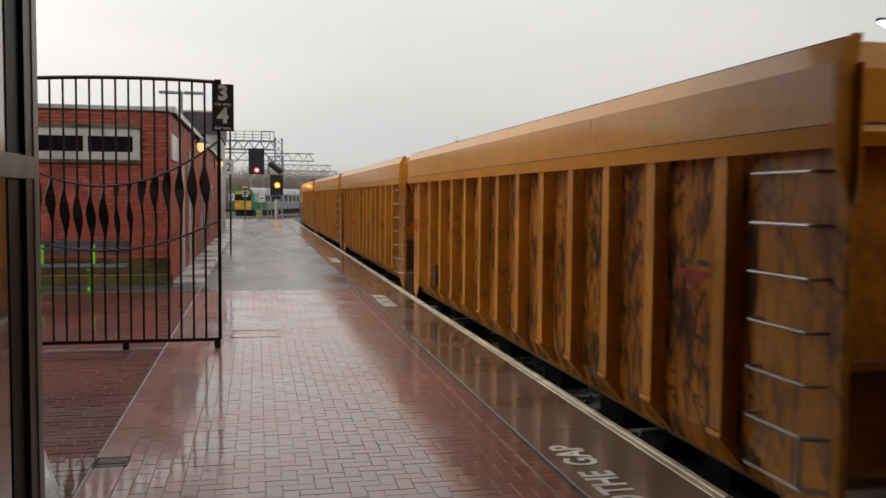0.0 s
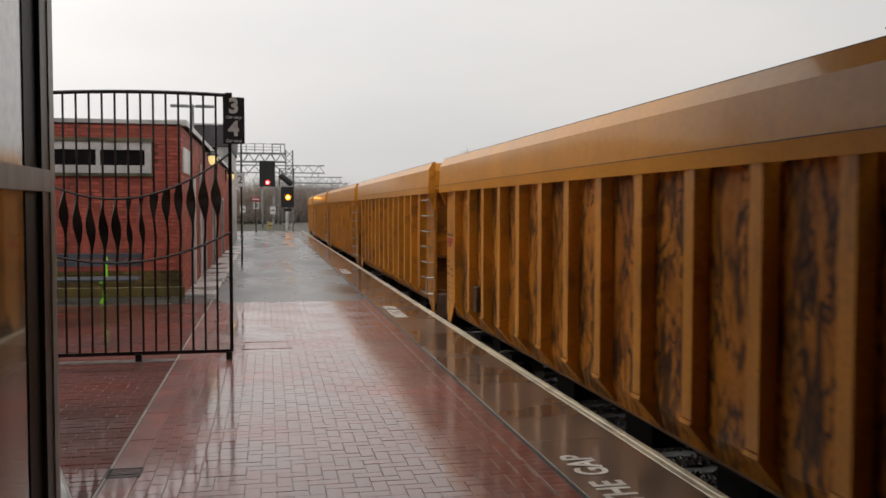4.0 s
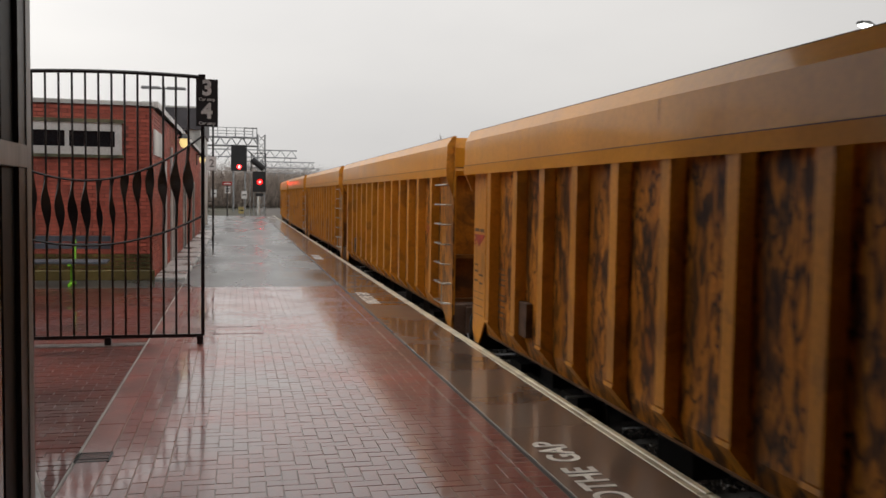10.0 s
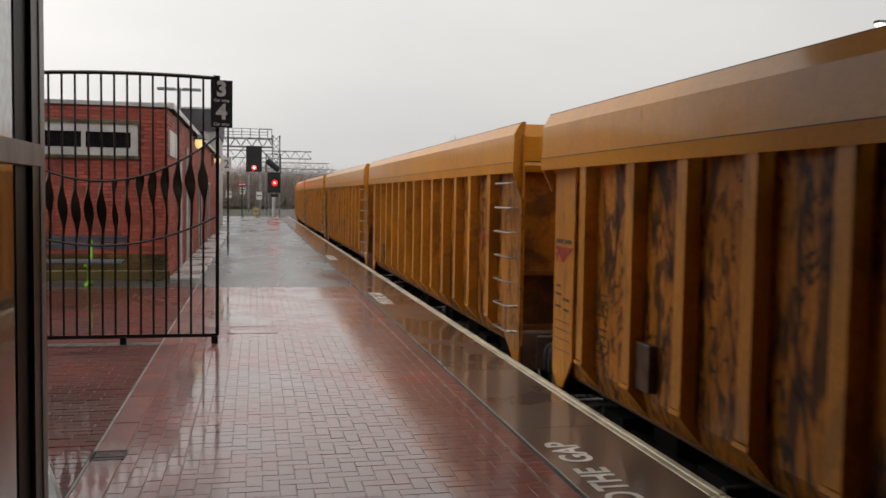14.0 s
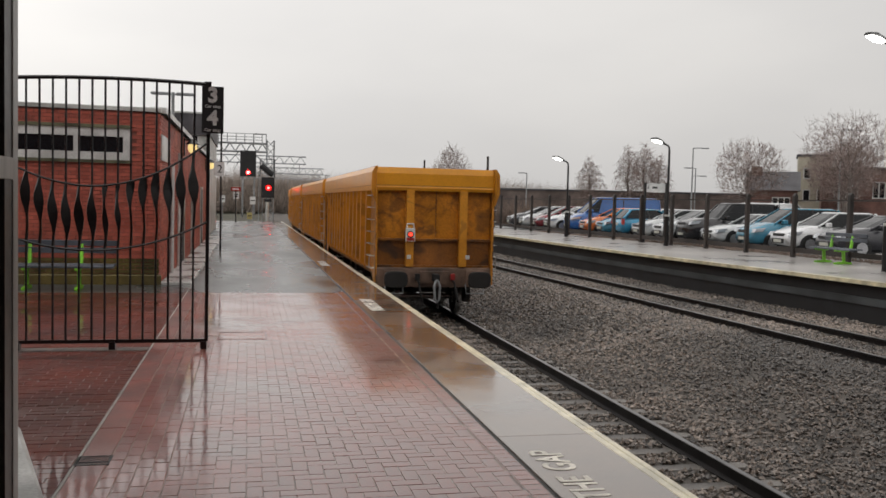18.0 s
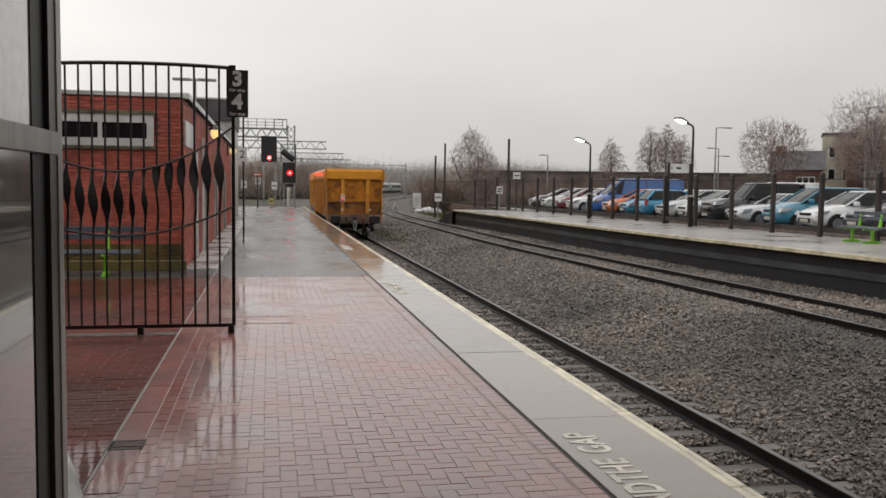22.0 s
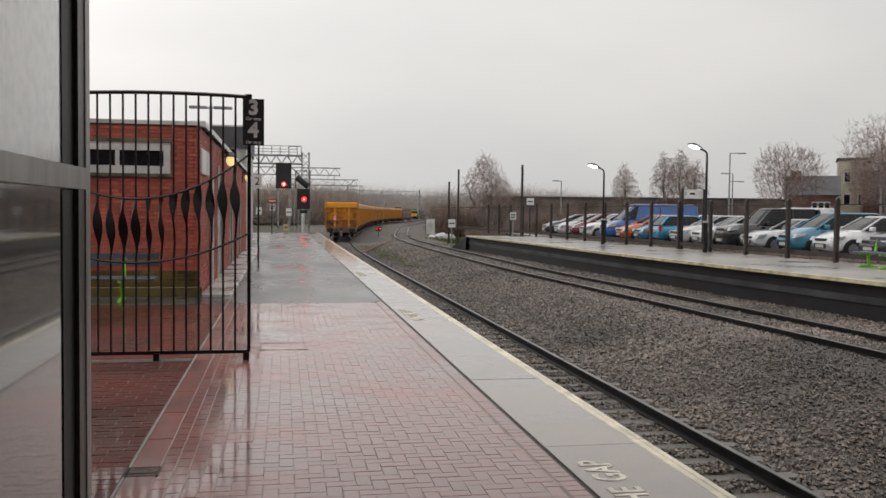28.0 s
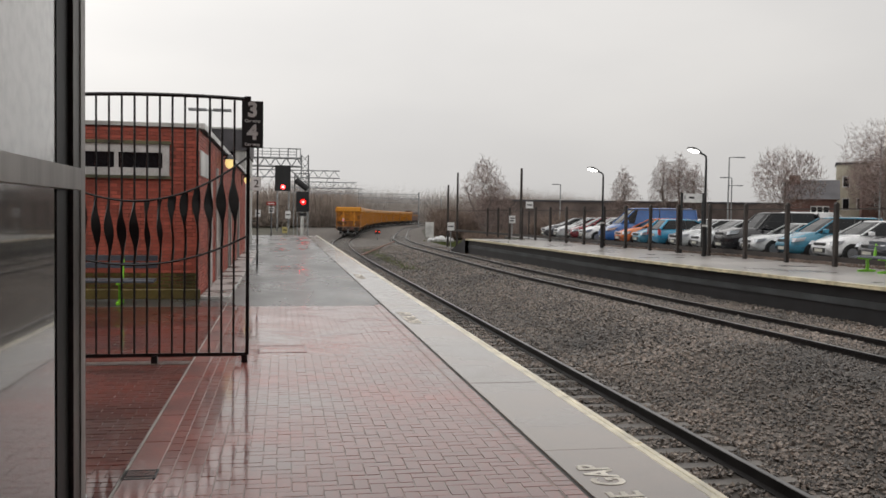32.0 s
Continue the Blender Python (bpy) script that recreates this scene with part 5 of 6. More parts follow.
        part("draw_plate", Form().slab(-0.34, 0.34, *span(y - e * 0.02, y + e * 0.03), 0.82, 1.12, 0.02), M_headstock, w, "rusty coupling plate")
        for x in (-0.98, 0.98):
            bf = part("buffer", Form().rod((x, y - e * 0.02, 0.95), (x, y + e * 0.40, 0.95), 0.12, n=12), M_under, w, "greasy black buffer")
            part("buffer_base", Form().slab(x - 0.22, x + 0.22, *span(y - e * 0.02, y + e * 0.03), 0.76, 1.14, 0.02), M_headstock, bf)
            part("buffer_head", Form().loft([[(x + 0.27 * k * math.copysign(abs(math.cos(a)) ** 0.55, math.cos(a)), y + e * d, 0.95 + 0.19 * k * math.copysign(abs(math.sin(a)) ** 0.55, math.sin(a))) for a in [i * math.pi / 10 for i in range(20)]] for d, k in ((0.38, 0.96), (0.40, 1.0), (0.455, 1.0), (0.475, 0.9))]), M_under, bf)
        cp = part("coupling", Form().slab(-0.07, 0.07, *span(y, y + e * 0.3), 0.90, 1.06, 0.02), M_under, w)
        part("link", Form().pipe([(0, y + e * 0.26, 0.98), (0.07, y + e * 0.34, 0.78), (0.05, y + e * 0.36, 0.5), (0.0, y + e * 0.36, 0.42), (-0.05, y + e * 0.36, 0.5), (-0.07, y + e * 0.34, 0.78), (0, y + e * 0.26, 0.98)], 0.028, n=6), M_steel, cp)
        part("screw", Form().rod((0, y + e * 0.33, 0.75), (0.02, y + e * 0.34, 0.28), 0.035, n=6), M_rail, cp)
        for x, m in ((-0.42, M_under), (0.42, M_red)):
            hose = part("brake_hose", Form().pipe([(x, y, 0.92), (x + 0.02, y + e * 0.2, 0.86), (x + 0.05, y + e * 0.28, 0.6), (x + 0.1, y + e * 0.26, 0.42)], 0.025, n=6), M_under, w)
            part("cock", Form().slab(x - 0.05, x + 0.05, *span(y + e * 0.03, y + e * 0.12), 0.92, 1.06, 0.01), m, hose)
        for x in (-0.62, 0.78):
            part("lamp_bracket", Form().box(x - 0.045, x + 0.045, *span(y, y + e * 0.03), 1.40, 1.49), M_white, w, "white lamp bracket")
        for x in (-1.17, 0.75):
            part("step", Form().pipe([(x, y, 0.80), (x, y + e * 0.1, 0.60), (x + 0.42, y + e * 0.1, 0.60), (x + 0.42, y, 0.80)], 0.016, n=6), M_steel, w)
        # bogie with two wheelsets
        by = e * 4.45
        bg = part("bogie", Form().box(-1.05, -0.95, -1.25, 1.25, 0.42, 0.62).box(0.95, 1.05, -1.25, 1.25, 0.42, 0.62).box(-1.0, 1.0, -0.2, 0.2, 0.45, 0.8)
                  .box(-1.08, -0.92, -1.12, -0.68, 0.3, 0.72).box(0.92, 1.08, -1.12, -0.68, 0.3, 0.72).box(-1.08, -0.92, 0.68, 1.12, 0.3, 0.72).box(0.92, 1.08, 0.68, 1.12, 0.3, 0.72), M_under, w, at=pose(0, by, 0))
        for yy in (-0.9, 0.9):
            ws = Form().rod((-0.98, 0, 0), (0.98, 0, 0), 0.07, n=10)
            for xx in (-0.752, 0.752):
                ws.rod((xx - 0.065, 0, 0), (xx + 0.065, 0, 0), 0.42, n=20).rod((xx - 0.068, 0, 0), (xx + 0.068, 0, 0), 0.39, n=20, k=1)
                ws.rod((xx - 0.075, 0, 0), (xx + 0.075, 0, 0), 0.15, n=10)
                ws.box(xx - 0.073, xx + 0.073, 0.17, 0.3, -0.05, 0.05)
            part("wheelset", ws, [M_tread, M_wheel], bg, "steel wheelset with bright treads", at=pose(0, yy, 0.42))
    return w


wagons = [build_wagon()]
for i in range(1, 11):
    wagons.append(copy_thing(wagons[0], Matrix()))
tail = thing("tail_lamp", "white tail lamp with lit red lens on the last wagon", "tail lamp")
part("case", Form().slab(-0.11, 0.11, -0.1, 0.0, -0.14, 0.16, 0.01), M_sign_white, tail, "white lamp case")
part("handle", Form().pipe([(-0.09, -0.05, 0.15), (-0.07, -0.05, 0.26), (0.07, -0.05, 0.26), (0.09, -0.05, 0.15)], 0.018, n=6), M_sign_white, tail)
part("lens_ring", Form().rod((0, -0.1, 0.02), (0, -0.118, 0.02), 0.078, n=16), M_black_matt, tail)
part("lens", Form().rod((0, -0.1, 0.02), (0, -0.13, 0.02), 0.048, n=16), M_lamp_red, tail, "lit red lens")
part("label", Form().box(-0.09, 0.09, -0.104, -0.1, -0.13, -0.06), M_red, tail)

# locomotive at the head
loco = thing("locomotive", "maroon diesel locomotive with a gold band and dark roof", "locomotive")
prof = [(-1.32, 1.05), (1.32, 1.05), (1.32, 3.1), (1.15, 3.5), (0.7, 3.85), (-0.7, 3.85), (-1.15, 3.5), (-1.32, 3.1)]
part("body", Form().prism(prof[:3] + prof[-1:], -9.3, 9.3), M_loco, loco)
part("roof", Form().prism([(-1.32, 3.1), (1.32, 3.1)] + prof[3:7], -9.0, 9.0), mat("sooty_maroon_roof", (0.06, 0.022, 0.02), rough=0.6), loco, "dark curved roof")
for s in (-1, 1):
    part("gold_band", Form().box(min(s * 1.322, s * 1.33), max(s * 1.322, s * 1.33), -9.3, 9.3, 2.3, 2.75), M_gold, loco, "broad gold band")
    part("underframe", Form().box(min(s * 0.9, s * 1.25), max(s * 0.9, s * 1.25), -9.6, 9.6, 0.45, 1.05), M_under, loco)
    part("cab_end", Form().prism([(s * 9.3, 1.05), (s * 9.95, 1.05), (s * 9.95, 2.1), (s * 9.5, 3.1), (s * 9.3, 3.4)], -1.28, 1.28, axis="x"), M_yellow_front if s > 0 else M_loco, loco, "yellow cab end" if s > 0 else "maroon cab end")
    part("cab_window", Form().prism([(s * 9.90, 2.25), (s * 9.95, 2.25), (s * 9.60, 2.95), (s * 9.55, 2.95)], -1.05, 1.05, axis="x"), M_glass_dark, loco)
    for y in (-6.6, 6.6):
        part("bogie", Form().box(min(s * 0.85, s * 1.15), max(s * 0.85, s * 1.15), y - 2.3, y + 2.3, 0.2, 0.8), M_under, loco)

# passenger unit leaving in the distance


def coach(end):
    c = thing("railcar", "green and grey diesel railcar with a yellow end" if end else "green and grey diesel railcar", "train", group="coaches of the railcar set")
    pr = [(-1.3, 1.0), (1.3, 1.0), (1.36, 2.0), (1.28, 3.1), (0.95, 3.6), (0.4, 3.78), (-0.4, 3.78), (-0.95, 3.6), (-1.28, 3.1), (-1.36, 2.0)]
    part("body", Form().prism(pr, -10.9, 11.4), M_grey_train, c)
    part("underframe", Form().box(-1.1, 1.1, -11, 11, 0.25, 1.0), M_under, c)
    for s in (-1, 1):
        part("green_panel", Form().prism([(s * 1.335, 1.15), (s * 1.372, 1.9), (s * 1.36, 1.9), (s * 1.32, 1.15)], -11.2, -6.0), M_green, c, "green lower panel")
        for i in range(9):
            part("window", Form().box(min(s * 1.31, s * 1.365), max(s * 1.31, s * 1.365), -8.6 + i * 2.1, -7.1 + i * 2.1, 2.05, 2.85), M_glass_dark, c)
    if end:
        part("nose", Form().prism([(-1.32, 1.0), (1.32, 1.0), (1.36, 2.0), (1.26, 3.1), (0.95, 3.62), (0.4, 3.8), (-0.4, 3.8), (-0.95, 3.62), (-1.26, 3.1), (-1.36, 2.0)], -11.55, -10.9), M_green, c, "green cab surround")
        part("yellow_end", Form().box(-1.05, 1.05, -11.62, -11.55, 1.05, 2.15).box(-0.95, 0.95, -11.61, -11.55, 2.95, 3.3), M_yellow_front, c, "yellow end panel")
        part("windscreen", Form().box(-1.0, 1.0, -11.6, -11.55, 2.2, 2.92), M_glass_dark, c)
        for x in (-0.85, 0.85):
            part("tail_light", Form().box(x - 0.1, x + 0.1, -11.66, -11.62, 1.5, 1.65), M_lamp_red, c)
    return c


railcars = [coach(True), coach(False)]

# ---------------------------------------------------------------- the platform across the tracks
ys_b = [-30 + 2.0 * i for i in range(47)]
Y_END = 57.0


def back_b(y):
    return 18.9 - (y - 23.8) * 0.075


ys_p = [y for y in ys_b if y <= Y_END] + [Y_END]
setting("far_platform", sheet(lambda y: edge_b(y) + 0.28, back_b, ys_p, PB - 0.004), M_platform_far, "wet grey surface of the far platform", "platform")
wall_b = thing("far_platform_wall", "dark grey-banded face of the far platform", "wall")
wall_b["kind"] = "structure"
f, g, h = Form(), Form(), Form()
for ya, yb in zip(ys_p, ys_p[1:]):
    xa, xb = edge_b(ya), edge_b(yb)
    f.add([(xa + 0.22, ya, -1.3), (xb + 0.22, yb, -1.3), (xb + 0.22, yb, PB - 0.12), (xa + 0.22, ya, PB - 0.12), (xa + 0.5, ya, -1.3), (xb + 0.5, yb, -1.3), (xb + 0.5, yb, PB - 0.12), (xa + 0.5, ya, PB - 0.12)],
          [(0, 1, 2, 3), (4, 5, 6, 7), (3, 2, 6, 7), (0, 1, 5, 4), (0, 3, 7, 4), (1, 2, 6, 5)])
    g.add([(xa + 0.17, ya, -0.30), (xb + 0.17, yb, -0.30), (xb + 0.17, yb, -0.13), (xa + 0.17, ya, -0.13), (xa + 0.215, ya, -0.30), (xb + 0.215, yb, -0.30), (xb + 0.215, yb, -0.13), (xa + 0.215, ya, -0.13)],
          [(0, 1, 2, 3), (3, 2, 6, 7), (0, 1, 5, 4)])
part("brick_face", f, M_black_matt, wall_b, "near-black brick face")
part("grey_band", g, M_wall_dark, wall_b, "pale grey cable trough boards")
cop_b = thing("far_platform_coping", "white-lined coping of the far platform", "coping")
cop_b["kind"] = "structure"
for ya, yb in zip(ys_p, ys_p[1:]):
    xa, xb = edge_b(ya), edge_b(yb)
    v = [(x, y, PB + z) for z in (-0.09, 0.0) for x, y in ((xa, ya + 0.01), (xb, yb - 0.01), (xb + 0.28, yb - 0.01), (xa + 0.28, ya + 0.01))]
    part("coping_stone", Form().add(v, [(3, 2, 1, 0), (4, 5, 6, 7), (0, 1, 5, 4), (1, 2, 6, 5), (2, 3, 7, 6), (3, 0, 4, 7)]), M_white_line, cop_b)
xe = edge_b(Y_END)
ramp = Form()
ramp.add([(xe, Y_END, -1.25), (xe + 4.5, Y_END, -1.25), (xe + 4.5, Y_END, PB - 0.005), (xe, Y_END, PB - 0.005), (xe - 0.4, Y_END + 5, -1.25), (xe + 4.2, Y_END + 5, -1.25), (xe + 4.2, Y_END + 5, -1.0), (xe - 0.4, Y_END + 5, -1.0)],
         [(3, 2, 6, 7), (0, 3, 7, 4), (1, 2, 6, 5), (4, 5, 6, 7)])
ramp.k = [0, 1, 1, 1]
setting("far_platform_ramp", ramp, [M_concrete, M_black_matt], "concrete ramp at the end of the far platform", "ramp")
setting("car_park", sheet(back_b, lambda y: 75.0, [-30, 0, 30, 50, 63], PB + 0.02), M_asphalt, "wet asphalt car park behind the fence", "car park")
setting("car_park_bank", Form().add([(back_b(-30), -30, -1.25), (back_b(63), 63, -1.25), (back_b(63), 63, PB + 0.02), (back_b(-30), -30, PB + 0.02), (75, 63, PB + 0.02), (75, 63, -1.25)], [(0, 1, 2, 3), (1, 5, 4, 2)]), M_earth,
        "low earth bank under the car park", "bank")


def platform_lamp(x, y, h, big=1.0, label="black platform lamp post with a lit tilted head"):
    t = thing("platform_lamp", label, "street lamp", group="platform lamps", at=pose(x, y, PB, 0, 0, 12))
    part("base", Form().rod((0, 0, 0), (0, 0, 1.25), 0.10, n=10), M_black, t)
    part("pole", Form().rod((0, 0, 1.25), (0, 0, h - 0.15), 0.055, 0.045, n=10), M_black, t)
    part("collar", Form().rod((0, 0, 1.2), (0, 0, 1.28), 0.115, n=10), M_white_dull, t)
    part("arm", Form().pipe([(0, 0, h - 0.2), (-0.02, 0, h - 0.03), (-0.12, 0, h + 0.05), (-0.35 * big, 0, h + 0.11)], 0.04, n=8), M_black, t)
    hd = []
    for k, (d, w, zz, dz) in enumerate(((0.28, 0.06, 0.10, 0.04), (0.45, 0.13, 0.15, 0.08), (0.75, 0.17, 0.24, 0.09), (0.98, 0.12, 0.27, 0.05))):
        hd.append([(-d * big, -w, h + zz), (-d * big, -w * 0.6, h + zz + dz), (-d * big, w * 0.6, h + zz + dz), (-d * big, w, h + zz), (-d * big, w * 0.6, h + zz - 0.015), (-d * big, -w * 0.6, h + zz - 0.015)])
    part("lamp_head", Form().loft(hd), M_black, t, smooth=False)
    gl = [[(-d * big, w * math.cos(a), h + zz + 0.01 - s * max(0, math.sin(a))) for a in [i * math.pi / 5 for i in range(6)]] for d, w, zz, s in ((0.48, 0.11, 0.13, 0.05), (0.7, 0.15, 0.20, 0.12), (0.95, 0.10, 0.235, 0.07))]
    part("lantern_bowl", Form().loft(gl), M_lamp_white, t, "lit white lamp bowl", smooth=True)
    return t


platform_lamp(16.8, 33.5, 4.05, 0.9)
platform_lamp(15.8, 42.5, 3.7, 0.9)
platform_lamp(16.6, 20.4, 5.85, 1.1)

board = thing("station_name_board", "white station name board on two black posts", "sign", at=pose(17.72, 36.55, PB) @ Matrix.Scale(0.85, 4))
for x in (-0.58, 0.58):
    part("post", Form().box(x - 0.05, x + 0.05, -0.05, 0.05, 0, 3.12), M_black, board)
part("panel", Form().slab(-0.53, 0.55, -0.04, 0.0, 2.62, 3.08, 0.004), M_sign_white, board)
part("line_of_writing", Form().box(-0.2, 0.08, -0.047, -0.041, 2.82, 2.92), M_black_matt, board)
part("line_of_writing", Form().box(-0.47, -0.4, -0.047, -0.041, 2.78, 2.96), M_steel, board)

# boundary fence with stout posts
fence = thing("boundary_fence", "dark mesh fence on stout brown posts behind the platform", "fence")
ypos = [8.5 + 2.567 * i for i in range(23)]


def fence_x(y):
    return 18.1 - (y - 23.8) * 0.072


for y in ypos:
    x = fence_x(y)
    part("post", Form().prism([(x - 0.065, PB), (x + 0.065, PB), (x + 0.065, PB + 2.06), (x, PB + 2.14), (x - 0.065, PB + 2.06)], y - 0.065, y + 0.065), M_fence_post, fence)
for z, hh in ((PB + 0.24, 0.08), (PB + 1.9, 0.02)):
    part("rail", Form().add([(fence_x(10), 10, z - hh), (fence_x(76), 76, z - hh), (fence_x(76), 76, z + hh), (fence_x(10), 10, z + hh), (fence_x(10) + 0.04, 10, z - hh), (fence_x(76) + 0.04, 76, z - hh), (fence_x(76) + 0.04, 76, z + hh), (fence_x(10) + 0.04, 10, z + hh)],
                            [(0, 1, 2, 3), (4, 5, 6, 7), (3, 2, 6, 7), (0, 1, 5, 4)]), M_fence_post, fence)
wires = Form()
for i in range(7):
    z = PB + 0.35 + i * 0.22
    wires.rod((fence_x(10), 10, z), (fence_x(76), 76, z), 0.0016, n=3)
tagged(part("wire_mesh", wires, M_black_matt, fence, "thin horizontal wires"), kind="stuff")

gbench = copy_thing(bench, pose(17.3, 23.4, PB, 0, 0, -90))
tagged(gbench, "dark slatted bench with lime green legs on the far platform", "bench")
post_sign("white_sign", "small white sign with black figures on a thin post", 11.3, 59.5, 1.75, 2.3, 0.48, M_sign_white, 1, None, M_steel, -1.0)
post_sign("white_sign", "small white sign on a grey post by the fence", 15.05, 57.4, 1.05, 1.55, 0.42, M_sign_white, 2, ground=PB)
post_sign("white_sign", "white sign board on a tall black post", 16.1, 57.0, 2.05, 2.5, 0.5, M_sign_white, 1, None, M_black, PB)
for x, y, h in ((15.75, 57.8, 5.0), (14.8, 75.0, 5.45), (13.8, 74.0, 4.35)):
    p = thing("utility_pole", "slim dark wooden pole beside the line", "pole", at=pose(x, y, -1.1))
    part("shaft", Form().rod((0, 0, 0), (0, 0, h + 1.1), 0.10, 0.08), M_fence_post, p)
cab = thing("equipment_cabinet", "pale grey trackside equipment cabinet", "cabinet", at=pose(17.2, 104, -1.0, 0, 0, -8))
part("case", Form().slab(-0.5, 0.5, -0.3, 0.3, 0.15, 1.95, 0.03), M_white_dull, cab)
part("door", Form().box(-0.44, 0.44, -0.325, -0.305, 0.25, 1.85), M_white, cab)
part("base", Form().box(-0.55, 0.55, -0.35, 0.35, 0, 0.15), M_concrete, cab)
random.seed(50)
for i in range(7):
    x, y = 15.3 + i * 0.36, 92 + random.uniform(-1, 1)
    s = random.uniform(0.32, 0.55)
    sack = thing("white_sack", "crumpled white ballast sack lying by the track", "sack", group="white sacks", at=pose(x, y, -1.2, 0, 0, random.uniform(0, 180)))
    rings = []
    for k in range(6):
        t = k / 5
        r = s * math.sin(math.pi * (0.12 + 0.76 * t)) * random.uniform(0.85, 1.1)
        rings.append([(r * math.cos(a) * random.uniform(0.8, 1.15), r * 0.8 * math.sin(a) * random.uniform(0.8, 1.15), t * s * 1.6) for a in [j * math.pi / 4 for j in range(8)]])
    part("bag", Form().loft(rings), M_bag, sack, smooth=False)
dwarf = thing("ground_signal", "low ground signal with two red lights", "signal", at=pose(10.6, 100, -1.12))
part("case", Form().slab(-0.32, 0.32, 0, 0.3, 0.7, 1.15, 0.03), M_black_matt, dwarf)
part("post", Form().rod((0, 0.15, 0), (0, 0.15, 0.7), 0.08), M_steel, dwarf)
for x in (-0.18, 0.18):
    lens("red_light", x, -0.01, 0.95, 0.07, M_lamp_red, dwarf)

# ---------------------------------------------------------------- parked cars


def build_car(label, colour, L=4.0, H=1.47, kind="hatch", at=None, category="car"):
    """A car along x, its nose at x = 0, wheels on z = 0."""
    c = thing("parked_car" if category == "car" else "parked_van", label, category, group="cars in the car park", at=at)
    W = 0.86
    shapes = {
        "hatch": dict(hood=0.93, nose=0.72, cowl=1.0, wb=(0.28, 0.98), roof=(0.50, 0.86), tail=(0.975, 0.97)),
        "coupe": dict(hood=0.86, nose=0.68, cowl=0.92, wb=(0.33, 0.90), roof=(0.52, 0.70), tail=(0.94, 0.86)),
        "suv": dict(hood=1.12, nose=0.95, cowl=1.12, wb=(0.30, 1.12), roof=(0.44, 0.90), tail=(0.975, 1.12)),
        "mpv": dict(hood=1.0, nose=0.78, cowl=1.05, wb=(0.22, 1.05), roof=(0.44, 0.86), tail=(0.965, 1.05)),
        "van": dict(hood=1.12, nose=0.88, cowl=1.22, wb=(0.17, 1.22), roof=(0.34, 0.985), tail=(0.995, 1.22)),
    }[kind]
    nose, hood, cowl = shapes["nose"], shapes["hood"], shapes["cowl"]
    wbx, roof0, roof1, tailx = shapes["wb"][0] * L, shapes["roof"][0] * L, shapes["roof"][1] * L, shapes["tail"][0] * L
    r = 0.31 if kind != "suv" else 0.36
    f0, f1 = 0.20 * L, 0.80 * L

    # stations along the car: x, underside, top of the panel, half width
    st = [(0.0, 0.34, nose - 0.16, 0.66), (0.02, 0.27, nose - 0.04, 0.80), (0.06, 0.22, nose + 0.05, 0.90), (0.16, 0.2, hood, 0.97), (shapes["wb"][0], 0.2, cowl, 1.0),
          (0.5, 0.2, cowl, 1.0), (0.8, 0.2, cowl, 1.0), (shapes["tail"][0] - 0.03, 0.24, cowl, 0.96), (0.985, 0.30, cowl - 0.14, 0.88), (1.0, 0.40, cowl - 0.32, 0.78)]
    rings = []
    for fx, lo_, hi_, kw in st:
        w, m_ = W * kw, lo_ + 0.62 * (hi_ - lo_)
        half = [(w * 0.80, lo_), (w * 0.97, lo_ + 0.10), (w, m_ - 0.12), (w * 0.985, m_ + 0.05), (w * 0.90, hi_ - 0.03), (w * 0.70, hi_ + 0.005)]
        rings.append([(fx * L, yy, zz) for yy, zz in half] + [(fx * L, -yy, zz) for yy, zz in half[::-1]])
    part("body", Form().loft(rings), colour, c, smooth=True)
    zt = H - 0.03
    yb_, yt_ = W - 0.06, (W - 0.06) * 0.80
    lo = [(wbx, -yb_, cowl - 0.03), (tailx, -yb_, cowl - 0.03), (tailx, yb_, cowl - 0.03), (wbx, yb_, cowl - 0.03)]
    hi = [(roof0, -yt_, zt), (roof1, -yt_, zt), (roof1, yt_, zt), (roof0, yt_, zt)]
    solid = kind == "van"

    def cabin(k, z, swell):
        x0, x1, yy = wbx + (roof0 - wbx) * k, tailx + (roof1 - tailx) * k, yb_ + (yt_ - yb_) * k
        return [(x0 - 0.05 * swell, -yy * 0.55, z), (x0 + 0.06, -yy * 0.94, z), (x0 + 0.22, -yy, z), (x1 - 0.2, -yy, z), (x1 - 0.04, -yy * 0.9, z), (x1 + 0.02, -yy * 0.5, z),
                (x1 + 0.02, yy * 0.5, z), (x1 - 0.04, yy * 0.9, z), (x1 - 0.2, yy, z), (x0 + 0.22, yy, z), (x0 + 0.06, yy * 0.94, z), (x0 - 0.05 * swell, yy * 0.55, z)]

    part("glazing", Form().loft([cabin(0.0, cowl - 0.03, 1), cabin(0.5, (cowl + zt) / 2, 1.2), cabin(1.0, zt, 1)]), M_glass_car, c, "dark car windows")
    shrink = [[(roof0 + (x - roof0) * 1.0, y * q, z_) for x, y, z_ in cabin(1.0, zz, 1)] for q, zz in ((1.02, zt - 0.02), (0.97, H - 0.005), (0.8, H + 0.02))]
    mid = (roof0 + roof1) / 2
    shrink = [[(mid + (x - mid) * q, y, z_) for x, y, z_ in ring_] for q, ring_ in zip((1.03, 1.0, 0.86), shrink)]
    part("roof", Form().loft(shrink), colour, c, smooth=True)
    for s in (0, 1):
        y0 = 0 if s == 0 else 3
        for k0, k1, rr in ((lo[y0], hi[y0], 0.035), (lo[1 + s], hi[1 + s], 0.06 if kind != "coupe" else 0.05)):
            part("pillar", Form().rod(k0, k1, rr, n=6), colour, c)
        sy = -1 if s == 0 else 1
        m = 0.5 * (wbx + tailx)
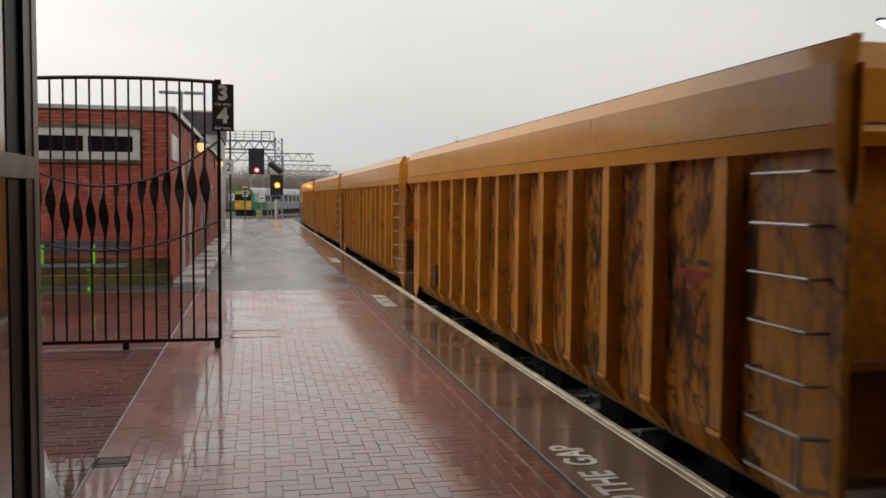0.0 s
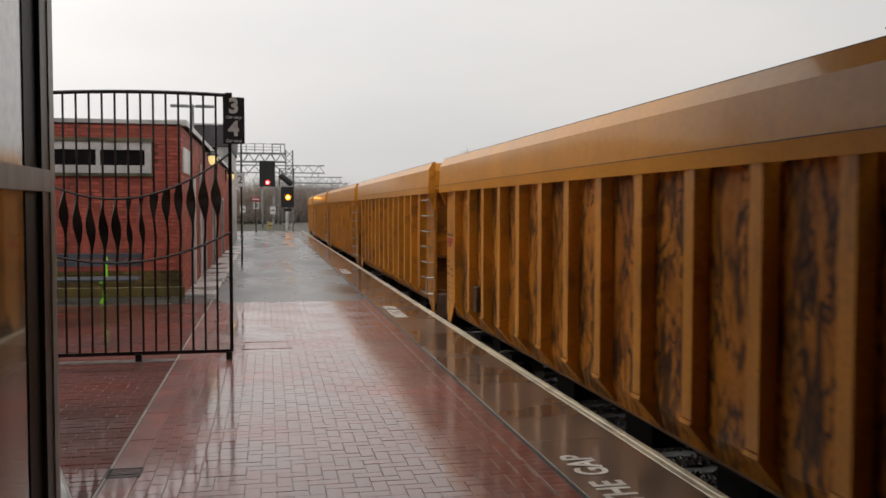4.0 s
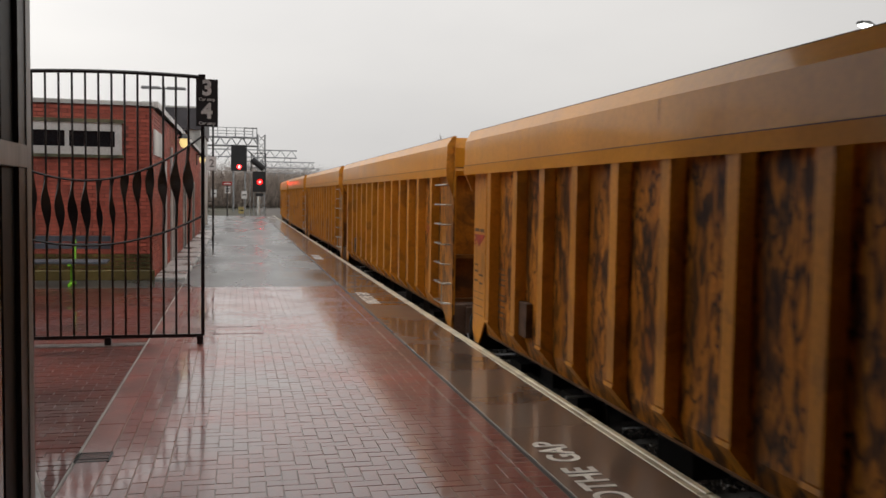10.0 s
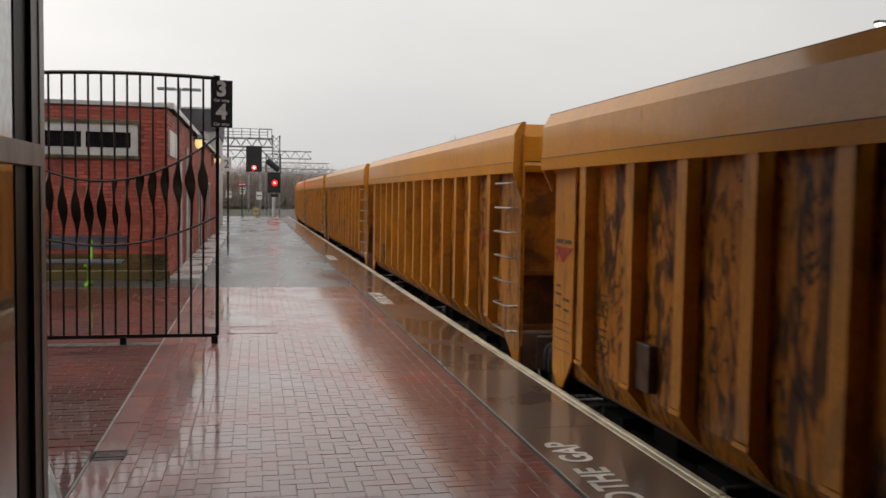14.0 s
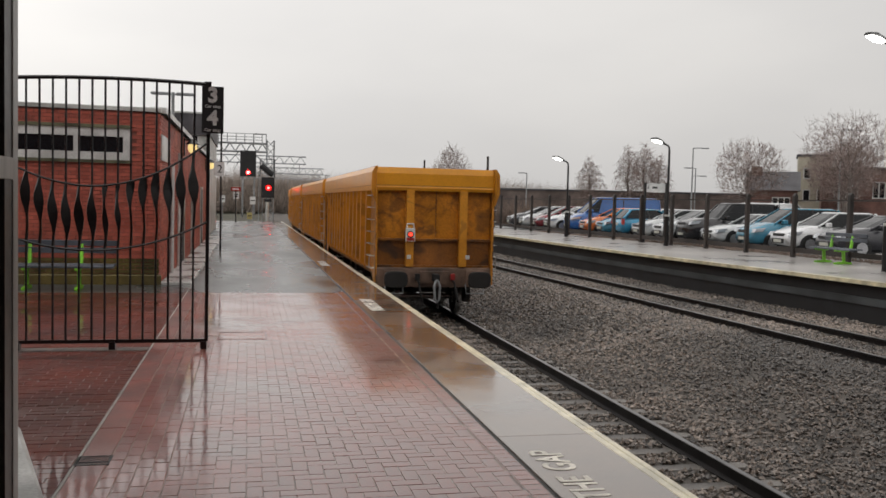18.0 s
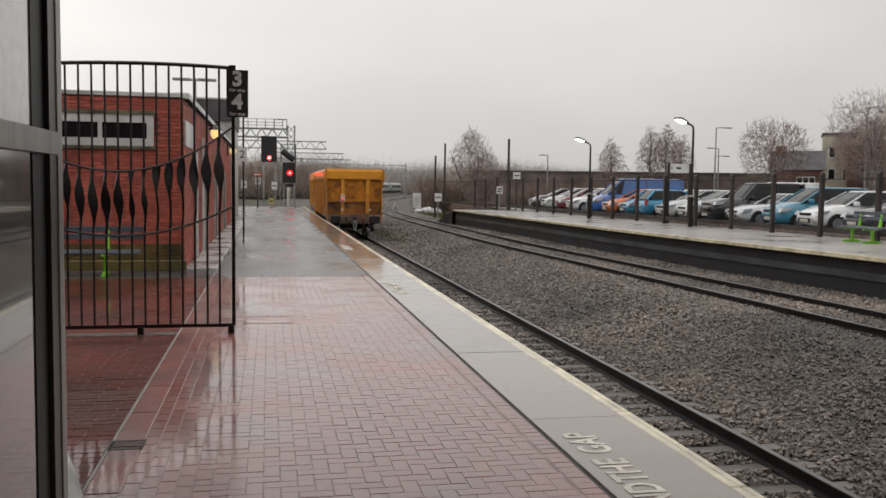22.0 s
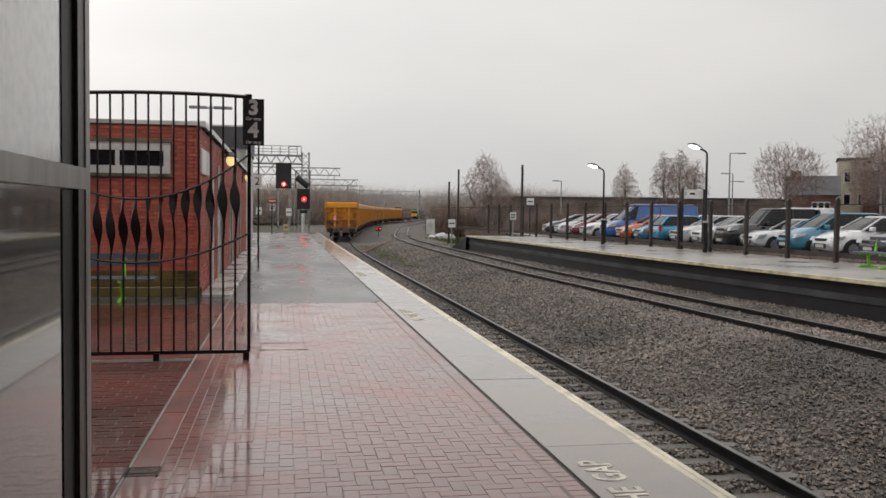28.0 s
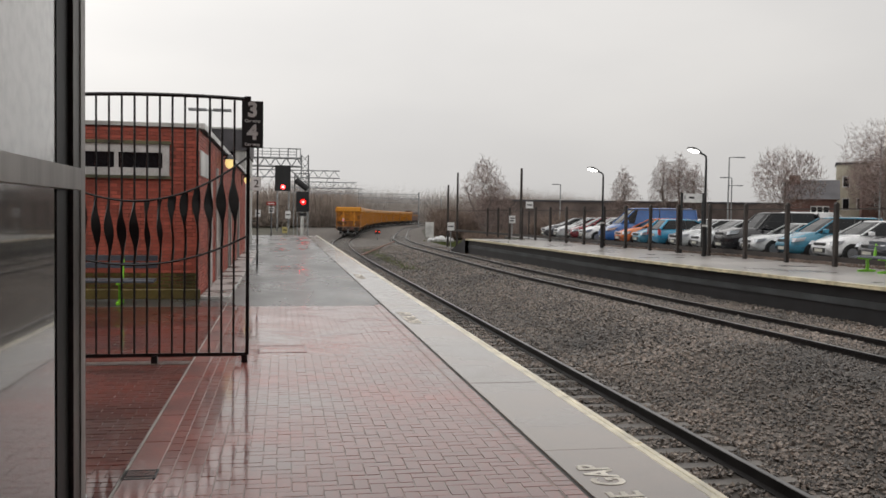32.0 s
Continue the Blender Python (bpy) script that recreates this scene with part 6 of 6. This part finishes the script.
        part("pillar", Form().rod((m, sy * (W - 0.055), cowl - 0.03), (m + 0.06, sy * (W - 0.06) * 0.81, zt), 0.03, n=6), M_plastic, c)
        if solid:
            part("side_panel", Form().add([(1.7, sy * (W - 0.045), cowl - 0.05), (tailx, sy * (W - 0.045), cowl - 0.05), (roof1, sy * (W - 0.05) * 0.815, zt), (1.95, sy * (W - 0.05) * 0.815, zt), (1.7, sy * (W - 0.09), cowl - 0.05), (tailx, sy * (W - 0.09), cowl - 0.05), (roof1, sy * (W - 0.1) * 0.8, zt), (1.95, sy * (W - 0.1) * 0.8, zt)],
                                          [(0, 1, 2, 3), (4, 5, 6, 7), (3, 2, 6, 7), (0, 1, 5, 4), (0, 3, 7, 4), (1, 2, 6, 5)]), colour, c)
        part("door_mirror", Form().slab(wbx + 0.25, wbx + 0.40, min(sy * W, sy * (W + 0.18)), max(sy * W, sy * (W + 0.18)), cowl - 0.02, cowl + 0.13, 0.03), colour, c)
        part("headlight", Form().prism([(0.012 * L, nose - 0.12), (0.035 * L, nose + 0.02), (0.13 * L, nose + 0.07), (0.10 * L, nose - 0.07)], sy * (W - 0.36), sy * (W - 0.035)), M_headlamp, c, "clear headlight")
        part("tail_light", Form().box(0.965 * L, 0.992 * L, min(sy * (W - 0.24), sy * (W - 0.05)), max(sy * (W - 0.24), sy * (W - 0.05)), cowl - 0.34, cowl - 0.06), M_red, c, "red tail light")
        for xw in (f0, f1):
            part("wheel_arch", Form().rod((xw, sy * (W - 0.3), r + 0.01), (xw, sy * (W + 0.003), r + 0.01), r + 0.05, n=18), M_plastic, c, "dark wheel arch")
            wh = part("wheel", Form().rod((xw, sy * (W - 0.20), r), (xw, sy * (W + 0.012), r), r, n=18), M_tyre, c, "black tyre")
            part("rim", Form().rod((xw, sy * (W - 0.03), r), (xw, sy * (W + 0.022), r), r * 0.66, n=14), M_hub, wh, "alloy rim")
    part("grille", Form().box(-0.012, 0.03, -0.42, 0.42, 0.33, 0.50).box(0.0, 0.05, -0.38, 0.38, nose - 0.13, nose - 0.03), M_plastic, c)
    part("number_plate", Form().box(-0.03, -0.012, -0.26, 0.26, 0.36, 0.47), M_plate, c)
    part("rear_plate", Form().box(L - 0.005, L + 0.012, -0.26, 0.26, 0.62, 0.73), M_plate, c)
    part("floor_pan", Form().box(0.1 * L, 0.92 * L, -0.7, 0.7, 0.16, 0.3), M_plastic, c)
    return c


P_white, P_silver, P_black = paint("white_car_paint", (0.80, 0.81, 0.82)), paint("silver_car_paint", (0.62, 0.64, 0.65)), paint("black_car_paint", (0.018, 0.018, 0.022))
P_grey, P_teal, P_blue = paint("dark_grey_car_paint", (0.05, 0.05, 0.058)), paint("teal_car_paint", (0.05, 0.24, 0.36)), paint("bright_blue_car_paint", (0.03, 0.27, 0.47))
P_orange, P_vblue, P_red = paint("orange_car_paint", (0.62, 0.15, 0.03)), paint("royal_blue_van_paint", (0.03, 0.13, 0.42)), paint("dark_red_car_paint", (0.20, 0.02, 0.03))
CARS = [
    ("dark grey saloon parked behind the fence", P_grey, 4.3, 1.42, "hatch", 31.5, 22.7), ("white hatchback with a black grille", P_white, 4.0, 1.50, "hatch", 34.4, 22.5),
    ("teal people carrier parked nose to the fence", P_teal, 4.2, 1.62, "mpv", 36.9, 22.3), ("low silver coupe with a rounded roof", P_silver, 4.05, 1.35, "coupe", 39.6, 22.0),
    ("black off-road car with a tall grille", P_black, 4.6, 1.80, "suv", 42.1, 21.9), ("silver hatchback parked nose to the fence", P_silver, 4.2, 1.46, "hatch", 44.4, 21.7),
    ("pale silver hatchback in the row", P_silver, 4.2, 1.46, "hatch", 46.7, 21.5), ("small blue hatchback with round lights", P_teal, 3.7, 1.42, "hatch", 51.3, 21.2),
    ("orange hatchback parked nose to the fence", P_orange, 4.0, 1.46, "hatch", 53.7, 21.0), ("long royal blue panel van", P_vblue, 5.4, 2.05, "van", 56.4, 20.9),
    ("white hatchback beside the blue van", P_white, 3.9, 1.48, "hatch", 59.6, 20.6), ("dark red hatchback in the far row", P_red, 4.0, 1.48, "hatch", 62.1, 20.5),
    ("silver estate at the end of the row", P_silver, 4.4, 1.46, "hatch", 64.6, 20.3), ("dark grey saloon at the end of the row", P_grey, 4.3, 1.42, "hatch", 67.2, 20.1),
]
for label, colour, L, H, kind, y, x in CARS:
    build_car(label, colour, L, H, kind, pose(0.86 * x, 0.86 * y, PB + 0.02, 0, 0, -4), "van" if kind == "van" else "car")
build_car("bright blue hatchback parked tail to the fence", P_blue, 3.85, 1.44, "hatch", pose(22.2, 42.0, PB + 0.02, 0, 0, 177))
build_car("white panel van in the second row", P_white, 5.0, 2.0, "van", pose(36, 51, PB + 0.02, 0, 0, 176), "van")
build_car("silver hatchback in the second row", P_silver, 4.1, 1.46, "hatch", pose(33, 54, PB + 0.02, 0, 0, 178))
build_car("white hatchback in the second row", P_white, 4.1, 1.46, "hatch", pose(31.5, 57, PB + 0.02, 0, 0, 178))

# ---------------------------------------------------------------- trees and scrub


def grow(seed, height, spread, fork=0.2, n=1500, low=0.22, tip=0.0, droop=0.0, stems=1):
    """A bare crown: points spread through a dome, each joined to the branch that reaches it by the shortest way."""
    rng = np.random.default_rng(seed)
    f, mid, half = height * fork, height * (1 + low) / 2, height * (1 - low) / 2
    pts = rng.normal(size=(n, 3))
    pts /= np.linalg.norm(pts, axis=1)[:, None]
    pts *= (rng.random(n) ** 0.42)[:, None] * (0.88 + 0.16 * np.sin(3 * pts[:, :1] + 2 * seed) * np.cos(4 * pts[:, 1:2] + seed))
    pts[:, 2] = mid + pts[:, 2] * half
    up = np.clip((pts[:, 2] - mid) / half, -1, 1)
    pts[:, :2] *= (height * spread * (1 - tip * np.clip(up, 0, 1)))[:, None]
    nodes, parent, way = [np.array((0.0, 0.0, -0.3))], [-1], [0.0]
    for k in range(1, 5):
        nodes.append(np.array((rng.normal(0, 0.01) * height, rng.normal(0, 0.01) * height, f * k / 4)))
        parent.append(k - 1)
        way.append(0.2 * k)
    lead = 4
    if stems > 1:
        for s_ in range(stems):
            az = 6.28 * s_ / stems
            for k in range(1, 6):
                nodes.append(nodes[lead] + np.array((math.cos(az) * 0.05 * k, math.sin(az) * 0.05 * k, 0.11 * k)) * height)
                parent.append(lead if k == 1 else len(nodes) - 2)
                way.append(0.12 * k * height * 0.3)
    else:
        for k in range(1, 5):
            nodes.append(np.array((rng.normal(0, 0.012) * height, rng.normal(0, 0.012) * height, f + (height * 0.8 - f) * k / 5)))
            parent.append(lead if k == 1 else len(nodes) - 2)
            way.append(height * 0.1 * k)
    order = np.argsort(np.linalg.norm(pts - np.array((0, 0, f)), axis=1))
    for p in pts[order]:
        at = np.array(nodes[4:])
        d = np.linalg.norm(at - p, axis=1)
        cost = d + 0.42 * np.array(way[4:]) + 0.6 * np.clip(at[:, 2] - p[2] - 0.02 * height, 0, None)
        k = int(np.argmin(cost)) + 4
        nodes.append(p)
        parent.append(k)
        way.append(way[k] + float(np.linalg.norm(nodes[k] - p)))
    load = np.ones(len(nodes))
    for i in range(len(nodes) - 1, 0, -1):
        load[parent[i]] += load[i]
    trunk, twigs = Form(), Form()
    r0 = height * 0.021 / math.sqrt(load[0])
    for i in range(1, len(nodes)):
        p, q = nodes[parent[i]], nodes[i]
        ra, rb = max(0.011, r0 * math.sqrt(load[i]) * 1.05), max(0.009, r0 * math.sqrt(load[i]) * 0.9)
        thick = load[i] > n * 0.02
        bend = (p + q) / 2 + rng.normal(0, 0.06, 3) * np.linalg.norm(q - p)
        fm = trunk if thick else twigs
        fm.rod(p, bend, ra, rb, n=6 if thick else 3).rod(bend, q, rb, rb, n=6 if thick else 3)
        if load[i] < 3:
            for _ in range(4):
                d = (q - p) / (np.linalg.norm(q - p) + 1e-6) + rng.normal(0, 0.55, 3) + np.array((0, 0, 0.15 - droop))
                e = q + d * height * rng.uniform(0.02, 0.055) + np.array((0, 0, -droop * height * 0.04))
                twigs.rod(q, e, 0.009, 0.006, n=3)
    return trunk, twigs


def tree(label, seed, height, spread, at, **more):
    t = thing("bare_tree", label, "tree", group="bare winter trees", at=at)
    a, b = grow(seed, height, spread, **more)
    part("trunk", a, M_bark, t)
    part("crown", b, M_twig, t, "fine bare winter twigs")
    return t


round_tree = tree("bare round-crowned winter tree behind the car park", 4, 9.2, 0.40, pose(48.6, 80, 0), n=1900, low=0.24)
big_tree = tree("large bare winter tree by the buildings", 11, 11.0, 0.40, pose(52.6, 70, 0), n=2100, low=0.24)
birch = tree("bare silver birch with drooping twigs", 23, 8.4, 0.22, pose(37.8, 95, -0.5), n=1100, low=0.15, tip=0.6, droop=0.5)
copy_thing(birch, pose(42.6, 95, 0.9, 0, 0, 70))
copy_thing(birch, pose(45.0, 96, 1.3, 0, 0, 140))
copy_thing(birch, pose(47.2, 97, 0.2, 0, 0, 220))
scrubby = tree("bare many-stemmed tree beside the line", 37, 9.4, 0.27, pose(20.8, 91, -1.2), fork=0.08, n=1500, low=0.12, tip=0.35, stems=4)
copy_thing(scrubby, pose(23.0, 94, -3.4, 0, 0, 100))
for x, y, k in ((58, 78, 30), (62, 84, 200)):
    copy_thing(round_tree, pose(x, y, 0, 0, 0, k))


def thicket(name, label, n, xs, ys, h0, h1, seed, z, m, along_x=None, lean=0.25, r=0.03):
    rng = np.random.default_rng(seed)
    f = Form()
    v, q = [], []
    for i in range(n):
        x, y = rng.uniform(*xs), rng.uniform(*ys)
        if along_x:
            x, y = along_x(rng.random(), rng.random())
        h = rng.uniform(h0, h1) * (0.75 + 0.25 * math.sin(x * 0.21 + 1.3) * math.cos(y * 0.13))
        zb = z + h * rng.uniform(0, 0.45)
        dx, dy = rng.normal(0, lean, 2) * h * 0.5
        o = len(v)
        w = r * rng.uniform(0.6, 1.6)
        v += [(x - w, y - w, zb), (x + w, y - w, zb), (x, y + w, zb), (x + dx, y + dy, min(z + h, zb + h * 0.6))]
        q += [(o, o + 1, o + 3), (o + 1, o + 2, o + 3), (o + 2, o, o + 3)]
    f.add(v, q)
    return tagged(part(name, f, m), label, "scrub", kind="stuff")


thicket("far_woods", "brown bare woods beyond the platform end", 60000, (-60, 16), (180, 225), 7.0, 12.5, 61, -1.2, M_wood_haze, r=0.03, lean=0.5)
thicket("far_woods", "brown bare woods beyond the curve", 20000, (34, 95), (150, 290), 6.5, 10.0, 62, -1.2, M_wood_haze, along_x=lambda a, b: (34 + 70 * a + 8 * b, 130 + 120 * a + 35 * b), r=0.03, lean=0.5)
thicket("trackside_scrub", "tangled brown scrub beside the line", 26000, (15.5, 34), (107, 122), 2.0, 6.0, 63, -1.2, M_bush, along_x=lambda a, b: (0.172 * (107 + 15 * b) + 15 * a, 107 + 15 * b), r=0.02, lean=0.6)
thicket("trackside_scrub", "low brown scrub by the utility poles", 7000, (17, 24), (84, 96), 0.6, 2.6, 70, -1.2, M_bush, along_x=lambda a, b: (0.208 * (84 + 12 * b) + 5 * a, 84 + 12 * b), r=0.016, lean=0.6)
thicket("trackside_scrub", "tangled brown scrub in front of the wall", 16000, (26, 56), (84, 93), 1.2, 3.6, 64, -0.4, M_bush, r=0.02, lean=0.5)
# Palest twigs of all: haze over the farthest woods is in their colour.
thicket("far_woods", "bare woods far along the line, haze in their colour", 26000, (12, 95), (330, 420), 9.0, 17.0, 71, -1.2, mat("haze_paled_far_twigs", (0.50, 0.455, 0.42), rough=0.9, var=0.2, bump=0.0, island=0.2), r=0.06, lean=0.5)
thicket("rough_grass", "rough winter grass on the trackside", 9000, (15, 23), (64, 95), 0.25, 0.7, 65, -1.2, M_grass, r=0.03, lean=0.6)
thicket("rough_grass", "tufts of grass between the tracks", 2500, (6.0, 8.6), (44, 70), 0.06, 0.18, 66, -1.02, M_grass, r=0.015, lean=0.8)
thicket("rough_grass", "dead brown grass strip under the fence", 4000, (18, 19), (12, 40), 0.08, 0.22, 67, PB, M_bush, along_x=lambda a, b: (fence_x(10 + 40 * a) + 0.3 + 0.6 * b, 10 + 40 * a), r=0.015, lean=0.8)
thicket("far_woods", "brown bare woods left of the line", 24000, (-60, -6), (104, 165), 4.0, 9.0, 68, -1.2, M_wood_haze, r=0.025, lean=0.5)
thicket("trackside_scrub", "low brown scrub beyond the platform ramp", 9000, (-30, -3.5), (82, 104), 0.6, 2.2, 69, -1.2, M_bush, r=0.02, lean=0.7)

# ---------------------------------------------------------------- buildings beyond the car park


def far_wall(name, label, x0, y0, x1, y1, z1, m, thick=0.5, z0=-1.2):
    d = math.hypot(x1 - x0, y1 - y0)
    t = thing(name, label, "wall", at=pose(x0, y0, 0, 0, 0, math.degrees(math.atan2(y1 - y0, x1 - x0))))
    t["kind"] = "structure"
    part("brickwork", Form().box(0, d, 0, thick, z0, z1), m, t)
    part("coping", Form().slab(-0.1, d + 0.1, -0.1, thick + 0.1, z1, z1 + 0.22, 0.03), M_slate, t)
    return t


far_wall("boundary_wall", "long brown brick boundary wall behind the car park", 24.0, 106, 62, 94, 3.6, mat("brown_brick_wall", (0.175, 0.135, 0.12), rough=0.8, var=0.4, scale=2, bump=0.3))


def building(name, label, x, y, w, d, h, m, roof=None, windows=(), turn=0.0):
    t = thing(name, label, "building", at=pose(x, y, 0, 0, 0, turn))
    part("wall", Form().box(0, w, 0, d, -0.5, h), m, t)
    if roof:
        part("roof", Form().prism([(-0.3, h), (d + 0.3, h), (d / 2, h + roof)], -0.3, w + 0.3, axis="x"), M_slate, t, "dark slate pitched roof")
    else:
        part("roof", Form().slab(-0.15, w + 0.15, -0.15, d + 0.15, h, h + 0.25, 0.03), M_slate, t)
    for wx, wz, ww, wh in windows:
        wn_ = part("window", Form().box(wx, wx + ww, -0.06, 0.02, wz, wz + wh), M_white, t)
        n = max(1, int(ww / 0.5))
        for i in range(n):
            part("pane", Form().box(wx + ww * (i + 0.14) / n, wx + ww * (i + 0.9) / n, -0.075, -0.06, wz + 0.1, wz + wh - 0.1), M_glass_dark, wn_)
    return t


hs = building("brick_house", "red brick house with slate roof and tall chimney", 52.2, 86, 5.0, 5, 4.0, M_brick_far, 2.1, ((2.5, 2.2, 1.8, 1.1),), -33)
part("chimney", Form().box(0.3, 1.4, 1.9, 3.1, 4.0, 6.6), M_brick_far, hs, "broad brick chimney stack")
building("cream_block", "cream rendered three-storey block", 62.2, 92, 3.5, 5, 8.2, M_render, None, ((0.6, 5.6, 0.8, 1.3), (2.1, 5.6, 0.8, 1.3), (0.6, 3.0, 0.8, 1.4), (2.1, 3.0, 0.8, 1.4)), -33)
building("brick_block", "dark red brick block with flat roof", 61.2, 86, 22, 5, 6.5, M_brick_far, None, ((1.2, 3.4, 2.4, 1.8), (5, 3.4, 2.4, 1.8), (9, 3.4, 2.4, 1.8)), -33)


def street_lamp(x, y, h, arm, turn):
    t = thing("street_lamp", "tall grey street lamp with a flat head", "street lamp", group="street lamps", at=pose(x, y, 0, 0, 0, turn))
    part("pole", Form().rod((0, 0, 0), (0, 0, h), 0.09, 0.06), M_steel, t)
    part("arm", Form().rod((0, 0, h), (arm, 0, h + 0.05), 0.045), M_steel, t)
    part("lamp_head", Form().slab(arm - 0.1, arm + 0.6, -0.13, 0.13, h - 0.03, h + 0.09, 0.03), M_steel, t)
    return t


street_lamp(42.0, 79, 7.7, 1.0, 0)
street_lamp(49.3, 92, 6.4, -1.3, 0)
street_lamp(51, 96, 5.7, 1.2, 0)
street_lamp(30.7, 96, 5.4, -0.9, 0)
street_lamp(54.5, 74, 9.6, 1.6, 0)

# unseen blocks over platform and tracks, added to shade them and close the place
setting("station_wall_south", Form().box(-2.4, -0.46, -40, -1.3, -0.05, 4.3), M_brick_far, "unseen brick block behind the shelter, added for shade", "wall")
setting("station_concourse", Form().box(-2.6, 2.9, -40, 5.7, 3.5, 9.5).box(2.9, 26, -40, -7, 4.25, 9.5), M_brick_far, "unseen brick block over platform and tracks, added for shade", "building")
setting("station_roof", Form().box(-14.3, -5.02, -40, 5.2, 4.5, 4.8), M_slate, "unseen flat roof added on the shade blocks", "roof")
setting("station_wall_west", Form().box(-5.0, -2.4, -40, 6.6, -0.05, 9.5).box(-14, -5.0, -1.2, 5.0, -0.05, 4.5).box(-14, -7.0, 5.0, 9.5, -0.05, 4.0), M_brick_far, "unseen brick blocks beside the shelter, added for shade", "wall")
setting("concourse_wall_south", Form().box(-14, 26, -40.4, -40, -1.25, 4.3), M_brick_far, "unseen wall added to close the tracks", "wall")
for yy in (-3.0, -9.0, -15.0, -21.0):
    p = thing("concourse_column", "unseen dark column added under the shade block", "column", at=pose(1.6, yy, 0))
    part("shaft", Form().rod((0, 0, 0), (0, 0, 4.3), 0.12), M_black, p)


# ---------------------------------------------------------------- what moves
def along(path, y, s):
    """The y that lies s metres of track further on."""
    step = 1.0 if s > 0 else -1.0
    left = abs(s)
    while left > 0:
        d = min(1.0, left)
        y += step * d / math.hypot(1.0, path(y + 0.5) - path(y - 0.5))
        left -= d
    return y


def on_track(path, s0, half, z=RAIL):
    """The pose of a vehicle whose middle lies s0 metres along a track (counted as y while it is straight)."""
    y = s0 if s0 < 40 else along(path, 40, s0 - 40)
    ya, yb = along(path, y, -half), along(path, y, half)
    xa, xb = path(ya), path(yb)
    return pose((xa + xb) / 2, (ya + yb) / 2, z, 0, 0, -math.degrees(math.atan2(xb - xa, yb - ya)))


TAIL = glide([(0, -91.96), (1, -85.67), (2, -79.32), (3, -72.98), (5.5, -57.34), (7, -47.72), (9, -35.24), (12, -16.64), (13.5, -7.3), (16.5, 10.95), (17, 14.0), (19, 26.45), (20, 32.75), (22, 45.2), (23, 51.3), (25, 63.4), (28, 81.2), (29, 87.2), (32, 105.4)])


def tail_at(t):
    """How far the end of the last wagon has come."""
    return TAIL(t) + 0.07


def motions():
    times = [i * 1.0 for i in range(33)]
    for k, w in enumerate(wagons):
        walk(w, [(t, on_track(track_a, tail_at(t) + L2 + PITCH * k, 4.45)) for t in times])
    walk(tail, [(t, on_track(track_a, tail_at(t) + L2, 4.45) @ pose(-0.60, -L2 - 0.0, 1.95)) for t in times])
    walk(loco, [(t, on_track(track_a, tail_at(t) + PITCH * 11 + 10.0, 6.6)) for t in times])
    # wheels of every wagon turn alike
    sets = [[p for b in w.children if b.name.startswith("bogie") for p in b.children] for w in wagons]
    turns = [i * 0.1 for i in range(321)]
    sources = []
    for ws in sets[0]:
        place = ws.matrix_basis.translation.copy()
        walk(ws, [(t, Matrix.Translation(place) @ Matrix.Rotation(-(tail_at(t) - tail_at(0)) / 0.42, 4, "X")) for t in turns])
        sources.append(ws)
    for group in sets[1:]:
        for ws, src in zip(group, sources):
            ws.rotation_mode = "QUATERNION"
            ws.animation_data_create()
            ws.animation_data.action = src.animation_data.action
            ws.animation_data.action_slot = src.animation_data.action_slot
    # the added slide turns the signal amber to red once the train has passed
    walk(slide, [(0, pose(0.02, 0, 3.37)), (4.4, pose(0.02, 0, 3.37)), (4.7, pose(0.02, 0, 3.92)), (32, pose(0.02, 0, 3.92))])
    # the railcars draw away to the right behind the freight train
    lead = glide([(60, -9), (112, -1.6), (125, 2.2), (140, 7.5), (170, 12.5), (220, 20.5), (270, 30.5), (295, 37.0), (335, 50.0), (420, 81), (520, 120)])
    rows = [(t, 112 + 7.2 * t + 0.02 * t * t) for t in times]
    for i, c in enumerate(railcars):
        walk(c, [(t, on_lead(lead, y + 11.5 + 23.2 * i)) for t, y in rows])


def on_lead(path, y):
    ya, yb = y - 8, y + 8
    xa, xb = path(ya), path(yb)
    return pose((xa + xb) / 2, y, RAIL, 0, 0, -math.degrees(math.atan2(xb - xa, yb - ya)))


motions()
